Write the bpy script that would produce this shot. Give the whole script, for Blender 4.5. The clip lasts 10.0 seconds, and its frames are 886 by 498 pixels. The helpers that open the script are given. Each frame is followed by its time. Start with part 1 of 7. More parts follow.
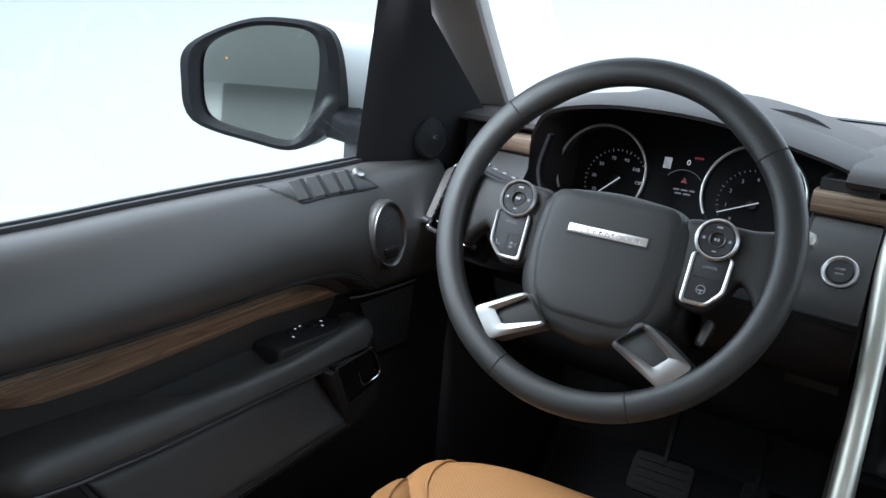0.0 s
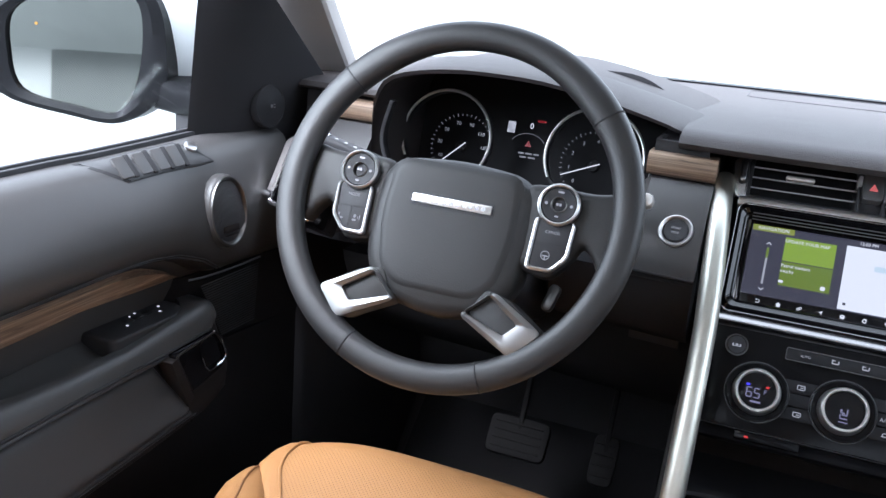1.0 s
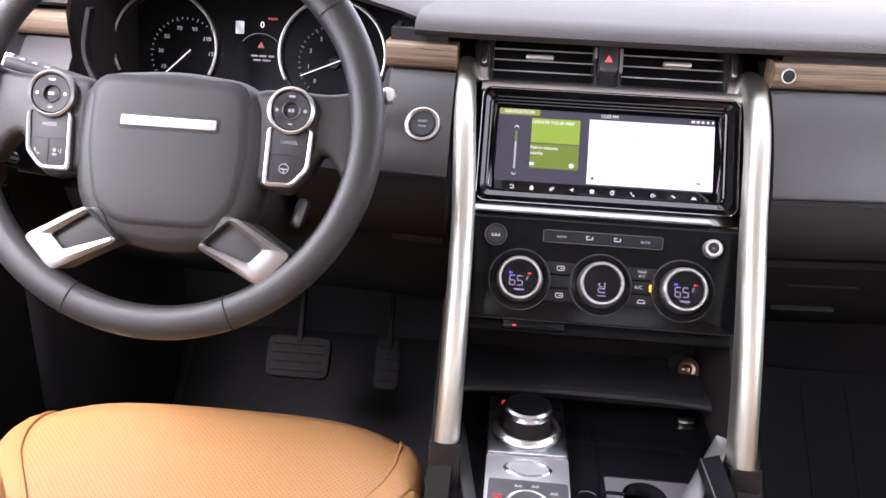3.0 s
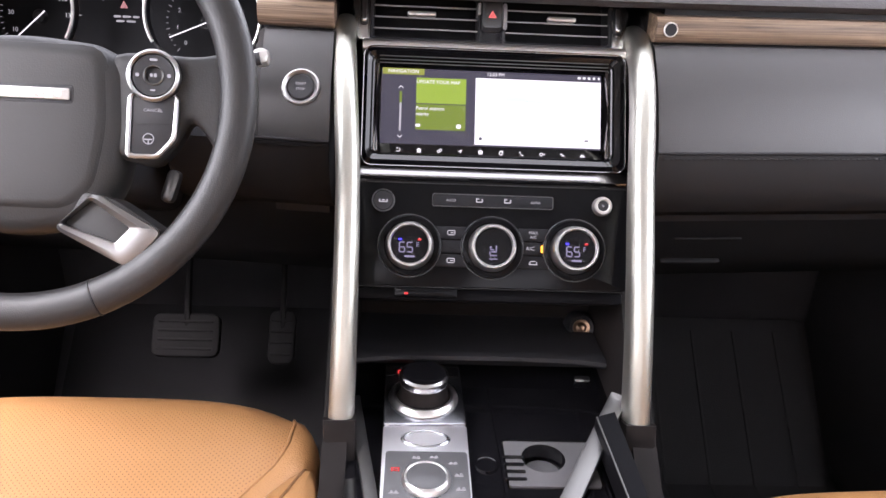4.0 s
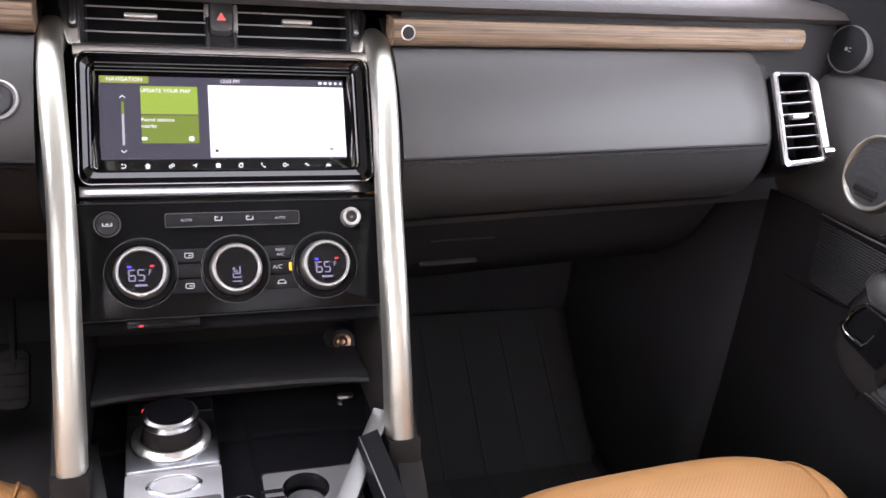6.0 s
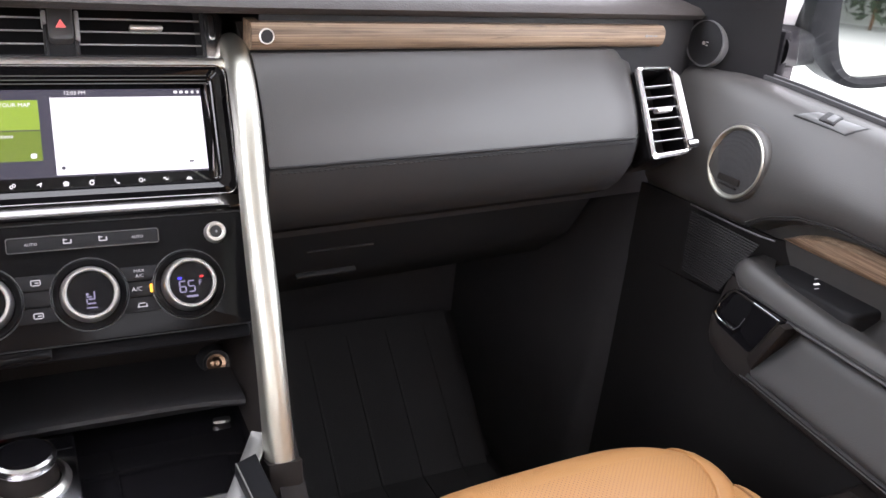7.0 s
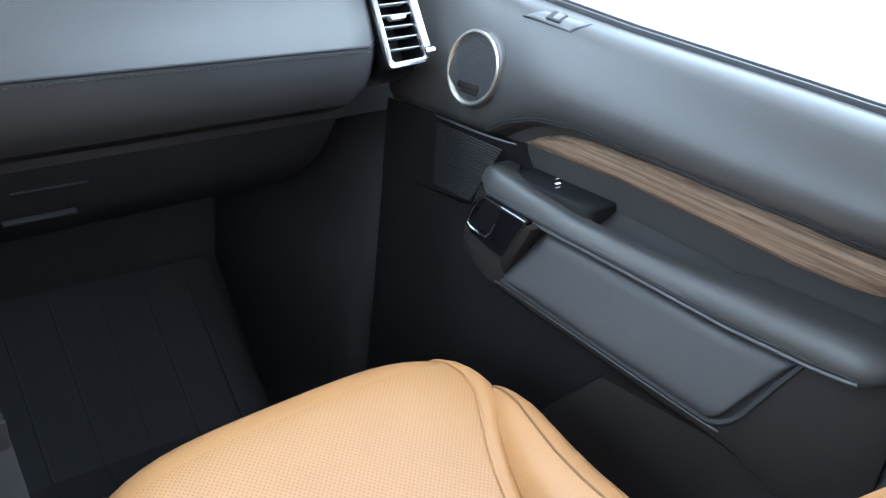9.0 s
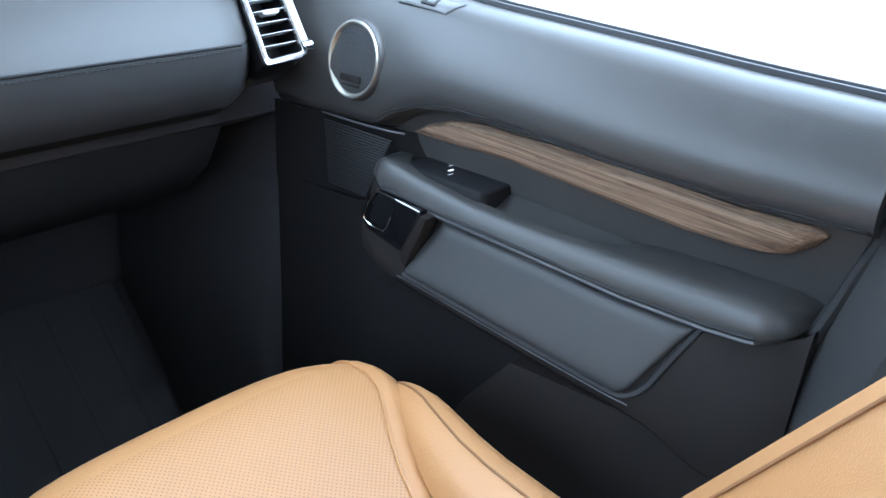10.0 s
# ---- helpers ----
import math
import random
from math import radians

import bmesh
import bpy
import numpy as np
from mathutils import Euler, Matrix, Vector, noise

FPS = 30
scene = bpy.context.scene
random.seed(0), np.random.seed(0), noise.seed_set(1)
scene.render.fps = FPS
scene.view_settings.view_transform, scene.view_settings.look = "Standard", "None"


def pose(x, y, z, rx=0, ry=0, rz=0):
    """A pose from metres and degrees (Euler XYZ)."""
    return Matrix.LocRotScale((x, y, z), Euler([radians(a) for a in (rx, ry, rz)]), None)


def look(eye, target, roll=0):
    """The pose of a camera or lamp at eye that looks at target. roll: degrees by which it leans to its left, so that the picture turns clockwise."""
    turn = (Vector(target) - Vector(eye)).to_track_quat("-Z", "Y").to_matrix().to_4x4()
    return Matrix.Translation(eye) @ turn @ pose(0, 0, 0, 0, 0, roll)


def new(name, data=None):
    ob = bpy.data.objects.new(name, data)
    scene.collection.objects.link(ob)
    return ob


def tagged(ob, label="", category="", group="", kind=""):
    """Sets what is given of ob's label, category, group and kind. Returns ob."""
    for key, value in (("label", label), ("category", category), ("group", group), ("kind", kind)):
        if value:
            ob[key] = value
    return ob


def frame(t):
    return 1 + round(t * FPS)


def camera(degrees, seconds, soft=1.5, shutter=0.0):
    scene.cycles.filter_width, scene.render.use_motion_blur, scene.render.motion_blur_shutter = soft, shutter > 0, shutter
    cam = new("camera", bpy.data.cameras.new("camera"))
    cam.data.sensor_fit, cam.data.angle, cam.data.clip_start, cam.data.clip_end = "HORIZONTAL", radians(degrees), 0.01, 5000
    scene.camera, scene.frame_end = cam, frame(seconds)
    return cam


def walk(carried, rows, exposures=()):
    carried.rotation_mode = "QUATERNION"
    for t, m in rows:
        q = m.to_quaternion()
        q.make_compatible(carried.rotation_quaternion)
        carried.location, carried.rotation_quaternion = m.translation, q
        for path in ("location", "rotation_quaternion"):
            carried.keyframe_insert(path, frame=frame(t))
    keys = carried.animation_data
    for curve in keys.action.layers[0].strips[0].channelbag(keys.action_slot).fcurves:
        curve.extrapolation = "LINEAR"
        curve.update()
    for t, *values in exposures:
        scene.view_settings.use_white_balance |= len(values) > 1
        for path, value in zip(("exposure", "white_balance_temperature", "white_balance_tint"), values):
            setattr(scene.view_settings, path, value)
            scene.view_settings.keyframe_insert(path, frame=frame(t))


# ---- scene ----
cam = camera(55.8, 10.0)
PATH = [
    (0, (-0.115, 0.072, 1.024), (-1.099, 1.733, 0.502), 4.8),
    (0.5, (-0.118, 0.089, 1.025), (-0.945, 1.824, 0.475), 4.8),
    (1, (-0.115, 0.107, 1.026), (-0.786, 1.901, 0.45), 4.9),
    (1.5, (-0.117, 0.129, 1.025), (-0.638, 1.963, 0.421), 4.6),
    (2, (-0.112, 0.148, 1.021), (-0.51, 1.991, 0.352), 3.4),
    (2.5, (-0.105, 0.165, 1.019), (-0.369, 2.01, 0.294), 2.7),
    (4, (-0.088, 0.211, 1.009), (0.012, 2.024, 0.17), 3.0),
    (4.5, (-0.082, 0.224, 1.009), (0.161, 2.008, 0.139), 3.8),
    (5, (-0.073, 0.234, 1.008), (0.303, 2.002, 0.152), 4.3),
    (6.5, (-0.04, 0.256, 1.01), (0.688, 1.945, 0.224), 6.0),
    (7, (-0.029, 0.264, 1.004), (0.823, 1.899, 0.229), 5.7),
    (7.5, (-0.019, 0.272, 0.996), (0.95, 1.841, 0.222), 5.7),
    (8, (-0.006, 0.285, 0.989), (1.095, 1.735, 0.162), 7.0),
    (8.5, (0.003, 0.287, 0.981), (1.211, 1.635, 0.13), 7.4),
    (9, (0.039, 0.257, 0.959), (1.279, 1.586, 0.124), 6.5),
    (9.5, (0.062, 0.244, 0.956), (1.353, 1.521, 0.119), 5.2),
    (10, (0.092, 0.231, 0.937), (1.433, 1.476, 0.13), 3.1),
]
EXPOSURES = [(0.0, 2.84, 5720, 9), (0.5, 3.16, 5700, 12), (1.5, 3.78, 5900, 21), (2.5, 4.15, 6250, 28), (4.5, 4.12, 6500, 27), (6.5, 4.24, 6500, 25), (7.5, 4.24, 6600, 20), (8.0, 4.44, 6450, 17), (8.5, 4.54, 5700, 10), (9.0, 4.56, 5350, 8), (10.0, 4.57, 5130, 8)]
walk(cam, [(t, look(eye, target, roll)) for t, eye, target, roll in PATH], EXPOSURES)

# ---- light ----
SUN_UP, SUN_WAY = 52.0, 205.0
world = bpy.data.worlds.new("overcast_sky")
scene.world = world
world.use_nodes = True
wn, wl = world.node_tree.nodes, world.node_tree.links
wn.clear()
w_out, w_bg, w_sky, w_soft = (wn.new(k) for k in ("ShaderNodeOutputWorld", "ShaderNodeBackground", "ShaderNodeTexSky", "ShaderNodeHueSaturation"))
w_sky.sky_type, w_sky.sun_disc = "NISHITA", False
w_sky.sun_elevation, w_sky.sun_rotation = radians(SUN_UP), radians(SUN_WAY)
w_sky.air_density, w_sky.dust_density, w_sky.ozone_density = 1.0, 4.0, 1.0
w_soft.inputs["Saturation"].default_value = 0.15
wl.new(w_sky.outputs[0], w_soft.inputs["Color"])
wl.new(w_soft.outputs[0], w_bg.inputs["Color"])
wl.new(w_bg.outputs[0], w_out.inputs["Surface"])
w_bg.inputs["Strength"].default_value = 0.15
sun = new("sun", bpy.data.lights.new("sun", "SUN"))
sun.data.energy, sun.data.angle, sun.data.color = 0.03, radians(25), (1.0, 0.97, 0.93)
sun.matrix_world = look((0, 0, 8), (-math.sin(radians(SUN_WAY)) * 6, math.cos(radians(SUN_WAY)) * -6, 8 - 6 * math.tan(radians(SUN_UP))))

# ---- materials ----
def material(name, base, rough=0.5, metal=0.0, grain=0.0, size=400.0, mottle=0.12, broad=9.0, coat=0.0, sheen=0.0, wear=0.08, stretch=(1, 1, 1), pattern="noise", spec=0.5):
    """A principled material: broad mottling, fine grain in colour, roughness and relief, all in object metres."""
    m = bpy.data.materials.new(name)
    m.use_nodes = True
    n, l = m.node_tree.nodes, m.node_tree.links
    b = n["Principled BSDF"]
    b.inputs["Metallic"].default_value = metal
    b.inputs["Coat Weight"].default_value = coat
    b.inputs["Specular IOR Level"].default_value = spec
    b.inputs["Coat Roughness"].default_value = 0.06
    b.inputs["Sheen Weight"].default_value = sheen
    tc, mp = n.new("ShaderNodeTexCoord"), n.new("ShaderNodeMapping")
    mp.inputs["Scale"].default_value = stretch
    l.new(tc.outputs["Object"], mp.inputs["Vector"])
    big, fine = n.new("ShaderNodeTexNoise"), n.new("ShaderNodeTexNoise")
    big.inputs["Scale"].default_value, big.inputs["Detail"].default_value = broad, 4
    fine.inputs["Scale"].default_value, fine.inputs["Detail"].default_value = size, 3
    l.new(mp.outputs[0], big.inputs["Vector"]), l.new(mp.outputs[0], fine.inputs["Vector"])
    mix = n.new("ShaderNodeMix")
    mix.data_type, mix.blend_type = "RGBA", "MIX"
    lo, hi = [c * (1 - mottle) for c in base], [min(1, c * (1 + mottle)) for c in base]
    mix.inputs["A"].default_value, mix.inputs["B"].default_value = (*lo, 1), (*hi, 1)
    add = n.new("ShaderNodeMath")
    add.operation = "MULTIPLY_ADD"
    l.new(fine.outputs["Fac"], add.inputs[0])
    add.inputs[1].default_value = 0.45
    half = n.new("ShaderNodeMath")
    half.operation, half.inputs[1].default_value = "MULTIPLY", 0.6
    l.new(big.outputs["Fac"], half.inputs[0]), l.new(half.outputs[0], add.inputs[2])
    l.new(add.outputs[0], mix.inputs["Factor"])
    l.new(mix.outputs["Result"], b.inputs["Base Color"])
    ro = n.new("ShaderNodeMapRange")
    ro.inputs["To Min"].default_value, ro.inputs["To Max"].default_value = max(0.02, rough - wear), min(1, rough + wear)
    l.new(add.outputs[0], ro.inputs["Value"]), l.new(ro.outputs[0], b.inputs["Roughness"])
    if grain:
        if pattern == "leather":
            relief = n.new("ShaderNodeTexVoronoi")
            relief.inputs["Scale"].default_value = size
            out = relief.outputs["Distance"]
        elif pattern == "dots":
            relief = n.new("ShaderNodeTexVoronoi")
            relief.inputs["Scale"].default_value, relief.inputs["Randomness"].default_value = size, 0.0
            out = relief.outputs["Distance"]
        else:
            relief, out = fine, fine.outputs["Fac"]
        if relief is not fine:
            l.new(mp.outputs[0], relief.inputs["Vector"])
        bump = n.new("ShaderNodeBump")
        bump.inputs["Strength"].default_value, bump.inputs["Distance"].default_value = grain, 0.0012
        l.new(out, bump.inputs["Height"]), l.new(bump.outputs[0], b.inputs["Normal"])
    return m


def perforated(name, base):
    """Leather with rows of small punched holes, laid over x and y."""
    m = material(name, base, 0.42, grain=0.12, size=900, mottle=0.06, pattern="leather")
    n, l = m.node_tree.nodes, m.node_tree.links
    b = n["Principled BSDF"]
    tc, mp, vo, ramp, mix = (n.new(k) for k in ("ShaderNodeTexCoord", "ShaderNodeMapping", "ShaderNodeTexVoronoi", "ShaderNodeMapRange", "ShaderNodeMix"))
    mp.inputs["Scale"].default_value = (1, 1, 0.0)
    mp.inputs["Rotation"].default_value = (0, 0, radians(45))
    vo.voronoi_dimensions, vo.inputs["Randomness"].default_value, vo.inputs["Scale"].default_value = "2D", 0.0, 265
    l.new(tc.outputs["Object"], mp.inputs["Vector"]), l.new(mp.outputs[0], vo.inputs["Vector"])
    ramp.inputs["From Min"].default_value, ramp.inputs["From Max"].default_value = 0.10, 0.23
    l.new(vo.outputs["Distance"], ramp.inputs["Value"])
    mix.data_type, mix.blend_type = "RGBA", "MIX"
    mix.inputs["A"].default_value = (*[c * 0.42 for c in base], 1)
    l.new(b.inputs["Base Color"].links[0].from_socket, mix.inputs["B"])
    l.new(ramp.outputs[0], mix.inputs["Factor"]), l.new(mix.outputs["Result"], b.inputs["Base Color"])
    bump = n.new("ShaderNodeBump")
    bump.inputs["Strength"].default_value, bump.inputs["Distance"].default_value = 0.5, 0.0008
    l.new(ramp.outputs[0], bump.inputs["Height"])
    l.new(b.inputs["Normal"].links[0].from_socket, bump.inputs["Normal"]), l.new(bump.outputs[0], b.inputs["Normal"])
    return m


def wooden(name, along, turn):
    """Open-pored walnut veneer with its grain along the given axis."""
    m = bpy.data.materials.new(name)
    m.use_nodes = True
    n, l = m.node_tree.nodes, m.node_tree.links
    b = n["Principled BSDF"]
    tc, mp, wide, pore, ramp, bump = (n.new(k) for k in ("ShaderNodeTexCoord", "ShaderNodeMapping", "ShaderNodeTexNoise", "ShaderNodeTexNoise", "ShaderNodeValToRGB", "ShaderNodeBump"))
    mp.vector_type = "TEXTURE"
    mp.inputs["Rotation"].default_value = [radians(a) for a in turn]
    mp.inputs["Scale"].default_value = [110.0 if a == along else 1.0 for a in "xyz"]
    l.new(tc.outputs["Object"], mp.inputs["Vector"])
    wide.inputs["Scale"].default_value, wide.inputs["Detail"].default_value, wide.inputs["Distortion"].default_value = 120, 6, 0.25
    pore.inputs["Scale"].default_value, pore.inputs["Detail"].default_value = 950, 4
    l.new(mp.outputs[0], wide.inputs["Vector"]), l.new(mp.outputs[0], pore.inputs["Vector"])
    mix = n.new("ShaderNodeMath")
    mix.operation, mix.inputs[1].default_value = "MULTIPLY_ADD", 0.55
    half = n.new("ShaderNodeMath")
    half.operation, half.inputs[1].default_value = "MULTIPLY", 0.55
    l.new(wide.outputs["Fac"], half.inputs[0])
    l.new(pore.outputs["Fac"], mix.inputs[0]), l.new(half.outputs[0], mix.inputs[2]), l.new(mix.outputs[0], ramp.inputs[0])
    e = ramp.color_ramp.elements
    e[0].position, e[0].color = 0.36, (0.06, 0.042, 0.031, 1)
    e[1].position, e[1].color = 0.72, (0.36, 0.262, 0.185, 1)
    e.new(0.53).color = (0.175, 0.118, 0.078, 1)
    # short dark pores and checks, broken along the grain
    mp2, fleck, thin, dark = (n.new(k) for k in ("ShaderNodeMapping", "ShaderNodeTexNoise", "ShaderNodeMapRange", "ShaderNodeMix"))
    mp2.vector_type = "TEXTURE"
    mp2.inputs["Rotation"].default_value = [radians(a) for a in turn]
    mp2.inputs["Scale"].default_value = [16.0 if a == along else 1.0 for a in "xyz"]
    l.new(tc.outputs["Object"], mp2.inputs["Vector"]), l.new(mp2.outputs[0], fleck.inputs["Vector"])
    fleck.inputs["Scale"].default_value, fleck.inputs["Detail"].default_value, fleck.inputs["Distortion"].default_value = 330, 5, 0.6
    thin.inputs["From Min"].default_value, thin.inputs["From Max"].default_value = 0.56, 0.72
    thin.inputs["To Max"].default_value = 0.75
    l.new(fleck.outputs["Fac"], thin.inputs["Value"])
    dark.data_type, dark.blend_type = "RGBA", "MIX"
    dark.inputs["B"].default_value = (0.05, 0.034, 0.026, 1)
    l.new(thin.outputs[0], dark.inputs["Factor"]), l.new(ramp.outputs[0], dark.inputs["A"])
    l.new(dark.outputs["Result"], b.inputs["Base Color"])
    b.inputs["Roughness"].default_value, b.inputs["Specular IOR Level"].default_value = 0.55, 0.35
    bump.inputs["Strength"].default_value, bump.inputs["Distance"].default_value = 0.35, 0.0006
    l.new(pore.outputs["Fac"], bump.inputs["Height"]), l.new(bump.outputs[0], b.inputs["Normal"])
    return m


def glowing(name, colour, strength):
    m = bpy.data.materials.new(name)
    m.use_nodes = True
    b = m.node_tree.nodes["Principled BSDF"]
    b.inputs["Base Color"].default_value = (0.01, 0.01, 0.01, 1)
    b.inputs["Roughness"].default_value = 0.15
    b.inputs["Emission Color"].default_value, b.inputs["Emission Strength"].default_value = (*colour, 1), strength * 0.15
    return m


def glazing(name, tint):
    m = bpy.data.materials.new(name)
    m.use_nodes = True
    n, l = m.node_tree.nodes, m.node_tree.links
    n.remove(n["Principled BSDF"])
    clear, shine, fres, mix, power, low = (n.new(k) for k in ("ShaderNodeBsdfTransparent", "ShaderNodeBsdfGlossy", "ShaderNodeLayerWeight", "ShaderNodeMixShader", "ShaderNodeMath", "ShaderNodeMath"))
    clear.inputs["Color"].default_value = (*tint, 1)
    shine.inputs["Roughness"].default_value = 0.01
    power.operation, power.inputs[1].default_value = "POWER", 5.0
    low.operation, low.inputs[1].default_value, low.inputs[2].default_value = "MULTIPLY_ADD", 0.5, 0.02
    l.new(fres.outputs["Facing"], power.inputs[0]), l.new(power.outputs[0], low.inputs[0])
    l.new(low.outputs[0], mix.inputs[0]), l.new(clear.outputs[0], mix.inputs[1]), l.new(shine.outputs[0], mix.inputs[2])
    l.new(mix.outputs[0], n["Material Output"].inputs["Surface"])
    return m


LEATHER = material("black_leather", (0.0465, 0.0455, 0.0445), 0.4, grain=0.08, size=950, mottle=0.1, pattern="leather", spec=0.42)
SOFT = material("soft_black_vinyl", (0.034, 0.034, 0.0345), 0.5, grain=0.07, size=700, mottle=0.1, pattern="leather")
DASHTOP = material("dark_grey_dash_vinyl", (0.044, 0.0382, 0.0375), 0.62, grain=0.3, size=650, mottle=0.08, pattern="leather", spec=0.3)
PLASTIC = material("matt_black_plastic", (0.026, 0.026, 0.028), 0.55, grain=0.25, size=1200, mottle=0.12, spec=0.3)
BROWNISH = material("charcoal_plastic", (0.0172, 0.0148, 0.014), 0.6, grain=0.2, size=1000, mottle=0.12, spec=0.12)
DOORCARD = material("dark_door_card_vinyl", (0.0115, 0.0108, 0.0112), 0.75, grain=0.25, size=900, mottle=0.15, spec=0.08)
BOSSVINYL = material("soft_black_boss_vinyl", (0.0225, 0.0225, 0.022), 0.5, grain=0.07, size=700, mottle=0.1, pattern="leather", spec=0.36)
BRACKETMETAL = material("satin_bracket_metal", (0.31, 0.31, 0.305), 0.36, metal=1.0, grain=0.04, size=900, mottle=0.08)
PADMETAL = material("satin_switch_surround", (0.5, 0.5, 0.495), 0.34, metal=1.0, mottle=0.06)
# Black leather darkened in colour, for the shade on down-facing parts.
DIMSKIN = material("shade_dimmed_black_leather", (0.029, 0.029, 0.030), 0.5, grain=0.08, size=950, mottle=0.1, pattern="leather", spec=0.2)
TRIMBLACK = material("dark_mirror_plastic", (0.008, 0.008, 0.009), 0.35, mottle=0.2, spec=0.03)
PLATEGREY = material("grey_switch_plate", (0.085, 0.086, 0.088), 0.4, mottle=0.08)
GLOSS = material("piano_black", (0.006, 0.006, 0.007), 0.06, mottle=0.2, coat=0.15, wear=0.03, broad=30, spec=0.35)
PANELGLOSS = material("dark_gloss_panel", (0.006, 0.006, 0.0065), 0.16, mottle=0.2, wear=0.04, broad=30, spec=0.08)
ALU = material("satin_aluminium", (0.8, 0.785, 0.75), 0.42, metal=1.0, grain=0.05, size=500, mottle=0.05, stretch=(1, 1, 0.05))
# Base darkened for the dark reflections in the selector plate.
BRUSH = material("brushed_aluminium_plate", (0.42, 0.43, 0.455), 0.24, metal=1.0, grain=0.08, size=900, mottle=0.08, stretch=(1, 0.04, 1))
DARKCHROME = material("dark_satin_chrome", (0.19, 0.183, 0.183), 0.14, metal=1.0, mottle=0.05, wear=0.05)
# Pedal rubber near black, with the footwell's darkness put into its colour.
PEDALRUBBER = material("shade_darkened_pedal_rubber", (0.0085, 0.0082, 0.0082), 0.8, mottle=0.2, spec=0.1)
# Emission for the sheet that whitens the horizon; it is no lamp.
HAZE = glowing("glowing_horizon_sheet", (0.97, 0.96, 1.0), 1.0)
KNOBMETAL = material("bright_satin_ring", (0.84, 0.835, 0.82), 0.32, metal=1.0, mottle=0.05, wear=0.06)
SATIN = material("satin_silver", (0.68, 0.68, 0.69), 0.24, metal=1.0, mottle=0.06, wear=0.06)
ENGRAVED = material("satin_grey_metal", (0.5, 0.49, 0.48), 0.4, metal=1.0, mottle=0.05)
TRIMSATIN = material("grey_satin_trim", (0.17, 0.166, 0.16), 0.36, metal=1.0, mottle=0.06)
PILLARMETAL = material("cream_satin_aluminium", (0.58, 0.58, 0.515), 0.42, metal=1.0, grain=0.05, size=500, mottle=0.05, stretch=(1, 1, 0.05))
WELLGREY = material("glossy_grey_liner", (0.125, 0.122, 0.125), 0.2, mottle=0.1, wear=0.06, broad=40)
# Terrain plate's metal made near white: the sky's reflection is in the colour.
SKYPLATE = material("sky_bright_satin_plate", (0.86, 0.86, 0.87), 0.45, metal=1.0, grain=0.05, size=900, mottle=0.04, stretch=(1, 0.04, 1))
CHROME = material("chrome", (0.82, 0.83, 0.84), 0.12, metal=1.0, mottle=0.04, wear=0.05)
TAN = material("tan_leather", (0.385, 0.193, 0.074), 0.4, grain=0.28, size=600, mottle=0.07, pattern="leather")
TANPERF = perforated("perforated_tan_leather", (0.385, 0.193, 0.074))
STITCH = material("tan_seam_thread", (0.2, 0.095, 0.035), 0.7, grain=0.3, size=1500)
SEAM = material("dark_seam_thread", (0.012, 0.012, 0.013), 0.7, grain=0.3, size=1500)
EDGE = material("grey_leather_piping", (0.2, 0.2, 0.205), 0.4, grain=0.2, size=900)
PIPING = material("dark_leather_piping", (0.05, 0.05, 0.054), 0.35, grain=0.2, size=900)
# Near-black tone that puts under-dash shade into the plastic's colour.
SHADEPLASTIC = material("shade_black_plastic", (0.019, 0.019, 0.020), 0.75, grain=0.2, size=1000, mottle=0.12, spec=0.08)
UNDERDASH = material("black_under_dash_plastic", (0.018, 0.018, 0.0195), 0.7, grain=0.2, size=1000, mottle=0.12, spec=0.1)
CARPET = material("black_carpet", (0.039, 0.038, 0.040), 0.95, grain=1.0, size=900, mottle=0.35, spec=0.15)
# Driver's mat darker than the passenger's: footwell shade put into its colour.
SHADEMAT = material("shade_darkened_mat", (0.016, 0.0158, 0.0165), 0.9, grain=0.8, size=900, mottle=0.3, spec=0.1)
RUBBER = material("black_rubber_mat", (0.035, 0.035, 0.036), 0.75, grain=0.5, size=500, mottle=0.25, spec=0.12)
PILLARCLOTH = material("grey_pillar_cloth", (0.3, 0.285, 0.27), 0.9, grain=0.5, size=900, mottle=0.08)
LINING = material("pale_grey_headlining", (0.52, 0.51, 0.49), 0.9, grain=0.5, size=900, mottle=0.05)
MESHGREY = material("speaker_mesh", (0.02, 0.02, 0.022), 0.5, grain=1.0, size=700, mottle=0.3, pattern="dots")
PAINT = material("white_car_paint", (0.78, 0.79, 0.8), 0.2, mottle=0.02, coat=0.8)
RIMSKIN = material("worn_black_rim_leather", (0.0185, 0.0185, 0.0182), 0.42, grain=0.1, size=900, mottle=0.2, pattern="leather")
SLAT = material("grey_slat", (0.34, 0.34, 0.345), 0.3, mottle=0.1)
MIRROR = material("mirror_glass", (0.165, 0.167, 0.158), 0.015, metal=1.0, mottle=0.01, wear=0.005)
WOODX = {k: wooden("walnut_veneer_across", "x", (0, 0, 5.9 * k)) for k in (1, -1)}
WOODY = {k: wooden("walnut_veneer_along", "y", (4.6, 0, 5.7 * k)) for k in (1, -1)}
GLASS = glazing("clear_car_glass", (0.93, 0.97, 0.96))
# Tint thinned so the unseen rear glass lets more fill light in.
TINTED = glazing("tinted_car_glass", (0.62, 0.64, 0.64))
SCREEN = glowing("screen_dark", (0.045, 0.046, 0.064), 0.62)
MAPWHITE = glowing("screen_map_white", (0.9, 0.93, 0.97), 0.52)
MAPBLUE = glowing("screen_map_blue", (0.72, 0.88, 0.95), 0.46)
TILE = glowing("screen_green", (0.23, 0.35, 0.045), 0.60)
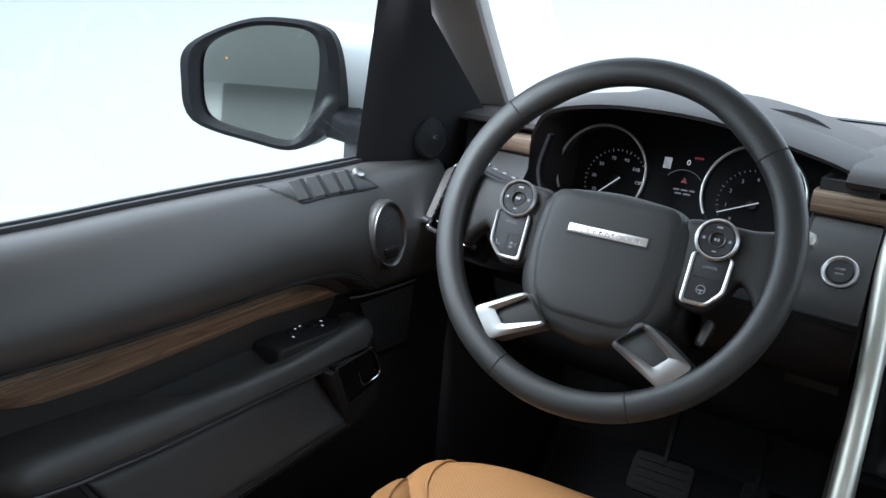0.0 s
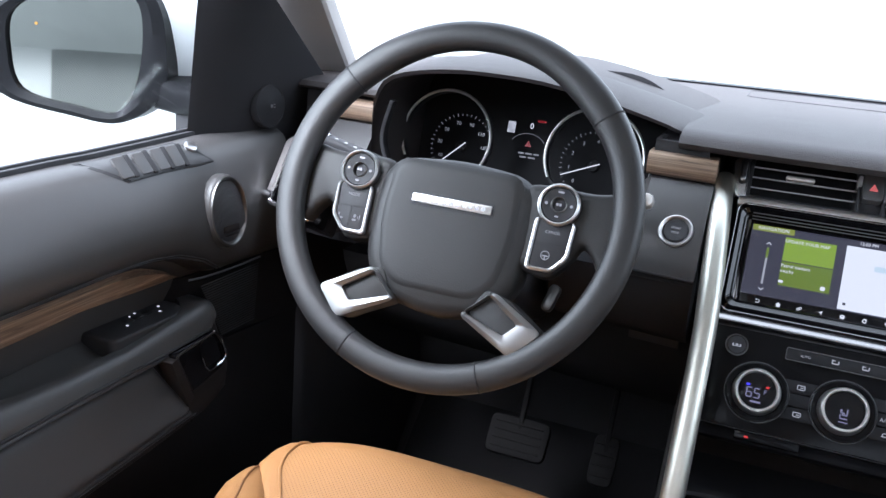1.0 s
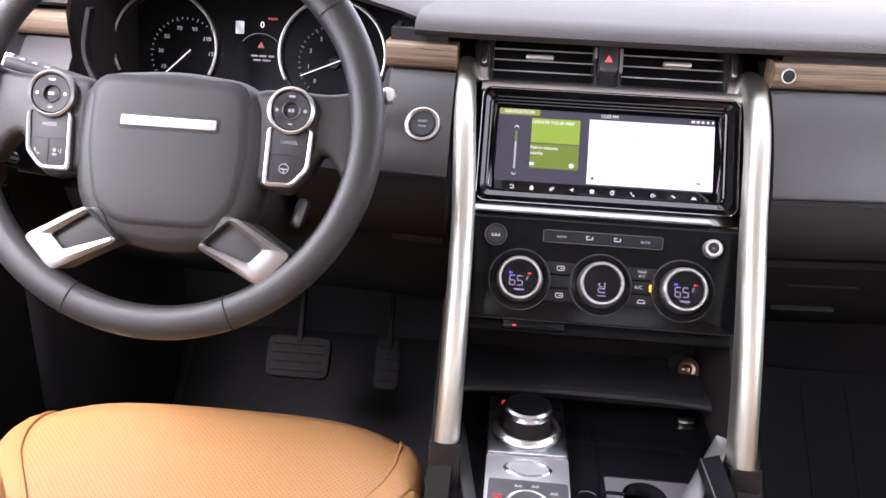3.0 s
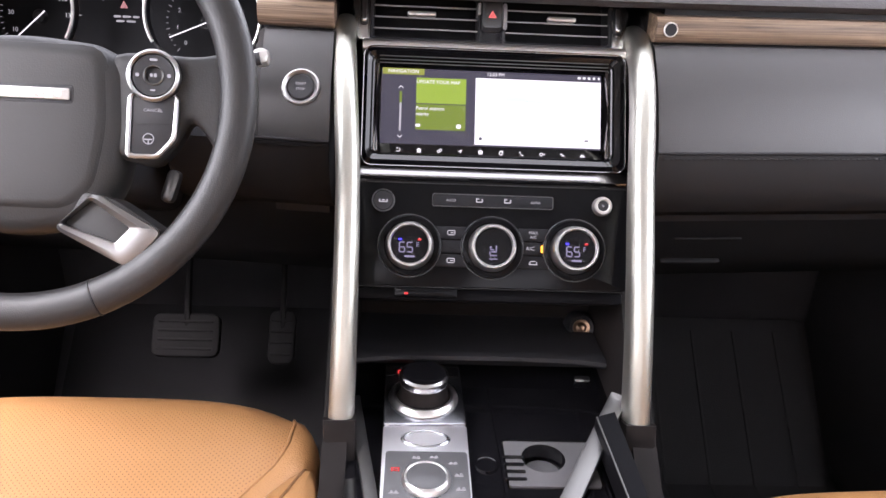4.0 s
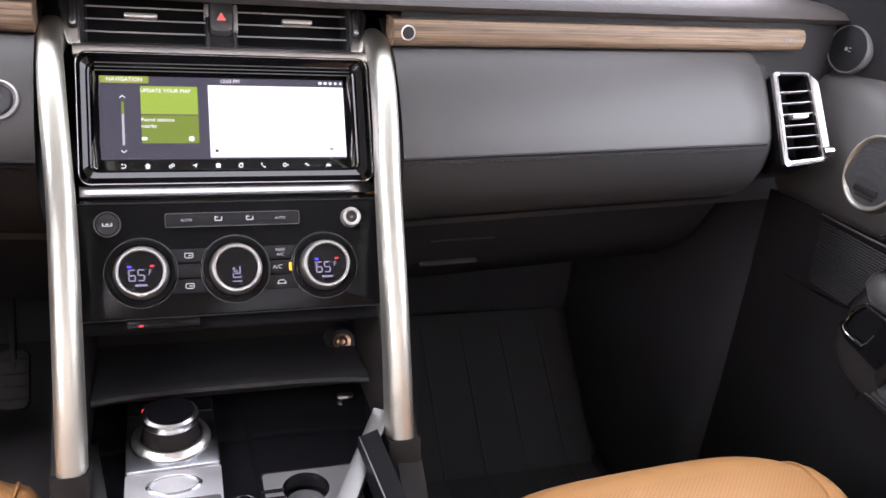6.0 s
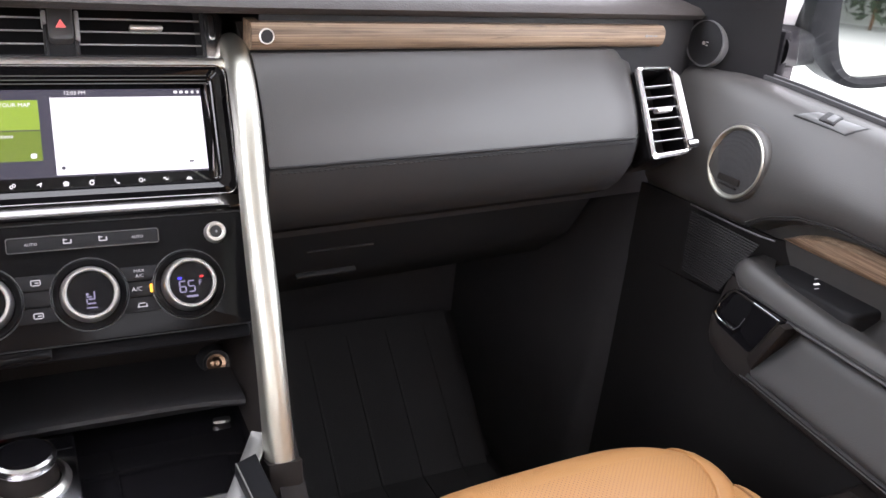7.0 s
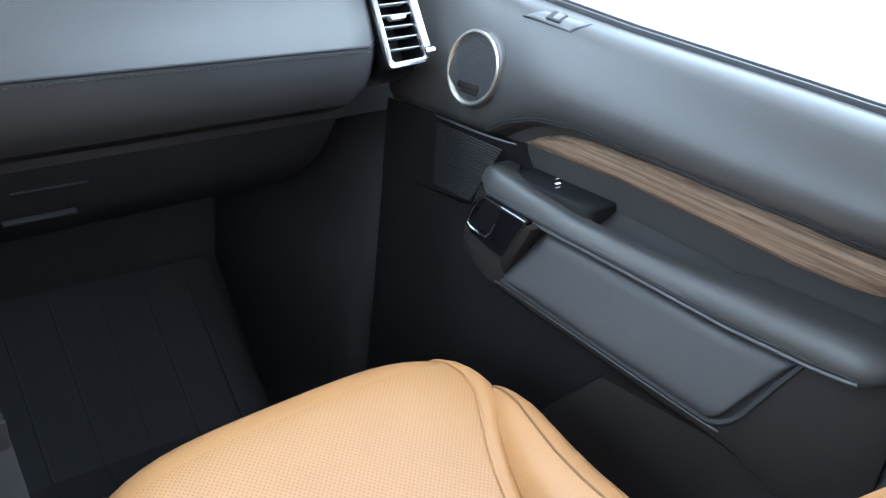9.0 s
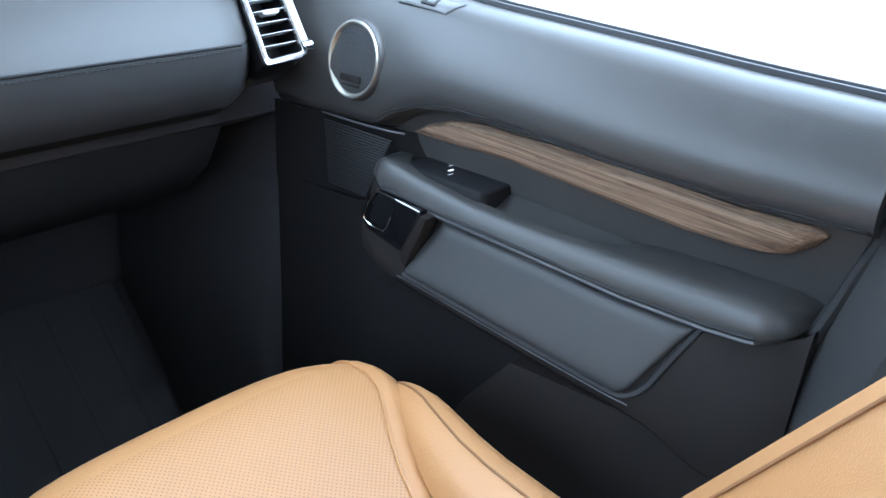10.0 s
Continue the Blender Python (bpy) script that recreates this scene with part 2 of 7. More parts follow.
TILEDARK = glowing("screen_olive", (0.135, 0.20, 0.03), 0.60)
TABOLIVE = glowing("screen_pale_olive", (0.22, 0.26, 0.05), 0.6)
ICON = glowing("pale_backlit_mark", (0.7, 0.72, 0.74), 0.65)
DIM = glowing("dim_backlit_mark", (0.35, 0.36, 0.38), 0.6)
FAINT = glowing("faint_backlit_mark", (0.3, 0.31, 0.33), 0.35)
VIOLET = glowing("violet_digits", (0.36, 0.35, 0.52), 0.34)
PALERED = glowing("pale_red_mark", (0.75, 0.16, 0.15), 0.45)
RED = glowing("red_mark", (0.8, 0.05, 0.05), 0.5)
DARKRED = glowing("dim_red_mark", (0.5, 0.03, 0.04), 0.22)
BLUE = glowing("blue_mark", (0.06, 0.05, 0.9), 0.9)
AMBER = glowing("amber_mark", (0.9, 0.4, 0.03), 1.0)
BRASS = material("worn_brass_coil", (0.3, 0.19, 0.125), 0.3, metal=1.0, grain=0.2)
EARTH = material("pale_wet_concrete", (0.7, 0.71, 0.7), 0.8, grain=0.6, size=60, mottle=0.12, broad=0.6)
RENDERWALL = material("pale_rendered_wall", (0.6, 0.62, 0.6), 0.85, grain=0.4, size=80, mottle=0.06, broad=0.8)
FOLIAGE = material("dark_shrub_green", (0.07, 0.1, 0.06), 0.8, grain=1.0, size=14, mottle=0.6, broad=5.0)
# Grey kept low so the backdrop wall isn't blown out to white.
COVE = material("backdrop_wall_grey", (0.192, 0.198, 0.190), 0.9, grain=0.1, size=40, mottle=0.03, broad=0.3)
APRON = material("grey_concrete_apron", (0.2, 0.212, 0.206), 0.8, grain=0.5, size=60, mottle=0.12, broad=0.8)
SHUTTER = material("grey_shutter_door", (0.46, 0.48, 0.47), 0.6, mottle=0.06, broad=1.0)

# ---- building helpers ----
def thing(name, at, label, category, group="", kind=""):
    ob = new(name)
    ob.empty_display_size = 0.05
    ob.location = at
    return tagged(ob, label, category, group, kind)


def part(name, bm, mat, parent=None, label="", crease=38):
    """Links a bmesh as one mesh object under a thing or a part."""
    bmesh.ops.remove_doubles(bm, verts=bm.verts, dist=1e-6)
    bmesh.ops.recalc_face_normals(bm, faces=bm.faces)
    me = bpy.data.meshes.new(name)
    bm.to_mesh(me)
    bm.free()
    me.materials.append(mat)
    me.shade_smooth()
    me.set_sharp_from_angle(angle=radians(crease))
    ob = new(name, me)
    if parent:
        ob.parent = parent
        if parent.type == "EMPTY":
            ob.matrix_parent_inverse = Matrix.Translation(-parent.location)
    return tagged(ob, label)


def frame_of(origin, right, up):
    r, u = Vector(right).normalized(), Vector(up)
    n = r.cross(u).normalized()
    u = n.cross(r)
    m = Matrix((r, u, n)).transposed().to_4x4()
    m.translation = origin
    return m


def rrect(w, h, r, cx=0.0, cy=0.0, n=4):
    out = []
    for k, (sx, sy) in enumerate(((1, 1), (-1, 1), (-1, -1), (1, -1))):
        for i in range(n + 1):
            a = (k + i / n) * math.pi / 2
            out.append((cx + sx * (w / 2 - r) + r * math.cos(a), cy + sy * (h / 2 - r) + r * math.sin(a)))
    return out


def soften(poly, r, n=4):
    """Rounds the corners of a polygon."""
    out = []
    for i, p in enumerate(poly):
        p, a, b = Vector(p), Vector(poly[i - 1]), Vector(poly[(i + 1) % len(poly)])
        va, vb = a - p, b - p
        d = min(r, va.length * 0.45, vb.length * 0.45)
        s, e = p + va.normalized() * d, p + vb.normalized() * d
        for k in range(n + 1):
            t = k / n
            out.append(tuple(s * (1 - t) ** 2 + p * 2 * t * (1 - t) + e * t * t))
    return out


def prism(bm, outline, z0, z1, m=Matrix(), bevel=0.0, seg=2):
    """A plate with the given outline from z0 to z1 (its face), with a rounded face edge."""
    area = sum(a[0] * b[1] - b[0] * a[1] for a, b in zip(outline, outline[1:] + outline[:1]))
    pts = [Vector((p[0], p[1])) for p in (outline if area > 0 else outline[::-1])]
    n = len(pts)
    rings = [(0.0, z0)]
    if bevel:
        rings += [(bevel * (1 - math.cos(k / seg * math.pi / 2)), z1 - bevel + bevel * math.sin(k / seg * math.pi / 2)) for k in range(seg + 1)]
    else:
        rings.append((0.0, z1))
    cut = []
    for i, p in enumerate(pts):
        a, b = (p - pts[i - 1]), (pts[(i + 1) % n] - p)
        na, nb = Vector((-a.y, a.x)), Vector((-b.y, b.x))
        if na.length < 1e-9:
            na = nb
        if nb.length < 1e-9:
            nb = na
        na.normalize(), nb.normalize()
        q = na + nb
        q = q / max(0.35, q.dot(na)) if q.length > 1e-6 else na
        cut.append(q)
    loops = [[bm.verts.new(m @ Vector((p.x + c.x * o, p.y + c.y * o, z))) for p, c in zip(pts, cut)] for o, z in rings]
    for lo, hi in zip(loops, loops[1:]):
        for i in range(n):
            bm.faces.new((lo[i], lo[(i + 1) % n], hi[(i + 1) % n], hi[i]))
    bm.faces.new(loops[-1])
    bm.faces.new(loops[0][::-1])
    return bm


def band(bm, outer, inner, z0, z1, m=Matrix(), crown=0.0):
    """A frame between two outlines of the same count."""
    n = len(outer)
    def row(pts, z):
        return [bm.verts.new(m @ Vector((p[0], p[1], z))) for p in pts]
    mid = [((a[0] + b[0]) / 2, (a[1] + b[1]) / 2) for a, b in zip(outer, inner)]
    loops = [row(outer, z0), row(outer, z1), row(mid, z1 + crown), row(inner, z1), row(inner, z0)]
    for a, b in zip(loops, loops[1:] + loops[:1]):
        for i in range(n):
            bm.faces.new((a[i], a[(i + 1) % n], b[(i + 1) % n], b[i]))
    return bm


def lathe(bm, profile, m=Matrix(), n=40, closed=False):
    """Turns (radius, height) pairs about the local z axis."""
    rows = []
    for r, z in profile:
        if r < 1e-6:
            rows.append([bm.verts.new(m @ Vector((0, 0, z)))])
        else:
            rows.append([bm.verts.new(m @ Vector((r * math.cos(2 * math.pi * i / n), r * math.sin(2 * math.pi * i / n), z))) for i in range(n)])
    pairs = list(zip(rows, rows[1:])) + ([(rows[-1], rows[0])] if closed else [])
    for a, b in pairs:
        for i in range(n):
            j = (i + 1) % n
            if len(a) == 1:
                bm.faces.new((a[0], b[j], b[i]))
            elif len(b) == 1:
                bm.faces.new((a[i], a[j], b[0]))
            else:
                bm.faces.new((a[i], a[j], b[j], b[i]))
    return bm


def loft(bm, rings, closed=True, caps=True):
    rows = [[bm.verts.new(p) for p in ring] for ring in rings]
    for a, b in zip(rows, rows[1:]):
        n = len(a)
        for i in range(n if closed else n - 1):
            bm.faces.new((a[i], a[(i + 1) % n], b[(i + 1) % n], b[i]))
    if caps and closed:
        bm.faces.new(rows[0][::-1]), bm.faces.new(rows[-1])
    return bm


def sweep(bm, path, section, up=(0, 0, 1), closed=False):
    """Carries a flat section (side, up) along a path."""
    pts, rings = [Vector(p) for p in path], []
    for i, p in enumerate(pts):
        a = pts[i - 1] if (i or closed) else p
        b = pts[(i + 1) % len(pts)] if (i + 1 < len(pts) or closed) else p
        d = (b - a).normalized()
        s = d.cross(Vector(up)).normalized()
        v = s.cross(d)
        rings.append([p + s * x + v * y for x, y in section])
    if closed:
        rings.append(rings[0])
    return loft(bm, rings, caps=not closed)


def circle(r, n=10, sy=1.0):
    return [(r * math.cos(2 * math.pi * i / n), r * sy * math.sin(2 * math.pi * i / n)) for i in range(n)]


def curve(pts, n=6):
    """A smooth line through points (Catmull-Rom)."""
    p = [Vector(q) for q in pts]
    p = [2 * p[0] - p[1], *p, 2 * p[-1] - p[-2]]
    out = []
    for a, b, c, d in zip(p, p[1:], p[2:], p[3:]):
        for k in range(n):
            t = k / n
            out.append(0.5 * (2 * b + (c - a) * t + (2 * a - 5 * b + 4 * c - d) * t * t + (3 * b - a - 3 * c + d) * t ** 3))
    return out + [p[-2]]


def along(table, v):
    """Straight interpolation in a table of (key, value), keys rising."""
    return float(np.interp(v, [a for a, _ in table], [b for _, b in table]))


def box(bm, size, m=Matrix(), bevel=0.003, seg=2):
    w, d, h = size
    return prism(bm, rrect(w, d, min(bevel * 1.5, w * 0.4, d * 0.4), n=2), -h / 2, h / 2, m, min(bevel, h * 0.4, w * 0.3, d * 0.3), seg)


def sheet(bm, rows, thick, inward):
    """An open surface of rows of points, given thickness along the vector inward."""
    off = Vector(inward).normalized() * thick
    loft(bm, [[*row, *[q + off for q in row[::-1]]] for row in rows])
    return bm


def lettering(name, words, height, m, mat, parent, align="CENTER", depth=0.0003):
    cu = bpy.data.curves.new(name, "FONT")
    cu.body, cu.size, cu.align_x, cu.align_y, cu.extrude, cu.resolution_u = words, height * 1.38, align, "CENTER", depth, 2
    ob = bpy.data.objects.new(name, cu)
    scene.collection.objects.link(ob)
    me = bpy.data.meshes.new_from_object(ob.evaluated_get(bpy.context.evaluated_depsgraph_get()))
    bpy.data.objects.remove(ob)
    bm = bmesh.new()
    bm.from_mesh(me)
    bpy.data.meshes.remove(me)
    bmesh.ops.transform(bm, matrix=m, verts=bm.verts)
    return part(name, bm, mat, parent)


def bars(name, spots, z, m, mat, parent):
    """Small flat marks, each (x, y, width, height)."""
    bm = bmesh.new()
    for x, y, w, h in spots:
        prism(bm, rrect(w, h, min(w, h) * 0.3, x, y, 2), z, z + 0.0004, m)
    return part(name, bm, mat, parent)

# ---- surroundings and cabin shell ----
def setting(name, bm, mat, label, category, crease=38):
    return tagged(part(name, bm, mat, None, label, crease), "", category, "", "structure")


GROUND_Z = -0.45
bm = bmesh.new()
loft(bm, [[Vector((-600, y, GROUND_Z)), Vector((600, y, GROUND_Z))] for y in (-600, -20, 20, 600)], closed=False)
setting("ground", bm, EARTH, "pale overcast concrete lot under the car", "ground")

# Glowing sheet added to cover the dim band at the horizon.
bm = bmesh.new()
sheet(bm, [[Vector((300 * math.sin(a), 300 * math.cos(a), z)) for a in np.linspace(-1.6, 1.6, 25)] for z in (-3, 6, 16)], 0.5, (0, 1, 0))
setting("backdrop", bm, HAZE, "glowing white sheet added for the far overcast haze", "backdrop")

# Backdrop wall, added to give the soft tone outside the windows.
bm = bmesh.new()
rows = []
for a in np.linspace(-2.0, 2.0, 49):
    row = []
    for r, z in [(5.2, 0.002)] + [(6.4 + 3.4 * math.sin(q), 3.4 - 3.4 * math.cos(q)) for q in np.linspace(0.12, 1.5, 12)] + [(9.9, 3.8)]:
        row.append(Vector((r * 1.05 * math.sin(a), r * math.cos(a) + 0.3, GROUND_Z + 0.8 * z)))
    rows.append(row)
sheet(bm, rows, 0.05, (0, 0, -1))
setting("wall_cove", bm, COVE, "added backdrop wall curving up from the white ground", "wall", 60)
# Rear outline is made up, cut to give the grey block in the driver's mirror.
bm = bmesh.new()
prism(bm, soften([(-4.25, -14.15), (1.6, -14.15), (1.6, -1.0), (5.0, 2.0), (5.2, 3.6), (1.5, 5.2), (-3.2, 5.0), (-6.6, 3.2), (-6.6, -4.0), (-2.6, -6.0)], 0.3), GROUND_Z, GROUND_Z + 0.012)
setting("pavement", bm, APRON, "grey concrete apron the car stands on", "pavement")

house = thing("garage_building", (-6, -14.2, GROUND_Z), "pale rendered garage building behind the car", "building")
bm = bmesh.new()
box(bm, (34, 6, 4.2), pose(-2, -17.2, GROUND_Z + 2.1), 0.05)
part("wall", bm, RENDERWALL, house)
bm = bmesh.new()
box(bm, (34.6, 6.6, 0.3), pose(-2, -17.2, GROUND_Z + 4.35), 0.05)
part("roof", bm, SHUTTER, house)
bm = bmesh.new()
box(bm, (2.6, 0.05, 2.3), pose(-11.0, -14.19, GROUND_Z + 1.15), 0.02)
part("garage_door", bm, SHUTTER, house, "flat grey garage door")
rng = random.Random(4)
for bx, bh in ((4.6, 2.6), (5.7, 1.9), (6.9, 3.0), (8.3, 2.2)):
    shrub = thing("shrub", (bx, -13.4, GROUND_Z), "dark green shrub against the garage wall", "shrub", "shrubs")
    bm = bmesh.new()
    sweep(bm, [(bx, -13.4, GROUND_Z), (bx + 0.03, -13.4, GROUND_Z + bh * 0.8)], circle(0.03, 6), up=(0, 1, 0))
    part("trunk", bm, STITCH, shrub)
    bm = bmesh.new()
    for k in range(420):
        c = Vector((bx + rng.gauss(0, 0.3), -13.4 + rng.gauss(0, 0.22), GROUND_Z + bh * (0.08 + 0.92 * rng.random() ** 0.8)))
        u, w = Vector((rng.gauss(0, 1), rng.gauss(0, 1), rng.gauss(0, 1))).normalized() * 0.13, Vector((rng.gauss(0, 1), rng.gauss(0, 1), rng.gauss(0, 1))).normalized() * 0.06
        bm.faces.new([bm.verts.new(q) for q in (c - u, c + w, c + u, c - w)])
    part("crown", bm, FOLIAGE, shrub, "small dense leaves")

bm = bmesh.new()
box(bm, (1.62, 2.6, 0.05), pose(0, 0.45, 0.0), 0.01)
setting("floor", bm, CARPET, "black carpeted cabin floor", "floor")
bm = bmesh.new()
loft(bm, [[Vector((x, y, z)) for x, y, z in ((s, 1.36, 0.0), (s, 1.62, 0.22), (s, 1.68, 0.86), (s, 1.72, 0.86), (s, 1.72, -0.02), (s, 1.36, -0.02))] for s in (-0.83, 0.83)])
setting("wall_front", bm, CARPET, "carpeted footwell bulkhead below the dashboard", "bulkhead")
bm = bmesh.new()
box(bm, (1.66, 0.06, 0.86), pose(0, -0.85, 0.42), 0.02)
setting("wall_rear", bm, CARPET, "plain dark panel closing the cabin behind", "panel")
# Rear window out of view, added for fill and reflections from behind.
bm = bmesh.new()
sheet(bm, [[Vector((x, y, z)) for x in np.linspace(-0.72, 0.72, 5)] for y, z in ((-0.88, 0.85), (-0.86, 1.15), (-0.82, 1.44))], 0.005, (0, -1, 0))
rear_glass = setting("window_4", bm, TINTED, "tinted rear window", "window")
bm = bmesh.new()
prism(bm, rrect(1.5, 2.2, 0.12, 0, -0.1, 4), 1.42, 1.46)
setting("ceiling", bm, LINING, "pale grey fabric headlining", "headlining")
bm = bmesh.new()
sheet(bm, [[Vector((x * (1 - 0.14 * t), 1.86 - 0.96 * t - 0.1 * (x / 0.8) ** 2, 0.9 + 0.56 * t)) for x in np.linspace(-0.8, 0.8, 9)] for t in np.linspace(0, 1, 6)], 0.006, (0, 0.5, 0.86))
screen_glass = setting("window_1", bm, GLASS, "clear laminated windscreen", "windscreen")
screen_glass.visible_shadow = False

for s, num in ((1, 2), (-1, 3)):
    bm = bmesh.new()
    path = curve([(s * 0.80, 1.37, 0.86), (s * 0.768, 1.20, 0.99), (s * 0.735, 1.03, 1.13), (s * 0.68, 0.80, 1.31), (s * 0.62, 0.6, 1.43)], 5)
    sweep(bm, path, [(s * a, b) for a, b in soften([(0.055, -0.03), (0.04, 0.03), (-0.03, 0.035), (-0.045, -0.005), (-0.02, -0.035)], 0.014, 3)])
    setting("pillar_trim", bm, PILLARCLOTH, "warm grey fabric-covered windscreen pillar trim", "pillar trim")
    # post behind the front door
    bm = bmesh.new()
    loft(bm, [[Vector((s * x, y, z)) for x, y in ((0.80 - 0.1 * k, yf), (0.86 - 0.1 * k, yf + 0.03), (0.86 - 0.1 * k, yf - 0.16), (0.77 - 0.1 * k, yf - 0.16), (0.755 - 0.1 * k, yf - 0.05))]
              for z, yf, k in ((0.0, 0.52, 0), (0.35, 0.475, 0), (0.72, 0.39, 0), (1.0, 0.33, 0.3), (1.44, 0.22, 1.6))])
    setting("door_post", bm, SOFT, "dark trim on the post behind the front door", "pillar trim")
    bm = bmesh.new()
    loft(bm, [[Vector((s * x, y, z)) for x, z in ((0.80, 0.0), (0.80, 0.78), (0.86, 0.78), (0.86, 0.0))] for y in (-0.85, 0.31)])
    setting("wall_rear_side", bm, SOFT, "dark trim along the rear of the cabin", "panel")
    # upper rear side, with its tinted window
    bm = bmesh.new()
    sheet(bm, [[Vector((s * (0.835 - 0.25 * (z - 0.78)), y, z)) for z in (0.78, 1.1, 1.44)] for y in (-0.85, -0.3, 0.25)], 0.005, (s, 0, 0))
    rear_pane = setting("window_%d" % num, bm, TINTED, "unseen rear side window, tint thinned for fill", "window")
    rear_pane.visible_shadow = True
    # sill
    bm = bmesh.new()
    loft(bm, [[Vector((s * x, y, z)) for x, z in ((0.70, 0.0), (0.71, 0.075), (0.735, 0.09), (0.86, 0.09), (0.86, 0.0))] for y in (0.3, 1.45)])
    setting("sill", bm, PLASTIC, "black plastic door sill trim", "sill trim")
    bm = bmesh.new()
    loft(bm, [[Vector((s * (x + o), y, z)) for x, z in ((0.70, 0.05), (0.715, 0.30), (0.735, 0.5), (0.80, 0.84), (0.86, 0.84), (0.86, 0.0))] for y, o in ((1.09, 0.05), (1.13, 0.035), (1.165, 0.006), (1.19, 0.0), (1.7, 0.0))])
    setting("wall_kick", bm, CARPET, "dark lining beside the footwell", "lining")
    # white body side below the window
    bm = bmesh.new()
    loft(bm, [[Vector((s * x, y, z)) for x, z in ((0.868, 0.79), (0.90, 0.775), (0.96, 0.6), (0.96, 0.05), (0.92, 0.05), (0.868, 0.4))] for y in (-0.9, 0.0, 1.3)])
    setting("body_side", bm, PAINT, "white painted outer skin of the car door", "car body")

# ---- dashboard ----
def rear(x, y0):
    """The dashboard bows: its face is nearest the seats in the middle."""
    return y0 + 0.1036 * (max(abs(x), 0.13) - 0.19)


dash = thing("dashboard", (0, 1.2, 0.6), "black leather dashboard with walnut strip and grey top", "dashboard")


def dash_rows(xs, pts):
    return [[Vector((x, rear(x, y), z)) for y, z in pts] for x in xs]


# top pad, from the lip to the windscreen
bm = bmesh.new()
top_pts = [(1.13, 0.884), (1.075, 0.885), (1.058, 0.8885), (1.053, 0.894), (1.060, 0.9015), (1.09, 0.907), (1.25, 0.912), (1.5, 0.9105), (1.7, 0.9075), (1.86, 0.9035), (1.86, 0.86), (1.3, 0.86)]
loft(bm, dash_rows(np.linspace(-0.205, 0.79, 17), top_pts))
loft(bm, [[Vector((x, y, z)) for y, z in ((yf + 0.05, 0.885), (yf, 0.886), (yf - 0.006, 0.890), (yf, 0.8965), (yf + 0.03, 0.901), (1.5, 0.9105), (1.86, 0.9035), (1.86, 0.86), (yf + 0.06, 0.86))] for x, yf in ((x, rear(x, 1.105)) for x in (-0.79, -0.7, -0.61))])
loft(bm, [[Vector((x, y, z)) for y, z in ((1.37, 0.905), (1.5, 0.9105), (1.86, 0.9035), (1.86, 0.86), (1.37, 0.86))] for x in (-0.61, -0.4, -0.205)])
part("top_pad", bm, DASHTOP, dash, "grained dark grey vinyl top")
# seam of the speaker lid and the strip at the foot of the windscreen
bm = bmesh.new()
sweep(bm, [(x, y, along([(1.5, 0.9105), (1.7, 0.9075), (1.86, 0.9035)], y - 0.1036 * (max(abs(x), 0.13) - 0.19)) + 0.0002) for x, y in rrect(0.66, 0.22, 0.03, 0.17, 1.70)], circle(0.0011, 5), closed=True)
part("speaker_lid_seam", bm, PLASTIC, dash)
bm = bmesh.new()
loft(bm, [[Vector((x, y - 0.1 * (x / 0.8) ** 2, z)) for y, z in ((1.845, 0.89), (1.845, 0.9075), (1.88, 0.9085), (1.88, 0.89))] for x in np.linspace(-0.76, 0.76, 13)])
part("windscreen_cowl", bm, TRIMBLACK, dash, "black strip along the foot of the windscreen")

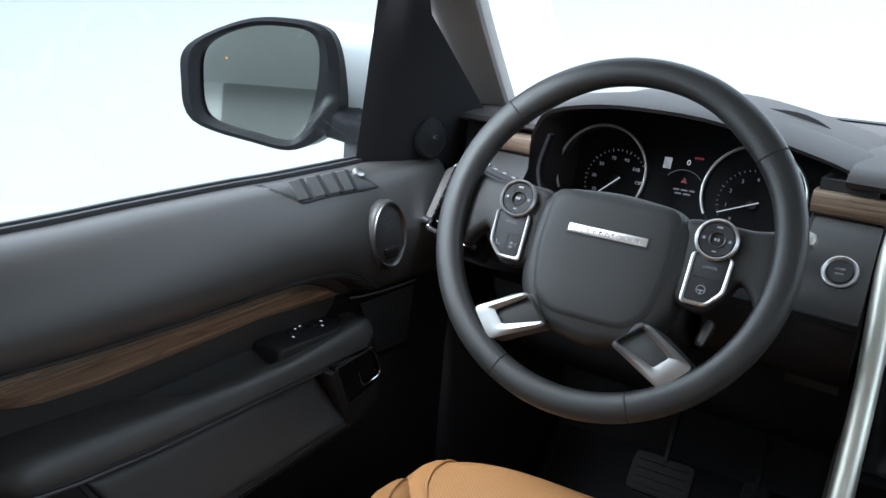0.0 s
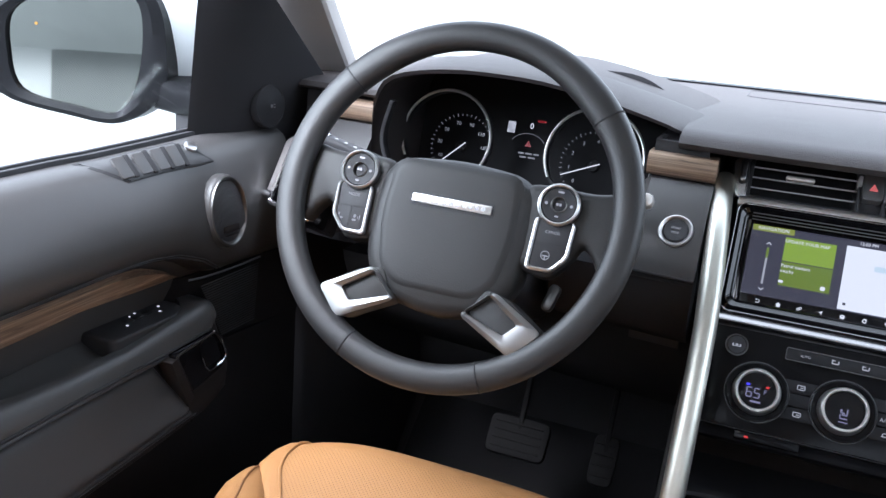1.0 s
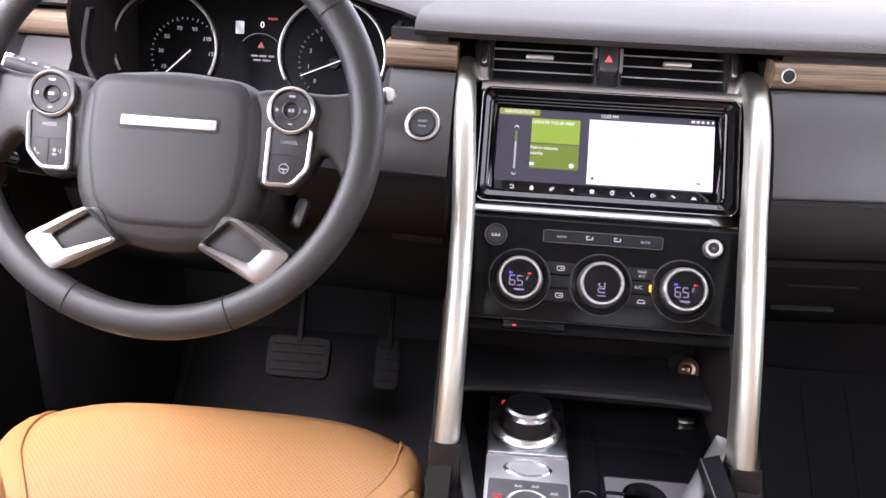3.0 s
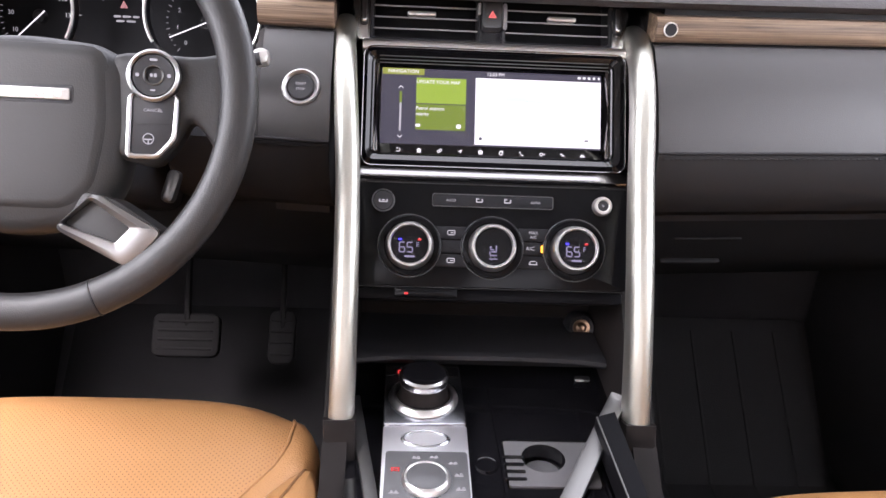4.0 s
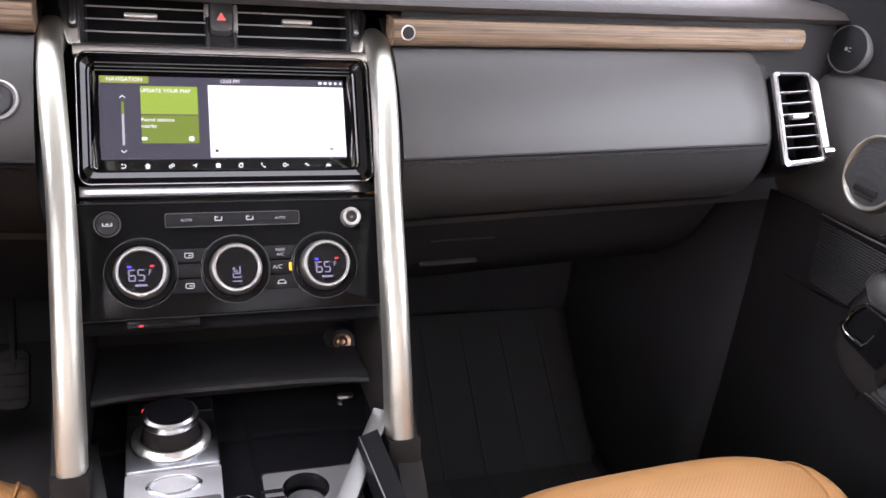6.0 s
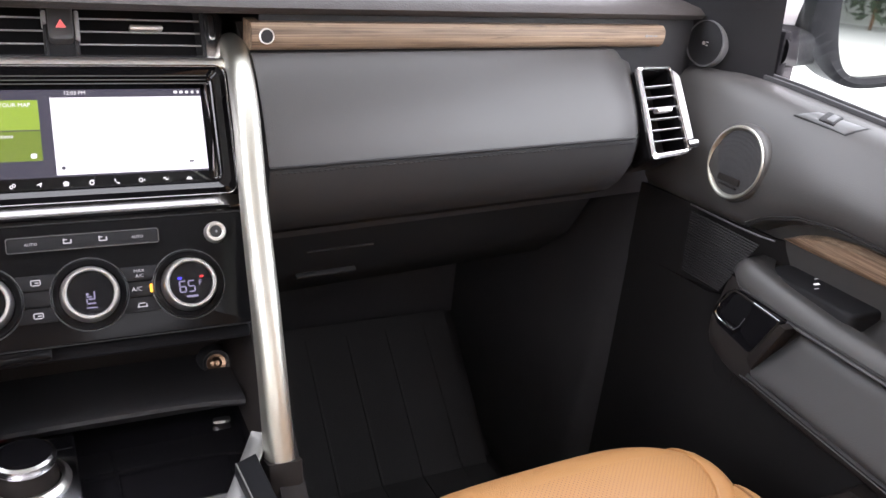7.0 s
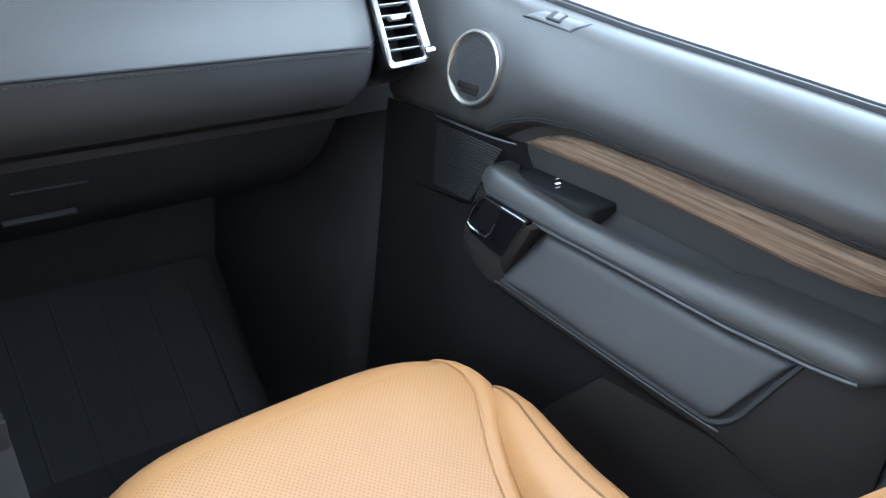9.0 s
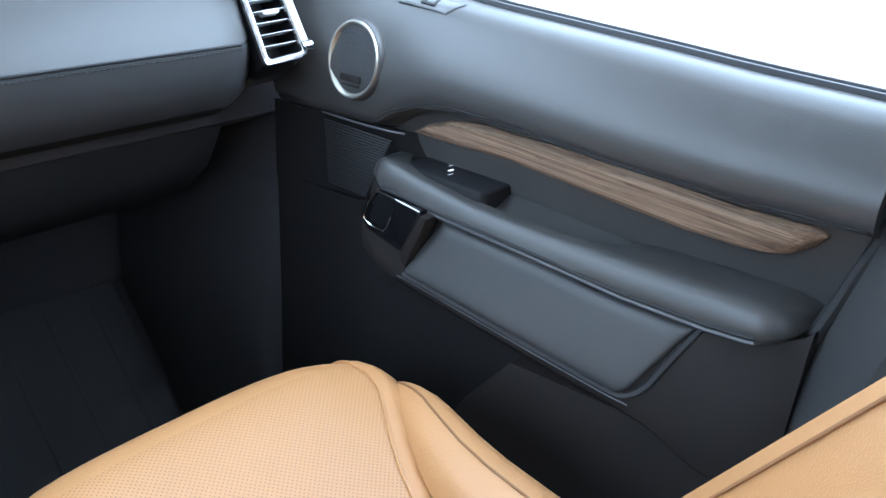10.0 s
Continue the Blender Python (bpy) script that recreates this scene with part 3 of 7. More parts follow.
FACE = [(1.075, 0.850), (1.055, 0.852), (1.046, 0.8455), (1.0345, 0.834), (1.0225, 0.8205), (1.0115, 0.8060), (1.0015, 0.7910), (0.9935, 0.7765), (0.9885, 0.7660), (0.987, 0.7620)]
ROLL = [(0.9855, 0.7585), (0.985, 0.745), (0.990, 0.722), (1.002, 0.702), (1.022, 0.684), (1.052, 0.668), (1.09, 0.658), (1.13, 0.655)]
for x0, x1, side in ((0.160, 0.646, 1), (-0.632, -0.160, -1)):
    if side < 0:
        x0 = -0.240
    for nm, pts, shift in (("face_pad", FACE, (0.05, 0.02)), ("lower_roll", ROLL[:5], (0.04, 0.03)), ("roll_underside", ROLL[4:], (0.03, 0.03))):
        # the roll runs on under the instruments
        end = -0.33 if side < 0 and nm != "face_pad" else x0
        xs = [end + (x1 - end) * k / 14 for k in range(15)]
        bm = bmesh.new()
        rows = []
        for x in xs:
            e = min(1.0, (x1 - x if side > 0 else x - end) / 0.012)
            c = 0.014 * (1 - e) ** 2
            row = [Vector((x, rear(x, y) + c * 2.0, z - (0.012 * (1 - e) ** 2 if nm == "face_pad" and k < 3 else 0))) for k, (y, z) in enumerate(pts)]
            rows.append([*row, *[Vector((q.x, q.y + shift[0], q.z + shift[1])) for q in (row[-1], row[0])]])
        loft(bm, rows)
        # Shade set by material: dimmer roll, near-black underside, driver's side darker again.
        part(nm, bm, {"face_pad": LEATHER, "lower_roll": DIMSKIN if side > 0 else UNDERDASH, "roll_underside": SHADEPLASTIC}[nm], dash)
    # stitched seam
    bm = bmesh.new()
    sweep(bm, [(x, rear(x, 0.9858), 0.7612) for x in xs if -0.28 < x < 0.615], circle(0.0014, 6))
    part("seam", bm, SEAM, dash)
    bm = bmesh.new()
    for k in range(74):
        x = max(x0, -0.28) + 0.008 + (min(x1, 0.615) - max(x0, -0.28) - 0.016) * k / 73
        box(bm, (0.0042, 0.0012, 0.0012), pose(x, rear(x, 0.9838), 0.7558, 0, 0, math.degrees(math.atan(0.1036)) * side), 0.0003, 1)
    part("stitching", bm, SEAM, dash)
    # walnut strip
    bm = bmesh.new()
    w0, w1 = (0.160, 0.692) if side > 0 else (-0.236, -0.160)
    sect = [(1.062, 0.8535), (1.056, 0.858), (1.0535, 0.866), (1.0545, 0.874), (1.06, 0.8795), (1.09, 0.8795), (1.09, 0.8535)]
    loft(bm, [[Vector((x, rear(x, y), z)) for y, z in sect] for x in (w0 + (w1 - w0) * k / 10 for k in range(11))])
    wood = part("wood_trim", bm, WOODX[side], dash, "open-pored walnut veneer strip")
    # black shadow gap and structure behind
    bm = bmesh.new()
    loft(bm, [[Vector((x, rear(x, y), z)) for y, z in ((1.072, 0.84), (1.072, 0.892), (1.2, 0.892), (1.2, 0.6), (1.1, 0.64))] for x in ((side * 0.171, side * 0.72, side * 0.78) if side > 0 else (-0.171, -0.20, -0.232))])
    part("carrier", bm, PLASTIC, dash)
    # knee panel under the roll
    bm = bmesh.new()
    loft(bm, [[Vector((x, rear(x, y), z)) for y, z in ((1.10, 0.662), (1.105, 0.645), (1.125, 0.61), (1.15, 0.57), (1.22, 0.51), (1.5, 0.44), (1.5, 0.66))] for x in np.linspace(side * 0.145, side * 0.66, 9)])
    # Knee panel takes the same shade-darkened tone.
    part("knee_panel", bm, SHADEPLASTIC, dash)

# walnut end piece and padding outboard of the instruments
bm = bmesh.new()
loft(bm, [[Vector((x, rear(x, y) + 0.03, z)) for y, z in sect] for x in (-0.692, -0.65, -0.612)])
part("wood_trim", bm, WOODX[-1], dash, "open-pored walnut veneer strip")
bm = bmesh.new()
loft(bm, [[Vector((x, rear(x, y) + 0.03, z)) for y, z in (*FACE, (1.0, 0.74), (1.03, 0.70), (1.12, 0.70), (1.12, 0.85))] for x in (-0.672, -0.664, -0.632, -0.614, -0.606)])
part("face_pad", bm, SOFT, dash)

# round button in the passenger walnut and small badge marks
bm = bmesh.new()
m = frame_of((0.174, rear(0.174, 1.0535), 0.868), (1, 0.1, 0), (0, 0.05, 1))
lathe(bm, [(0.0, 0.0012), (0.0058, 0.0012), (0.0062, 0.0006), (0.0062, -0.003), (0, -0.003)], m, 24)
button = part("glovebox_button", bm, PLASTIC, dash, "small dark round push button")
bm = bmesh.new()
lathe(bm, [(0.0062, -0.002), (0.0062, 0.0014), (0.0068, 0.0018), (0.0074, 0.0012), (0.0074, -0.002)], m, 28, closed=True)
part("button_ring", bm, ALU, button, "thin silver ring")
bars("badge_mark", [(-0.008, 0, 0.005, 0.003), (-0.001, 0, 0.006, 0.002), (0.007, 0, 0.006, 0.002)], 0.0004, frame_of((0.668, rear(0.668, 1.0535), 0.868), (1, 0.1, 0), (0, 0.02, 1)), EDGE, dash)
# glovebox pull, a slot with a pale lower edge
bm = bmesh.new()
box(bm, (0.080, 0.007, 0.0030), pose(0.279, 1.160, 0.564, 30, 0.6, 5.6), 0.0012)
part("glovebox_pull", bm, DIMSKIN, dash, "grey lip of the glovebox pull")
bm = bmesh.new()
box(bm, (0.088, 0.003, 0.0012), pose(0.288, 1.1365, 0.6055, 30, 0.9, 6), 0.0004)
part("glovebox_gap", bm, DIMSKIN, dash)

# corner air vents
def corner_vent(s):
    vent = thing("air_vent", (s * 0.67, 1.07, 0.73), "silver-framed corner air vent with black slats", "air vent", "corner vents")
    a, b, c, d = (Vector((s * x, y, z)) for x, y, z in (((0.635, 1.082, 0.834), (0.686, 1.079, 0.836), (0.688, 1.015, 0.7435), (0.6315, 1.0165, 0.737)) if s > 0 else ((0.642, 1.086, 0.836), (0.713, 1.096, 0.831), (0.718, 1.036, 0.744), (0.648, 1.019, 0.736))))
    m = frame_of((a + b + c + d) / 4, ((b - a) + (c - d)) * s, (a - d) + (b - c))
    inv = m.inverted()
    quad = [tuple((inv @ q).xy) for q in (a, b, c, d)]
    quad = quad if s > 0 else quad[::-1]
    outer = soften(quad, 0.007, 4)
    mid = sum((Vector(q) for q in quad), Vector((0, 0))) / 4
    inset = {True: (0.0032, 0.0036, 0.0055), False: (0.0066, 0.0036, 0.0060)}
    inner = []
    for q in quad:
        side_in, top_in, low_in = inset[(q[0] - mid.x) * s > 0]
        inner.append((q[0] - math.copysign(side_in, q[0] - mid.x), q[1] - (top_in if q[1] > mid.y else -low_in)))
    inner = soften(inner, 0.004, 4)
    bm = bmesh.new()
    band(bm, outer, inner, -0.004, 0.0015, m, 0.0012)
    part("surround", bm, SATIN, vent)
    bm = bmesh.new()
    band(bm, [(mid.x + (x - mid.x) * 0.97, mid.y + (y - mid.y) * 0.97) for x, y in outer], [(mid.x + (x - mid.x) * 0.99, mid.y + (y - mid.y) * 0.99) for x, y in inner], -0.05, -0.0035, m)
    part("lining", bm, TRIMBLACK, vent)
    bm = bmesh.new()
    prism(bm, soften([tuple(mid + (Vector(q) - mid) * 0.97) for q in quad], 0.006, 3), -0.07, -0.045, m)
    part("cavity", bm, PLASTIC, vent)
    for k in range(6):
        v = mid.y + 0.0345 - 0.0138 * k
        slant = (v - mid.y) * -0.08
        bm = bmesh.new()
        box(bm, (0.047, 0.0013, 0.016), m @ pose(mid.x + 0.0015 * s + slant * s * -1, v, -0.010, 10), 0.0005, 1)
        part("slat", bm, SLAT, vent)
    bm = bmesh.new()
    box(bm, (0.022, 0.006, 0.01), m @ pose(mid.x + 0.001 * s, mid.y + 0.001, 0.001, 8), 0.002)
    part("tab", bm, ENGRAVED, vent, "satin sliding tab")
    # outer return of the surround with its roller
    e0, e1 = quad[1] if s > 0 else quad[2], quad[2] if s > 0 else quad[1]
    bm = bmesh.new()
    o = s * 0.012
    prism(bm, soften([(e0[0] - s * 0.002, e0[1]), (e0[0] + o, e0[1] - 0.012), (e1[0] + o, e1[1] + 0.012), (e1[0] - s * 0.002, e1[1])], 0.005), -0.03, -0.001, m, 0.002)
    part("side_return", bm, ENGRAVED, vent)
    bm = bmesh.new()
    lathe(bm, [(0, 0.0095), (0.004, 0.0095), (0.0062, 0.007), (0.0062, -0.006), (0, -0.006)], m @ pose(e1[0] + s * 0.004, e1[1] + 0.012, 0, 0, 90 * s, 0), 18)
    part("roller", bm, CHROME, vent)


corner_vent(1), corner_vent(-1)

# end caps of the dashboard beside the doors
for s in (1, -1):
    bm = bmesh.new()
    loft(bm, [[Vector((s * x, y, z)) for x, y in ((0.63, 1.19), (0.70, 1.19), (0.752, 1.20), (0.76, 1.3), (0.63, 1.3))] for z in (0.66, 0.70, 0.735)])
    part("end_cap", bm, UNDERDASH, dash)
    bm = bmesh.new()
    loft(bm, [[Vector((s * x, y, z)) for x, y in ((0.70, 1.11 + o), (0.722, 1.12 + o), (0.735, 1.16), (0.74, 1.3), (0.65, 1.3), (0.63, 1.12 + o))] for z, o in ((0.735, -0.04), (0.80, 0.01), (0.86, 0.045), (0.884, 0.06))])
    # Driver's cap is a shaded copy: darker plastic where it came out too bright.
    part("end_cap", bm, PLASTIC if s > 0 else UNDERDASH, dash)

# ---- instrument cluster ----
cluster = thing("instrument_cluster", (-0.41, 1.2, 0.8), "hooded instrument cluster with two chrome-ringed dials", "instrument cluster")
rim_pts = [(-0.597, 0.765), (-0.597, 0.86), (-0.594, 0.896), (-0.572, 0.925), (-0.503, 0.940), (-0.421, 0.942), (-0.35, 0.936), (-0.247, 0.914), (-0.196, 0.895), (-0.19, 0.86), (-0.20, 0.765)]
def hood_ring(y, grow, drop, wide=0.0):
    pts = curve([(a, 0, b) for a, b in rim_pts], 3)
    return [Vector((p.x + (p.x + 0.41) * (grow if grow > 0 else wide), y + 0.05 * (0.94 - p.z), p.z + (p.z - 0.77) * grow - drop)) for p in pts]
bm = bmesh.new()
loft(bm, [hood_ring(1.42, 0.06, -0.004, 0.10), hood_ring(1.26, 0.03, -0.004, 0.08), hood_ring(1.12, -0.03, 0.002, 0.02), hood_ring(1.092, -0.028, 0.0, -0.01), hood_ring(1.088, 0.0, 0.0), hood_ring(1.10, 0.02, 0.0), hood_ring(1.2, 0.05, -0.004), hood_ring(1.34, 0.06, 0.012), hood_ring(1.55, 0.08, 0.045)], closed=False)
part("hood", bm, DASHTOP, cluster, "padded grey binnacle hood")
for pts in (((-0.2235, 1.086, 0.8975), (-0.2275, 1.084, 0.8712), (-0.2325, 1.078, 0.840), (-0.2385, 1.065, 0.80)), ((-0.5685, 1.088, 0.8935), (-0.5780, 1.086, 0.8561), (-0.5750, 1.082, 0.8328), (-0.5620, 1.075, 0.81))):
    bm = bmesh.new()
    sweep(bm, curve(pts, 4), soften([(0.0026, -0.012), (0.0026, 0.0012), (-0.0026, 0.0012), (-0.0026, -0.012)], 0.001, 2), up=(0, -1, 0))
    part("side_trim", bm, UNDERDASH, cluster, "grey trim strip beside the dials")
CL = frame_of((-0.41, 1.215, 0.825), (1, 0, 0), (0, 0.25, 1))
bm = bmesh.new()
prism(bm, soften([(-0.235, -0.09), (-0.235, 0.09), (-0.14, 0.14), (0.12, 0.14), (0.215, 0.085), (0.215, -0.09)], 0.03), -0.09, -0.0605, CL, 0.002)
part("dial_panel", bm, UNDERDASH, cluster)
for cx, names, a0, a1, needle in ((-0.129, ("10", "30", "50", "70", "90", "110", "130"), 208, 4, 223), (0.0845, ("0", "1", "2", "3", "4", "5", "6"), 224, 20, 203)):
    fx = cx + (0.0025 if cx < 0 else -0.0108)
    bm = bmesh.new()
    sweep(bm, [CL @ Vector((cx + 0.0665 * math.cos(radians(a)), 0.010 + 0.0665 * math.sin(radians(a)), 0.006)) for a in range(-30, 211, 8)], circle(0.0021, 8), up=CL.to_3x3() @ Vector((0, 0, 1)))
    dial = part("dial_ring", bm, ALU, cluster, "thin chrome dial ring")
    for k, word in enumerate(names):
        a = radians(a0 + (a1 - a0) * k / (len(names) - 1))
        lettering("numeral", word, 0.0055, CL @ pose(fx + 0.0352 * math.cos(a), 0.004 + 0.0352 * math.sin(a), -0.0600), FAINT, dial)
    bm = bmesh.new()
    for k in range(25):
        a = radians(a0 + (a1 - a0) * k / 24)
        box(bm, (0.005 if k % 4 == 0 else 0.003, 0.0007, 0.0006), CL @ pose(fx + 0.0475 * math.cos(a), 0.004 + 0.0475 * math.sin(a), -0.0602, 0, 0, math.degrees(a)), 0.0002, 1)
    part("tick_marks", bm, FAINT, dial)
    bm = bmesh.new()
    lathe(bm, [(0.0645, 0.001), (0.064, -0.004), (0.065, -0.012), (0.067, -0.012), (0.068, 0.001)], CL @ pose(cx, 0.010, 0), 56, closed=True)
    part("dial_tube", bm, PLASTIC, dial)
    a = radians(needle)
    bm = bmesh.new()
    box(bm, (0.058, 0.0015, 0.001), CL @ pose(fx + 0.019 * math.cos(a), 0.004 + 0.019 * math.sin(a), -0.0555, 0, 0, needle), 0.0004, 1)
    part("needle", bm, ICON, dial)
    bm = bmesh.new()
    lathe(bm, [(0, 0.006), (0.007, 0.006), (0.009, 0.003), (0.009, 0)], CL @ pose(fx, 0.004, -0.0622), 20)
    part("needle_hub", bm, PLASTIC, dial)
bm = bmesh.new()
prism(bm, rrect(0.066, 0.082, 0.004, -0.0235, 0.018), -0.0606, -0.0601, CL)
part("trip_display", bm, UNDERDASH, cluster)
bars("display_marks", [(-0.034, 0.008, 0.009, 0.0026), (-0.0225, 0.008, 0.010, 0.0026), (-0.011, 0.008, 0.008, 0.0026), (-0.0305, 0.0025, 0.010, 0.0024), (-0.0175, 0.0025, 0.011, 0.0024)], -0.0601, CL, FAINT, cluster)
bm = bmesh.new()
sweep(bm, [CL @ Vector((-0.0265 + 0.0265 * math.cos(radians(a)), 0.017 + 0.020 * math.sin(radians(a)), -0.0598)) for a in range(25, 156, 10)], circle(0.0004, 5), up=CL.to_3x3() @ Vector((0, 0, 1)))
part("display_arc", bm, FAINT, cluster)
bm = bmesh.new()
prism(bm, [(-0.0305, 0.018), (-0.0205, 0.018), (-0.0255, 0.027)], -0.0601, -0.0598, CL)
part("warning_triangle", bm, DARKRED, cluster, "dim red warning triangle")
bm = bmesh.new()
prism(bm, rrect(0.0115, 0.0165, 0.001, -0.0545, 0.0435), -0.0601, -0.0597, CL)
part("fuel_symbol", bm, DIM, cluster)
lettering("numeral", "0", 0.0085, CL @ pose(-0.0242, 0.0479, -0.0598), ICON, cluster)
bars("warning_mark", [(-0.0105, 0.0563, 0.013, 0.003)], -0.0600, CL, DARKRED, cluster)
# start button on the driver's face pad
def on_face(x, z0):
    """A frame on the dashboard's upper face."""
    y = along([(0.7660, 0.9885), (0.7765, 0.9935), (0.7910, 1.0015), (0.8060, 1.0115), (0.8205, 1.0225), (0.834, 1.0345)], z0)
    s = 1 if x > 0 else -1
    return frame_of((x, rear(x, y), z0), (1, 0.1036 * s, 0), (0, 0.75, 1))
starter = thing("start_button", (-0.189, 1.016, 0.805), "round engine start button with a silver ring", "button")
m = on_face(-0.189, 0.806)
bm = bmesh.new()
lathe(bm, [(0.0134, -0.004), (0.0136, -0.0004), (0.0150, 0.0012), (0.0168, 0.0028), (0.0180, 0.0022), (0.0187, 0.0), (0.0187, -0.004)], m, 40, closed=True)
part("ring", bm, ENGRAVED, starter)
bm = bmesh.new()
lathe(bm, [(0, 0.0015), (0.0118, 0.0015), (0.0132, 0.0), (0.0132, -0.004), (0, -0.004)], m, 32)
part("cap", bm, PLASTIC, starter)
for word, v in (("START", 0.0028), ("STOP", -0.0028)):
    lettering("lettering", word, 0.0026, m @ pose(0, v, 0.0016), DIM, starter)

# ---- front doors ----
STITCH_Z = [(0.40, 0.685), (0.53, 0.685), (0.644, 0.690), (0.78, 0.701), (0.832, 0.703), (0.88, 0.698), (0.921, 0.683), (0.947, 0.665), (0.97, 0.661), (1.04, 0.661)]
WOOD_TOP = [(0.448, 0.668), (0.456, 0.674), (0.478, 0.6725), (0.53, 0.6735), (0.586, 0.678), (0.647, 0.682), (0.713, 0.686), (0.785, 0.688), (0.823, 0.690), (0.863, 0.686), (0.895, 0.676), (0.919, 0.662)]
WOOD_LOW = [(0.448, 0.666), (0.461, 0.652), (0.477, 0.641), (0.496, 0.636), (0.521, 0.634), (0.578, 0.635), (0.641, 0.641), (0.709, 0.648), (0.783, 0.656), (0.863, 0.657), (0.906, 0.658), (0.919, 0.661)]
ARM_EDGE = [(0.43, 0.590), (0.442, 0.576), (0.475, 0.566), (0.517, 0.564), (0.604, 0.566), (0.74, 0.578), (0.859, 0.587), (0.92, 0.594), (0.937, 0.606)]


BELT_Z = [(0.30, 0.782), (0.45, 0.790), (0.55, 0.7955), (0.63, 0.802), (0.83, 0.816), (0.93, 0.826), (1.0, 0.833), (1.06, 0.836)]


def front_door(s):
    door = thing("door_1" if s < 0 else "door_2", (s * 0.79, 0.72, 0.1), "closed black leather-lined front door with walnut inlay and armrest", "car door", "front doors", "structure")

    def at(y, a, z):
        return Vector((s * (a + 0.1 * (0.93 - y)), y, z))

    def belt(y):
        """Height of the window line; the driver's door sits a little higher at the rear."""
        return along(BELT_Z, y) + (along([(0.45, 0.0125), (0.65, 0.0115), (0.77, 0.010), (0.95, 0.003), (1.06, 0.0)], y) if s < 0 else 0.0)

    ys = np.linspace(0.405, 1.125, 46)
    # upper padded panel
    prof = [(0.0, 0.752), (0.03, 0.742), (0.10, 0.733), (0.22, 0.729), (0.38, 0.731), (0.56, 0.739), (0.72, 0.749), (0.85, 0.759), (0.94, 0.769), (0.985, 0.781), (1.0, 0.797), (0.995, 0.812)]
    bm = bmesh.new()
    rows = []
    for y in ys:
        zs, zt = along(STITCH_Z, y), belt(y) - 0.004
        flat = min(1.0, max(0.0, (y - 0.88) / 0.07))
        rows.append([at(y, a + (0.002 + 0.004 * (f < 0.3)) * flat, zs + (zt - zs) * f) for f, a in prof])
    sheet(bm, rows, 0.012, (s, 0, 0))
    part("upper_panel", bm, LEATHER, door)
    # twin stitched rows along its lower edge
    for up in (0.004, 0.0075):
        bm = bmesh.new()
        pts = [at(y, 0.7365 - up * 0.8, along(STITCH_Z, y) + up + 0.002) for y in np.linspace(0.41, 0.945, 50)]
        sweep(bm, pts, circle(0.0009, 5))
        part("stitching", bm, SEAM, door)
    # middle panel behind the inlay
    bm = bmesh.new()
    rows = []
    for y in ys[:37]:
        zs, back = along(STITCH_Z, y), 0.0
        rows.append([at(y, a + back, z) for a, z in ((0.752, zs + 0.002), (0.776, zs - 0.004), (0.783, 0.645), (0.792, 0.615), (0.80, 0.59), (0.80, 0.56))])
    sheet(bm, rows, 0.012, (s, 0, 0))
    part("middle_panel", bm, LEATHER, door)
    # walnut inlay
    bm = bmesh.new()
    rows = []
    for y in np.linspace(0.4485, 0.9185, 48):
        zt, zb = along(WOOD_TOP, y), along(WOOD_LOW, y)
        thin = min(1.0, (zt - zb) / 0.03)
        rows.append([at(y, a, zb + (zt - zb) * f) for f, a in ((0.0, 0.790), (0.0, 0.7765), (0.15, 0.7745 - 0.003 * thin), (0.45, 0.772 - 0.006 * thin), (0.8, 0.770 - 0.005 * thin), (1.0, 0.772), (1.0, 0.788))])
    loft(bm, rows)
    part("wood_inlay", bm, WOODY[s], door, "open-pored walnut veneer inlay")
    # padded armrest
    out = [(0.42, 0.796), (0.50, 0.797), (0.60, 0.797), (0.614, 0.793), (0.628, 0.784), (0.642, 0.768), (0.656, 0.752), (0.68, 0.746), (0.80, 0.746), (0.885, 0.748), (0.905, 0.753), (0.918, 0.766), (0.928, 0.782), (0.940, 0.793), (0.956, 0.797)]
    top = [(0.425, 0.592), (0.44, 0.600), (0.47, 0.604), (0.52, 0.605), (0.63, 0.605), (0.72, 0.606), (0.80, 0.611), (0.87, 0.622), (0.91, 0.630), (0.935, 0.634), (0.955, 0.628)]
    bm = bmesh.new()
    rows = []
    for y in [0.438, 0.4385, 0.441, 0.446, 0.453, 0.462, 0.472, *np.linspace(0.485, 0.91, 34), 0.92, 0.93, 0.938, 0.945, 0.950, 0.954, 0.956, 0.9565]:
        zt, zb, ao = along(top, y), along(ARM_EDGE, y), along(out, y)
        e = min(1.0, max(0.0, (0.957 - y) / 0.040), max(0.0, (y - 0.4375) / 0.036))
        c = 1 - math.sqrt(max(0.0, 1 - (1 - e) ** 2))
        ai = min(0.722 + (0.042 if y > 0.6 else 0.066) * c, ao - 0.006)
        zt, zb = zt - (0.006 if y > 0.6 else 0.012) * c, zb + 0.008 * c
        h = zt - zb
        rows.append([at(y, a, z) for a, z in ((ao, zb + 0.002), (ai + 0.005, zb - 0.001), (ai + 0.001, zb + 0.003), (ai - 0.001, zb + 0.2 * h), (ai + 0.001, zb + 0.45 * h), (ai + 0.004, zb + 0.70 * h), (ai + 0.008, zb + 0.88 * h), (min(ai + 0.014, ao - 0.003), zb + 0.98 * h), (min(ai + 0.02, ao - 0.002), zt), ((min(ai + 0.02, ao - 0.002) + ao) / 2, zt + 0.0005), (ao, zt - 0.003))])
    loft(bm, rows)
    part("armrest", bm, LEATHER, door, "soft padded leather armrest")
    bm = bmesh.new()
    sweep(bm, [at(y, 0.7203, along(ARM_EDGE, y) + 0.0085) for y in np.linspace(0.472, 0.92, 50)], circle(0.0016, 6))
    part("armrest_seam", bm, SEAM, door)
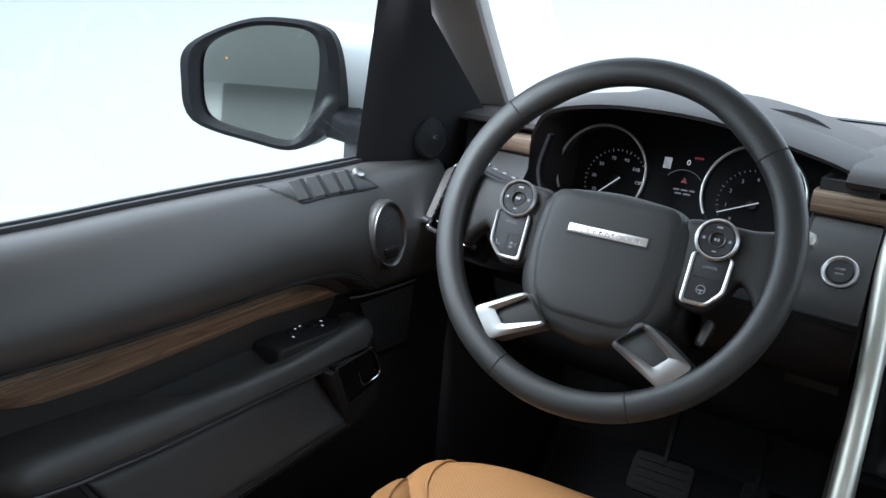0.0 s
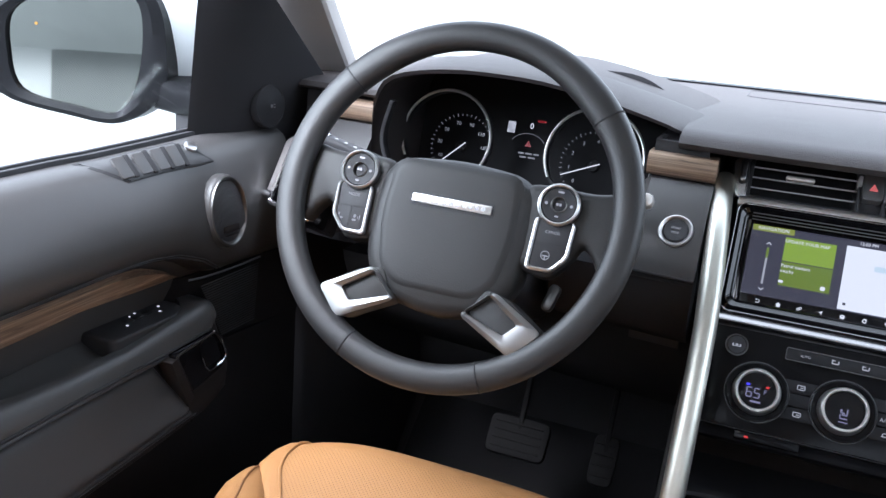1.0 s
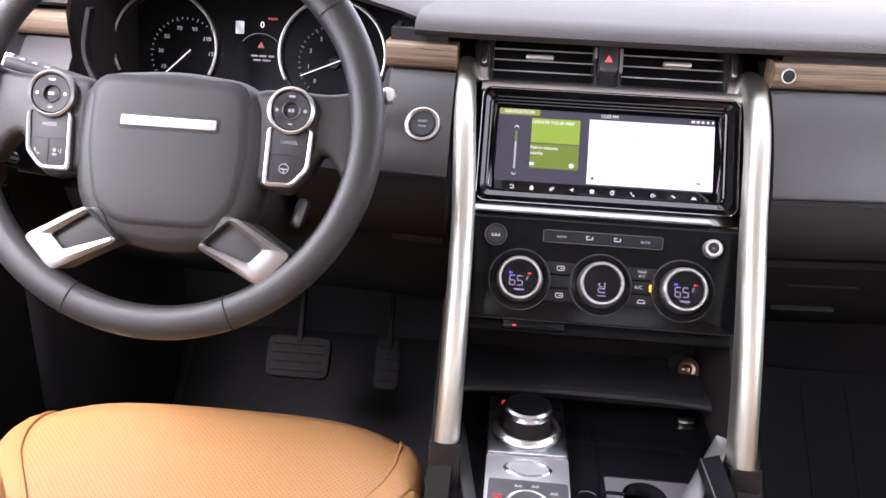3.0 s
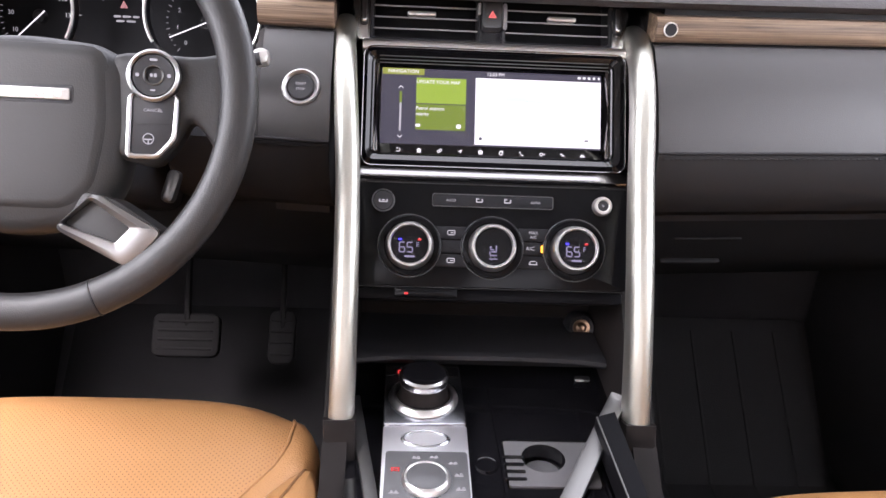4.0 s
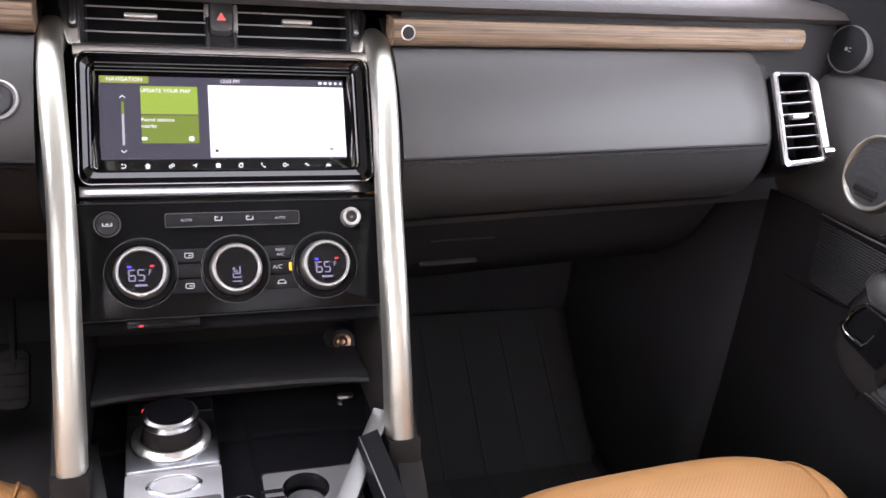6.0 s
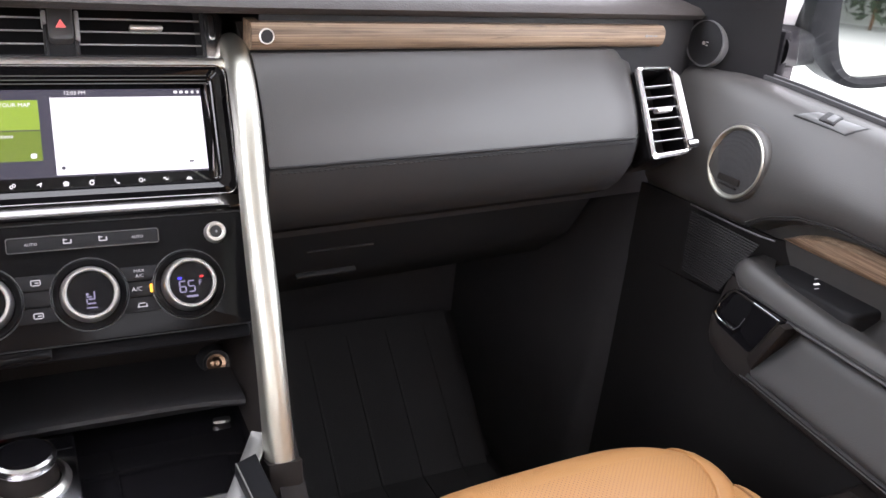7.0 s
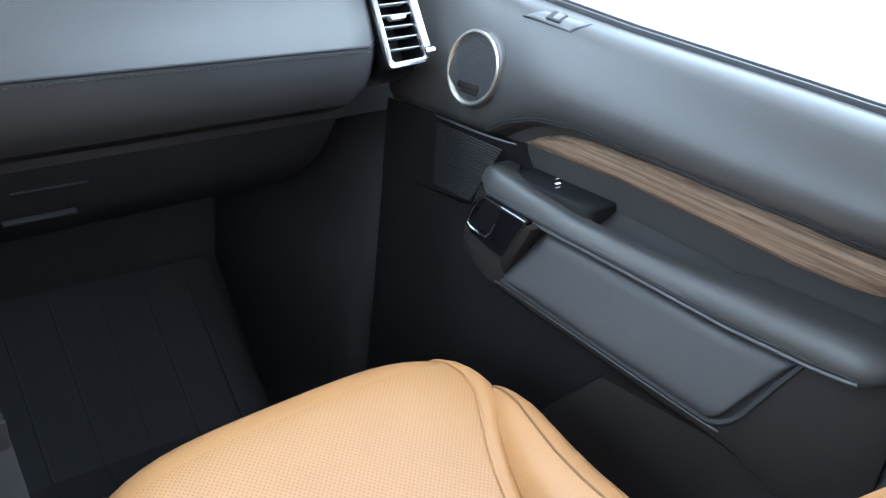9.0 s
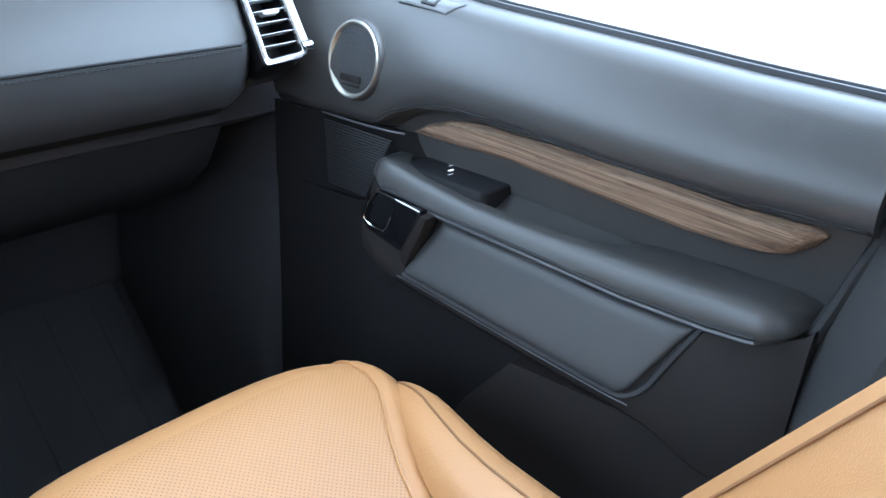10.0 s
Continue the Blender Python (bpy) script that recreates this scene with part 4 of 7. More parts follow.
    bm = bmesh.new()
    sweep(bm, [at(y, 0.7235, along(ARM_EDGE, y) + 0.0025) for y in np.linspace(0.472, 0.92, 50)], circle(0.0026, 8))
    part("armrest_piping", bm, PIPING, door)
    # floor of the pull recess behind the armrest's edge
    bm = bmesh.new()
    loft(bm, [[at(y, a, z) for a, z in ((0.744, along(ARM_EDGE, y) + 0.018), (0.768, along(ARM_EDGE, y) + 0.020), (0.792, along(ARM_EDGE, y) + 0.030), (0.806, along(ARM_EDGE, y)), (0.744, along(ARM_EDGE, y)))] for y in np.linspace(0.596, 0.93, 14)])
    part("recess_floor", bm, LEATHER, door)
    # switch block at the front of the armrest
    bm = bmesh.new()
    prism(bm, soften([(0.754, 0.790), (0.744, 0.893), (0.756, 0.914), (0.790, 0.918), (0.812, 0.792)], 0.012), 0.57, 0.6260, Matrix(((s, 0, 0, s * 0.002), (0, 1, 0, 0), (0, 0.04, 1, -0.0345), (0, 0, 0, 1))), 0.004, 3)
    block = part("switch_block", bm, UNDERDASH if s > 0 else PLASTIC, door)
    m = frame_of((0.785, 0.862, 0.6262), (1, 0, 0), (0, 1, 0.04))
    if s > 0:
        bars("switch_marks", [(-0.006, 0.001, 0.0085, 0.0035)], 0.0, m, ICON, block)
        bars("switch_line", [(0.006, 0.012, 0.008, 0.0007), (-0.016, -0.008, 0.008, 0.0007)], 0.0, m, DIM, block)
    else:
        m = frame_of((-0.782, 0.862, 0.6262), (1, 0, 0), (0, 1, 0.04))
        bars("switch_marks", [(0.008 * math.cos(k * 1.3) * (1 + 0.5 * (k % 2)), -0.03 + 0.0105 * k, 0.0035, 0.0025) for k in range(7)], 0.0, m, ICON, block)
        bm = bmesh.new()
        for k in range(3):
            prism(bm, rrect(0.012, 0.014, 0.003, 0.001, -0.022 + 0.017 * k), 0.0, 0.0022, m, 0.0008)
        part("memory_button", bm, PLASTIC, block)
    # lower housing that swells towards the seat
    low = [(0.43, 0.40), (0.50, 0.408), (0.54, 0.431), (0.575, 0.441), (0.655, 0.451), (0.729, 0.463), (0.81, 0.474), (0.907, 0.490), (0.94, 0.508), (0.957, 0.522)]
    bm = bmesh.new()
    rows = []
    for y in [0.432, 0.438, *np.linspace(0.45, 0.94, 26), 0.95, 0.957, 0.961]:
        zb, zt = along(low, y), along(ARM_EDGE, min(y, 0.93)) - 0.001
        e = min(1.0, max(0.0, (0.964 - y) / 0.03), max(0.0, (y - 0.40) / 0.16))
        e = math.sqrt(max(0.0, 1 - (1 - e) ** 2))
        ab = 0.76 - (0.76 - 0.712) * e
        rows.append([at(y, a, z) for a, z in ((0.80, zt), (0.742 + 0.012 * (1 - e), zt), (0.736 + 0.02 * (1 - e), zt - 0.01), ((ab + 0.730) / 2 + 0.006 * (1 - e), (zt + zb) / 2), (ab, zb + 0.028), (ab + 0.002, zb + 0.010), (ab + 0.012, zb), (0.79, zb + 0.004))])
    loft(bm, rows)
    part("lower_housing", bm, BROWNISH, door, "charcoal plastic bin housing")
    # bin lid
    def on_bin(y, z, proud=0.004):
        zb, zt = along(low, y), along(ARM_EDGE, min(y, 0.93)) - 0.001
        e = min(1.0, max(0.0, (0.964 - y) / 0.03), max(0.0, (y - 0.40) / 0.16))
        e = math.sqrt(max(0.0, 1 - (1 - e) ** 2))
        ab = 0.76 - (0.76 - 0.712) * e
        face = [(zb, ab + 0.012), (zb + 0.010, ab + 0.002), (zb + 0.028, ab), ((zt + zb) / 2, (ab + 0.730) / 2 + 0.006 * (1 - e)), (zt - 0.01, 0.736 + 0.02 * (1 - e)), (zt, 0.742 + 0.012 * (1 - e))]
        return at(y, along(face, z) - proud, z)
    lid_low = [(0.53, 0.467), (0.565, 0.468), (0.595, 0.470), (0.70, 0.484), (0.872, 0.509)]
    bm = bmesh.new()
    rows = []
    for k in range(45):
        t = (1 - math.cos(math.pi * k / 44)) / 2
        row = []
        for i in range(15):
            f = (1 - math.cos(math.pi * i / 14)) / 2
            y0, y1 = 0.872 - 0.034 * f, 0.574 - 0.044 * f
            y = y0 + (y1 - y0) * t
            d0, d1 = (y0 - y1) * t, (y0 - y1) * (1 - t)
            zb, zt = along(lid_low, y), along(ARM_EDGE, y) - 0.006
            for d, r in ((d0, 0.009), (d1, 0.022)):
                if d < r:
                    zb += r - math.sqrt(r * r - (r - d) ** 2)
            edge = min((zt - zb) * f, (zt - zb) * (1 - f), d0, d1)
            q = max(0.0, 1 - edge / 0.011)
            row.append(on_bin(y, zb + (zt - zb) * f, 0.0060 - 0.0058 * (1 - math.sqrt(1 - q * q))))
        rows.append(row)
    sheet(bm, rows, 0.006, (s, 0, 0))
    lid = part("bin_lid", bm, SOFT, door, "padded leather bin lid")
    bm = bmesh.new()
    sweep(bm, [on_bin(y, along(lid_low, y) + 0.005) for y in np.linspace(0.605, 0.858, 30)], circle(0.0009, 6))
    part("lid_edge", bm, EDGE, lid)
    bm = bmesh.new()
    sweep(bm, [on_bin(y, along(lid_low, y) - 0.0085, 0.0004) for y in np.linspace(0.575, 0.885, 30)], circle(0.0010, 6))
    part("bin_rim", bm, PIPING, door, "dark rolled rim of the bin")
    bm = bmesh.new()
    groove = [on_bin(y, along(lid_low, y) - 0.0025, 0.0) for y in np.linspace(0.874, 0.602, 24)] + [on_bin(y, z, 0.0) for y, z in ((0.586, 0.467), (0.576, 0.471), (0.567, 0.478), (0.559, 0.489), (0.552, 0.505), (0.539, 0.534), (0.526, 0.559))]
    sweep(bm, groove, circle(0.0044, 6))
    part("lid_groove", bm, SEAM, lid)
    # pull handle in a gloss recess
    m = frame_of(at(0.912, 0.7155, 0.562), (0, -s * 1.0, 0), (0, 0, 1)) if s > 0 else frame_of(at(0.912, 0.7155, 0.562), (0, 1, 0), (0, 0, 1))
    k = 1 if s > 0 else -1
    plate = soften([(-0.012 * k, 0.037), (0.064 * k, 0.031), (0.034 * k, -0.030), (-0.028 * k, -0.018), (-0.036 * k, 0.002)], 0.006)
    bm = bmesh.new()
    prism(bm, plate, -0.03, 0.0, m, 0.001)
    backing = part("handle_plate", bm, GLOSS, door)
    bm = bmesh.new()
    band(bm, plate, [(0.01 * k + (x - 0.01 * k) * 0.955, 0.004 + (y - 0.004) * 0.94) for x, y in plate], -0.002, 0.0014, m, 0.0003)
    part("plate_edge", bm, BROWNISH, backing)
    hook = curve([(-0.0085 * k, 0.0385, 0.0), (-0.0195 * k, 0.0290, 0.001), (-0.0275 * k, 0.0110, 0.002), (-0.0320 * k, -0.0020, 0.002), (-0.0265 * k, -0.0080, 0.002), (-0.0130 * k, -0.0110, 0.001), (0.0010 * k, -0.0125, 0.0)], 5)
    bm = bmesh.new()
    rings = []
    for q, p in enumerate(hook):
        d = (hook[min(q + 1, len(hook) - 1)] - hook[max(q - 1, 0)]).normalized()
        f = q / (len(hook) - 1)
        w = 0.0009 + 0.0016 * math.exp(-((f - 0.55) / 0.25) ** 2)
        rings.append([m @ (p + Vector((-d.y, d.x, 0)) * w * math.cos(t) + Vector((0, 0, 1)) * (0.0006 + 0.0014 * math.sin(t))) for t in (2 * math.pi * j / 8 for j in range(8))])
    loft(bm, rings)
    pull = part("door_handle", bm, CHROME, door, "chrome hooked pull handle")
    bm = bmesh.new()
    sweep(bm, [m @ Vector(p) for p in ((0.0010 * k, -0.0125, 0.0005), (0.0085 * k, -0.004, 0.0005), (0.0145 * k, 0.010, 0.0005))], circle(0.0006, 6), up=m.to_3x3() @ Vector((0, 0, 1)))
    part("handle_edge", bm, ENGRAVED, pull, "thin grey edge of the finger well")
    bm = bmesh.new()
    prism(bm, soften([(-0.008 * k, 0.034), (0.022 * k, 0.030), (0.011 * k, -0.006), (-0.024 * k, -0.004)], 0.008), 0.0003, 0.0008, m)
    part("finger_well", bm, TRIMBLACK, pull)
    bm = bmesh.new()
    sweep(bm, [m @ Vector((x * k, y, 0.0012)) for x, y in (((0.022, 0.0345), (0.042, 0.0330), (0.0625, 0.0312)) if s > 0 else ((0.0640, 0.0300), (0.0500, 0.0020), (0.0350, -0.0280)))], circle(0.0009, 6), up=m.to_3x3() @ Vector((0, 0, 1)))
    part("plate_trim", bm, CHROME, backing, "thin bright top edge")
    bm = bmesh.new()
    prism(bm, soften([(0.064 * k, 0.028), (0.074 * k, 0.026), (0.042 * k, -0.046), (0.032 * k, -0.034)], 0.002), -0.02, 0.002, m, 0.001)
    part("lid_catch", bm, BROWNISH, door)
    # lower door card
    bm = bmesh.new()
    rows = [[at(y, a + (0.7515 - a) * (min(1.0, max(0.0, (y - 0.955) / 0.035)) if z > 0.3 else 0.0), z) for a, z in ((0.785, 0.56), (0.765, 0.47), (0.757, 0.44), (0.752, 0.36), (0.748, 0.2), (0.752, 0.10), (0.77, 0.06))] for y in (*np.linspace(0.43, 0.955, 9), 0.972, 0.99, 1.04, 1.09, 1.14)]
    sheet(bm, rows, 0.01, (s, 0, 0))
    part("door_card", bm, DOORCARD, door)
    bm = bmesh.new()
    rows = []
    for y in np.linspace(0.45, 0.80, 16):
        f = min(1.0, (0.81 - y) / 0.08)
        zt = 0.34 + (0.442 - 0.34) * f if y > 0.73 else 0.442
        rows.append([at(y, a, z) for a, z in ((0.757, zt), (0.733, zt - 0.006), (0.728, zt - 0.03), (0.728, 0.18), (0.735, 0.10), (0.757, 0.09))])
    loft(bm, rows)
    part("door_pocket", bm, BROWNISH, door)
    # ribbed grille ahead of the armrest
    bm = bmesh.new()
    for k in range(24):
        z = 0.657 - 0.0036 * k
        pts = [at(y, 0.7395 + 0.006 * (k / 23), z - 0.004 * (1.02 - y) / 0.1) for y in np.linspace(1.035, 0.925 + 0.045 * (k / 23), 6)]
        sweep(bm, pts, circle(0.0011, 5))
    part("grille_ribs", bm, DIMSKIN, door)
    bm = bmesh.new()
    sheet(bm, [[at(y, q, z) for q, z in ((a, zt), (a, 0.56), (0.761 if a < 0.775 else a, 0.47), (0.759 if a < 0.775 else a, 0.43))] for y, a, zt in ((0.84, 0.812, 0.650), (0.90, 0.800, 0.655), (0.922, 0.782, 0.656), (0.932, 0.772, 0.657), (0.98, 0.765, 0.660), (1.06, 0.754, 0.662), (1.14, 0.750, 0.662))], 0.004, (s, 0, 0))
    part("grille_backing", bm, DOORCARD, door)
    bm = bmesh.new()
    sweep(bm, [at(y, a, z) for y, a, z in ((1.035, 0.7365, 0.6675), (1.0, 0.7355, 0.6665), (0.96, 0.736, 0.6655), (0.925, 0.738, 0.6655), (0.908, 0.743, 0.6655))], circle(0.0013, 6))
    part("grille_edge", bm, PIPING, door)
    # speaker
    n = Vector((-s * 1.0, -0.02, 0.14)).normalized()
    up = Vector((0, 0, 1)) - n * n.z
    m = frame_of(at(0.981 if s > 0 else 0.969, 0.7345, 0.7405 if s > 0 else 0.744) + n * 0.001, up.cross(n), up) @ Matrix.Diagonal((0.94 if s > 0 else 0.80, 1, 1, 1))
    bm = bmesh.new()
    lathe(bm, [(0.0388, -0.012), (0.0388, -0.003), (0.0424, 0.0016), (0.0442, 0.0018), (0.0450, 0.0003), (0.0450, -0.012)], m, 56, closed=True)
    # Driver's ring is a shaded copy, in darker metal than the passenger's.
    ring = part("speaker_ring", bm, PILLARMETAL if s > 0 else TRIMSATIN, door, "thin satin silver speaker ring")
    bm = bmesh.new()
    lathe(bm, [(0.0449, -0.0002), (0.0458, -0.0010), (0.0472, -0.0040), (0.0480, -0.0090), (0.0480, -0.0140), (0.0449, -0.0140)], m, 56, closed=True)
    part("ring_edge", bm, LEATHER, ring, "leather swelling round the ring", 80)
    bm = bmesh.new()
    lathe(bm, [(0, 0.001), (0.02, 0.0005), (0.0399, -0.0025), (0.0399, -0.008), (0, -0.008)], m, 40)
    part("speaker_grille", bm, MESHGREY, ring)
    bm = bmesh.new()
    prism(bm, rrect(0.036, 0.008, 0.001, 0, -0.022), -0.002, 0.0022, m, 0.0005)
    prism(bm, rrect(0.03, 0.002, 0.0005, 0, -0.030), -0.002, 0.0015, m, 0.0003)
    part("speaker_plate", bm, BROWNISH, ring)
    # Black strip added to draw the dark gap behind the door.
    bm = bmesh.new()
    sweep(bm, curve([at(y, a, z) for y, a, z in ((0.386, 0.772, 0.775), (0.402, 0.762, 0.69), (0.4205, 0.764, 0.627), (0.437, 0.762, 0.573), (0.447, 0.756, 0.52), (0.457, 0.752, 0.45), (0.465, 0.750, 0.36))], 4), circle(0.0075, 8))
    part("rear_gap_strip", bm, SEAM, door, "black strip drawn for the dark gap at the rear edge")
    # weather seal and window
    bm = bmesh.new()
    for da, dz in ((0.807, -0.0005), (0.816, 0.0015)):
        sweep(bm, [at(y, da, belt(y) + dz) for y in np.linspace(0.37, 1.03, 14)], soften([(0.003, -0.014), (0.003, 0.002), (-0.003, 0.002), (-0.003, -0.014)], 0.0015, 2))
    part("window_seal", bm, PLASTIC, door)
    bm = bmesh.new()
    sheet(bm, [[at(y, 0.832 - 0.22 * max(0.0, z - 0.8) ** 1.0, z) for z in np.linspace(0.78, 1.40, 6)] for y in np.linspace(0.30, 1.0, 5)], 0.004, (s, 0, 0))
    pane = part("window_pane", bm, GLASS, door, "clear side window glass")
    pane.visible_shadow = False
    # sail panel with its tweeter
    bm = bmesh.new()
    rows = []
    for z in np.linspace(0.815, 1.28, 16):
        yf, k = (1.026 if s > 0 else 0.984) - 0.05 * (z - 0.82), 0.14 * (z - 0.82)
        yr = max(yf + 0.03, min(1.25, 1.222 - 1.5 * (z - 0.897)))
        rows.append([Vector((s * x, y, z)) for x, y in ((0.835 - k, yf + 0.045), (0.806 - k, yf - 0.002), (0.798 - k, yf + 0.008), (0.776 - k, yf + 0.05 * (yr - yf) / 0.2), (0.764 - k, (yf + yr) / 2), (0.752 - k, yr), (0.82 - k, yr + 0.02))])
    loft(bm, rows)
    sail = part("sail_panel", bm, UNDERDASH, door, "dark plastic panel in the mirror corner")
    n = Vector((-s * 0.99, -0.14, 0.05)).normalized()
    up = Vector((0, 0, 1)) - n * n.z
    m = frame_of(Vector((0.7586, 1.105, 0.8605) if s > 0 else (-0.7540, 1.095, 0.8634)), up.cross(n), up)
    bm = bmesh.new()
    lathe(bm, [(0.0276, -0.01), (0.0276, 0.0005), (0.0284, 0.0012), (0.0296, 0.0010), (0.0302, -0.0005), (0.0302, -0.01)], m, 44, closed=True)
    # Tweeter ring dimmed by colour on the driver's side, a shaded copy.
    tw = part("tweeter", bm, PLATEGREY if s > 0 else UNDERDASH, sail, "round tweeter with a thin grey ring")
    bm = bmesh.new()
    lathe(bm, [(0, 0.0022), (0.004, 0.0025), (0.008, 0.0004), (0.0276, 0.0002), (0.0276, -0.006), (0, -0.006)], m, 32)
    part("tweeter_grille", bm, UNDERDASH, sail)
    # Mark likewise dimmed by colour on the driver's side.
    bars("tweeter_mark", [(0, 0, 0.0045, 0.0045), (0.0052, 0.002, 0.0036, 0.0012), (0.0052, -0.002, 0.0036, 0.0012)], 0.0024, m, ALU if s > 0 else PLATEGREY, sail)
    # switches set into the shoulder of the upper panel
    def skin(y, f):
        zs, zt = along(STITCH_Z, y), belt(y) - 0.004
        return at(y, along(prof[:-1], f), zs + (zt - zs) * f)

    def seat_frame_at(y, f):
        o, dy, df = skin(y, f), skin(y + 0.004, f) - skin(y - 0.004, f), skin(y, f + 0.004) - skin(y, f - 0.008)
        n = dy.cross(df).normalized()
        n = n if n.z > 0 else -n
        r = dy.cross(n)
        m = Matrix((r.normalized(), dy.normalized(), n)).transposed().to_4x4()
        m.translation = o
        return m
    if s > 0:
        quad = ((0.9406, 0.905), (0.9213, 0.964), (0.8628, 0.981), (0.8748, 0.890))
    else:
        quad = ((0.966, 0.865), (0.937, 0.996), (0.800, 0.997), (0.836, 0.825))
    cy, cf = sum(q[0] for q in quad) / 4, sum(q[1] for q in quad) / 4
    made = []
    for grow, rim_up, up, mt, nm in ((1.0, 0.0012, 0.0026, PLATEGREY, "switch_plate"), (1.075, 0.0004, 0.0012, SEAM, "plate_gap")):
        bm = bmesh.new()
        rows = []
        wide = [(cy + (y - cy) * grow, min(0.999, cf + (f - cf) * (grow + 0.04 * (grow > 1)))) for y, f in quad]
        for i in range(15):
            u, row = i / 14, []
            for j in range(8):
                v = j / 7
                y = (wide[0][0] * (1 - v) + wide[1][0] * v) * (1 - u) + (wide[3][0] * (1 - v) + wide[2][0] * v) * u
                f = (wide[0][1] * (1 - v) + wide[1][1] * v) * (1 - u) + (wide[3][1] * (1 - v) + wide[2][1] * v) * u
                row.append(skin(y, f) + Vector((-s * 0.6, 0, 0.8)) * (rim_up if i in (0, 14) or j in (0, 7) else up))
            rows.append(row)
        sheet(bm, rows, 0.005, (s * 0.6, 0, -0.8))
        made.append(part(nm, bm, SOFT if s < 0 and mt is PLATEGREY else mt, made[0] if made else door))
    plate = made[0]
    for y, f in ([(0.901, 0.950)] if s > 0 else [(0.838, 0.935), (0.866, 0.935), (0.893, 0.935), (0.917, 0.935)]):
        m = seat_frame_at(y, f)
        bm = bmesh.new()
        # Dark box standing in for the shaded recess; nothing is cut in.
        if s > 0:
            box(bm, (0.017, 0.020, 0.0025), m @ pose(0, 0, 0.0024), 0.001)
        else:
            box(bm, (0.030, 0.0075, 0.003), m @ pose(0, 0.0085, 0.0022), 0.001)
        part("switch_recess_shade", bm, SEAM, plate)
        bm = bmesh.new()
        if s > 0:
            box(bm, (0.013, 0.009, 0.0018), m @ pose(0, -0.003, 0.0036, 4), 0.0008)
        else:
            box(bm, (0.028, 0.0165, 0.003), m @ pose(0, -0.0035, 0.0024, 3), 0.0014)
        part("window_switch", bm, PLATEGREY if s > 0 else LEATHER, plate)
    if s < 0:
        bm = bmesh.new()
        lathe(bm, [(0, 0.0072), (0.0062, 0.0072), (0.0080, 0.0060), (0.0082, 0.003), (0.006, 0), (0, 0)], seat_frame_at(0.946, 0.962), 24)
        part("mirror_knob", bm, PADMETAL, plate)


front_door(1), front_door(-1)


# ---- wing mirrors ----
def wing_mirror(s):
    mir = thing("wing_mirror", (s * 0.9, 1.08, 0.84), "white wing mirror with gloss black surround", "wing mirror", "wing mirrors")
    yaw = 0.30 if s < 0 else -0.30
    c = Vector((-1.062, 1.05, 0.909)) if s < 0 else Vector((1.066, 1.052, 0.908))
    m = frame_of(c, (math.cos(yaw), math.sin(yaw), 0), (0, 0.0, 1))
    k = 1 if s < 0 else -1
    def outline(pts):
        p = [Vector((x * k, y, 0)) for x, y in pts]
        return [(q.x, q.y) for q in curve([p[-2], p[-1], *p, p[0], p[1]], 5)[10:-6]]
    glass = outline([(-0.094, -0.005), (-0.084, 0.050), (-0.02, 0.082), (0.05, 0.089), (0.098, 0.079), (0.108, 0.03), (0.096, -0.042), (0.066, -0.083), (0.0, -0.079), (-0.078, -0.061)])
    frame_line = outline([(-0.128, -0.005), (-0.116, 0.048), (-0.022, 0.093), (0.06, 0.1015), (0.124, 0.086), (0.1425, 0.02), (0.135, -0.052), (0.075, -0.097), (0.0, -0.094), (-0.108, -0.070)])
    bm = bmesh.new()
    prism(bm, glass, -0.012, -0.006, m)
    part("mirror_glass", bm, MIRROR, mir)
    bm = bmesh.new()
    band(bm, frame_line, glass, -0.05, 0.0, m, 0.006)
    part("surround", bm, TRIMBLACK, mir, "black plastic surround")
    bm = bmesh.new()
    rings = []
    for f, z in ((1.13, -0.02), (1.17, -0.05), (1.16, -0.11), (1.08, -0.18), (0.75, -0.225)):
        rings.append([m @ Vector((x * f + 0.062 * k * min(1.0, -z / 0.1) + 0.03 * k * (1.2 - f), y * f * (0.98 if y > 0 else 0.80), z)) for x, y in glass])
    loft(bm, rings)
    part("shell", bm, PAINT, mir, "white painted shell")
    bm = bmesh.new()
    rings = []
    for c, w, h in ((m @ Vector((0.075 * k, -0.050, -0.055)), 0.05, 0.034), (m @ Vector((0.125 * k, -0.048, -0.055)), 0.046, 0.027), (Vector((s * 0.905, 1.115, 0.853)), 0.034, 0.021), (Vector((s * 0.858, 1.085, 0.858)), 0.026, 0.019)):
        rings.append([Vector((c.x, c.y + u, c.z + v)) for u, v in rrect(w * 2, h * 2, 0.014, 0, 0, 4)])
    loft(bm, rings)
    part("arm", bm, TRIMBLACK, mir)
    bm = bmesh.new()
    box(bm, (0.018, 0.034, 0.066), pose(s * 0.862, 1.082, 0.851), 0.006)
    part("foot", bm, TRIMBLACK, mir)
    if s < 0:
        bars("warning_dot", [(-0.0507, 0.0331, 0.004, 0.004)], -0.0055, m, AMBER, mir)


wing_mirror(-1), wing_mirror(1)

# ---- steering wheel ----
TURN_W, LEAN_W = 0.045, radians(23.5)
_u = Vector((math.cos(TURN_W), math.sin(TURN_W), 0))
_v = Vector((-math.sin(TURN_W) * math.sin(LEAN_W), math.cos(TURN_W) * math.sin(LEAN_W), math.cos(LEAN_W)))
ROLL_W = radians(-1.25)
WHEEL = frame_of(Vector((-0.401, 0.881, 0.83)) + _u * 0.0026 - _v * 0.0005, _u * math.cos(ROLL_W) + _v * math.sin(ROLL_W), _v * math.cos(ROLL_W) - _u * math.sin(ROLL_W))
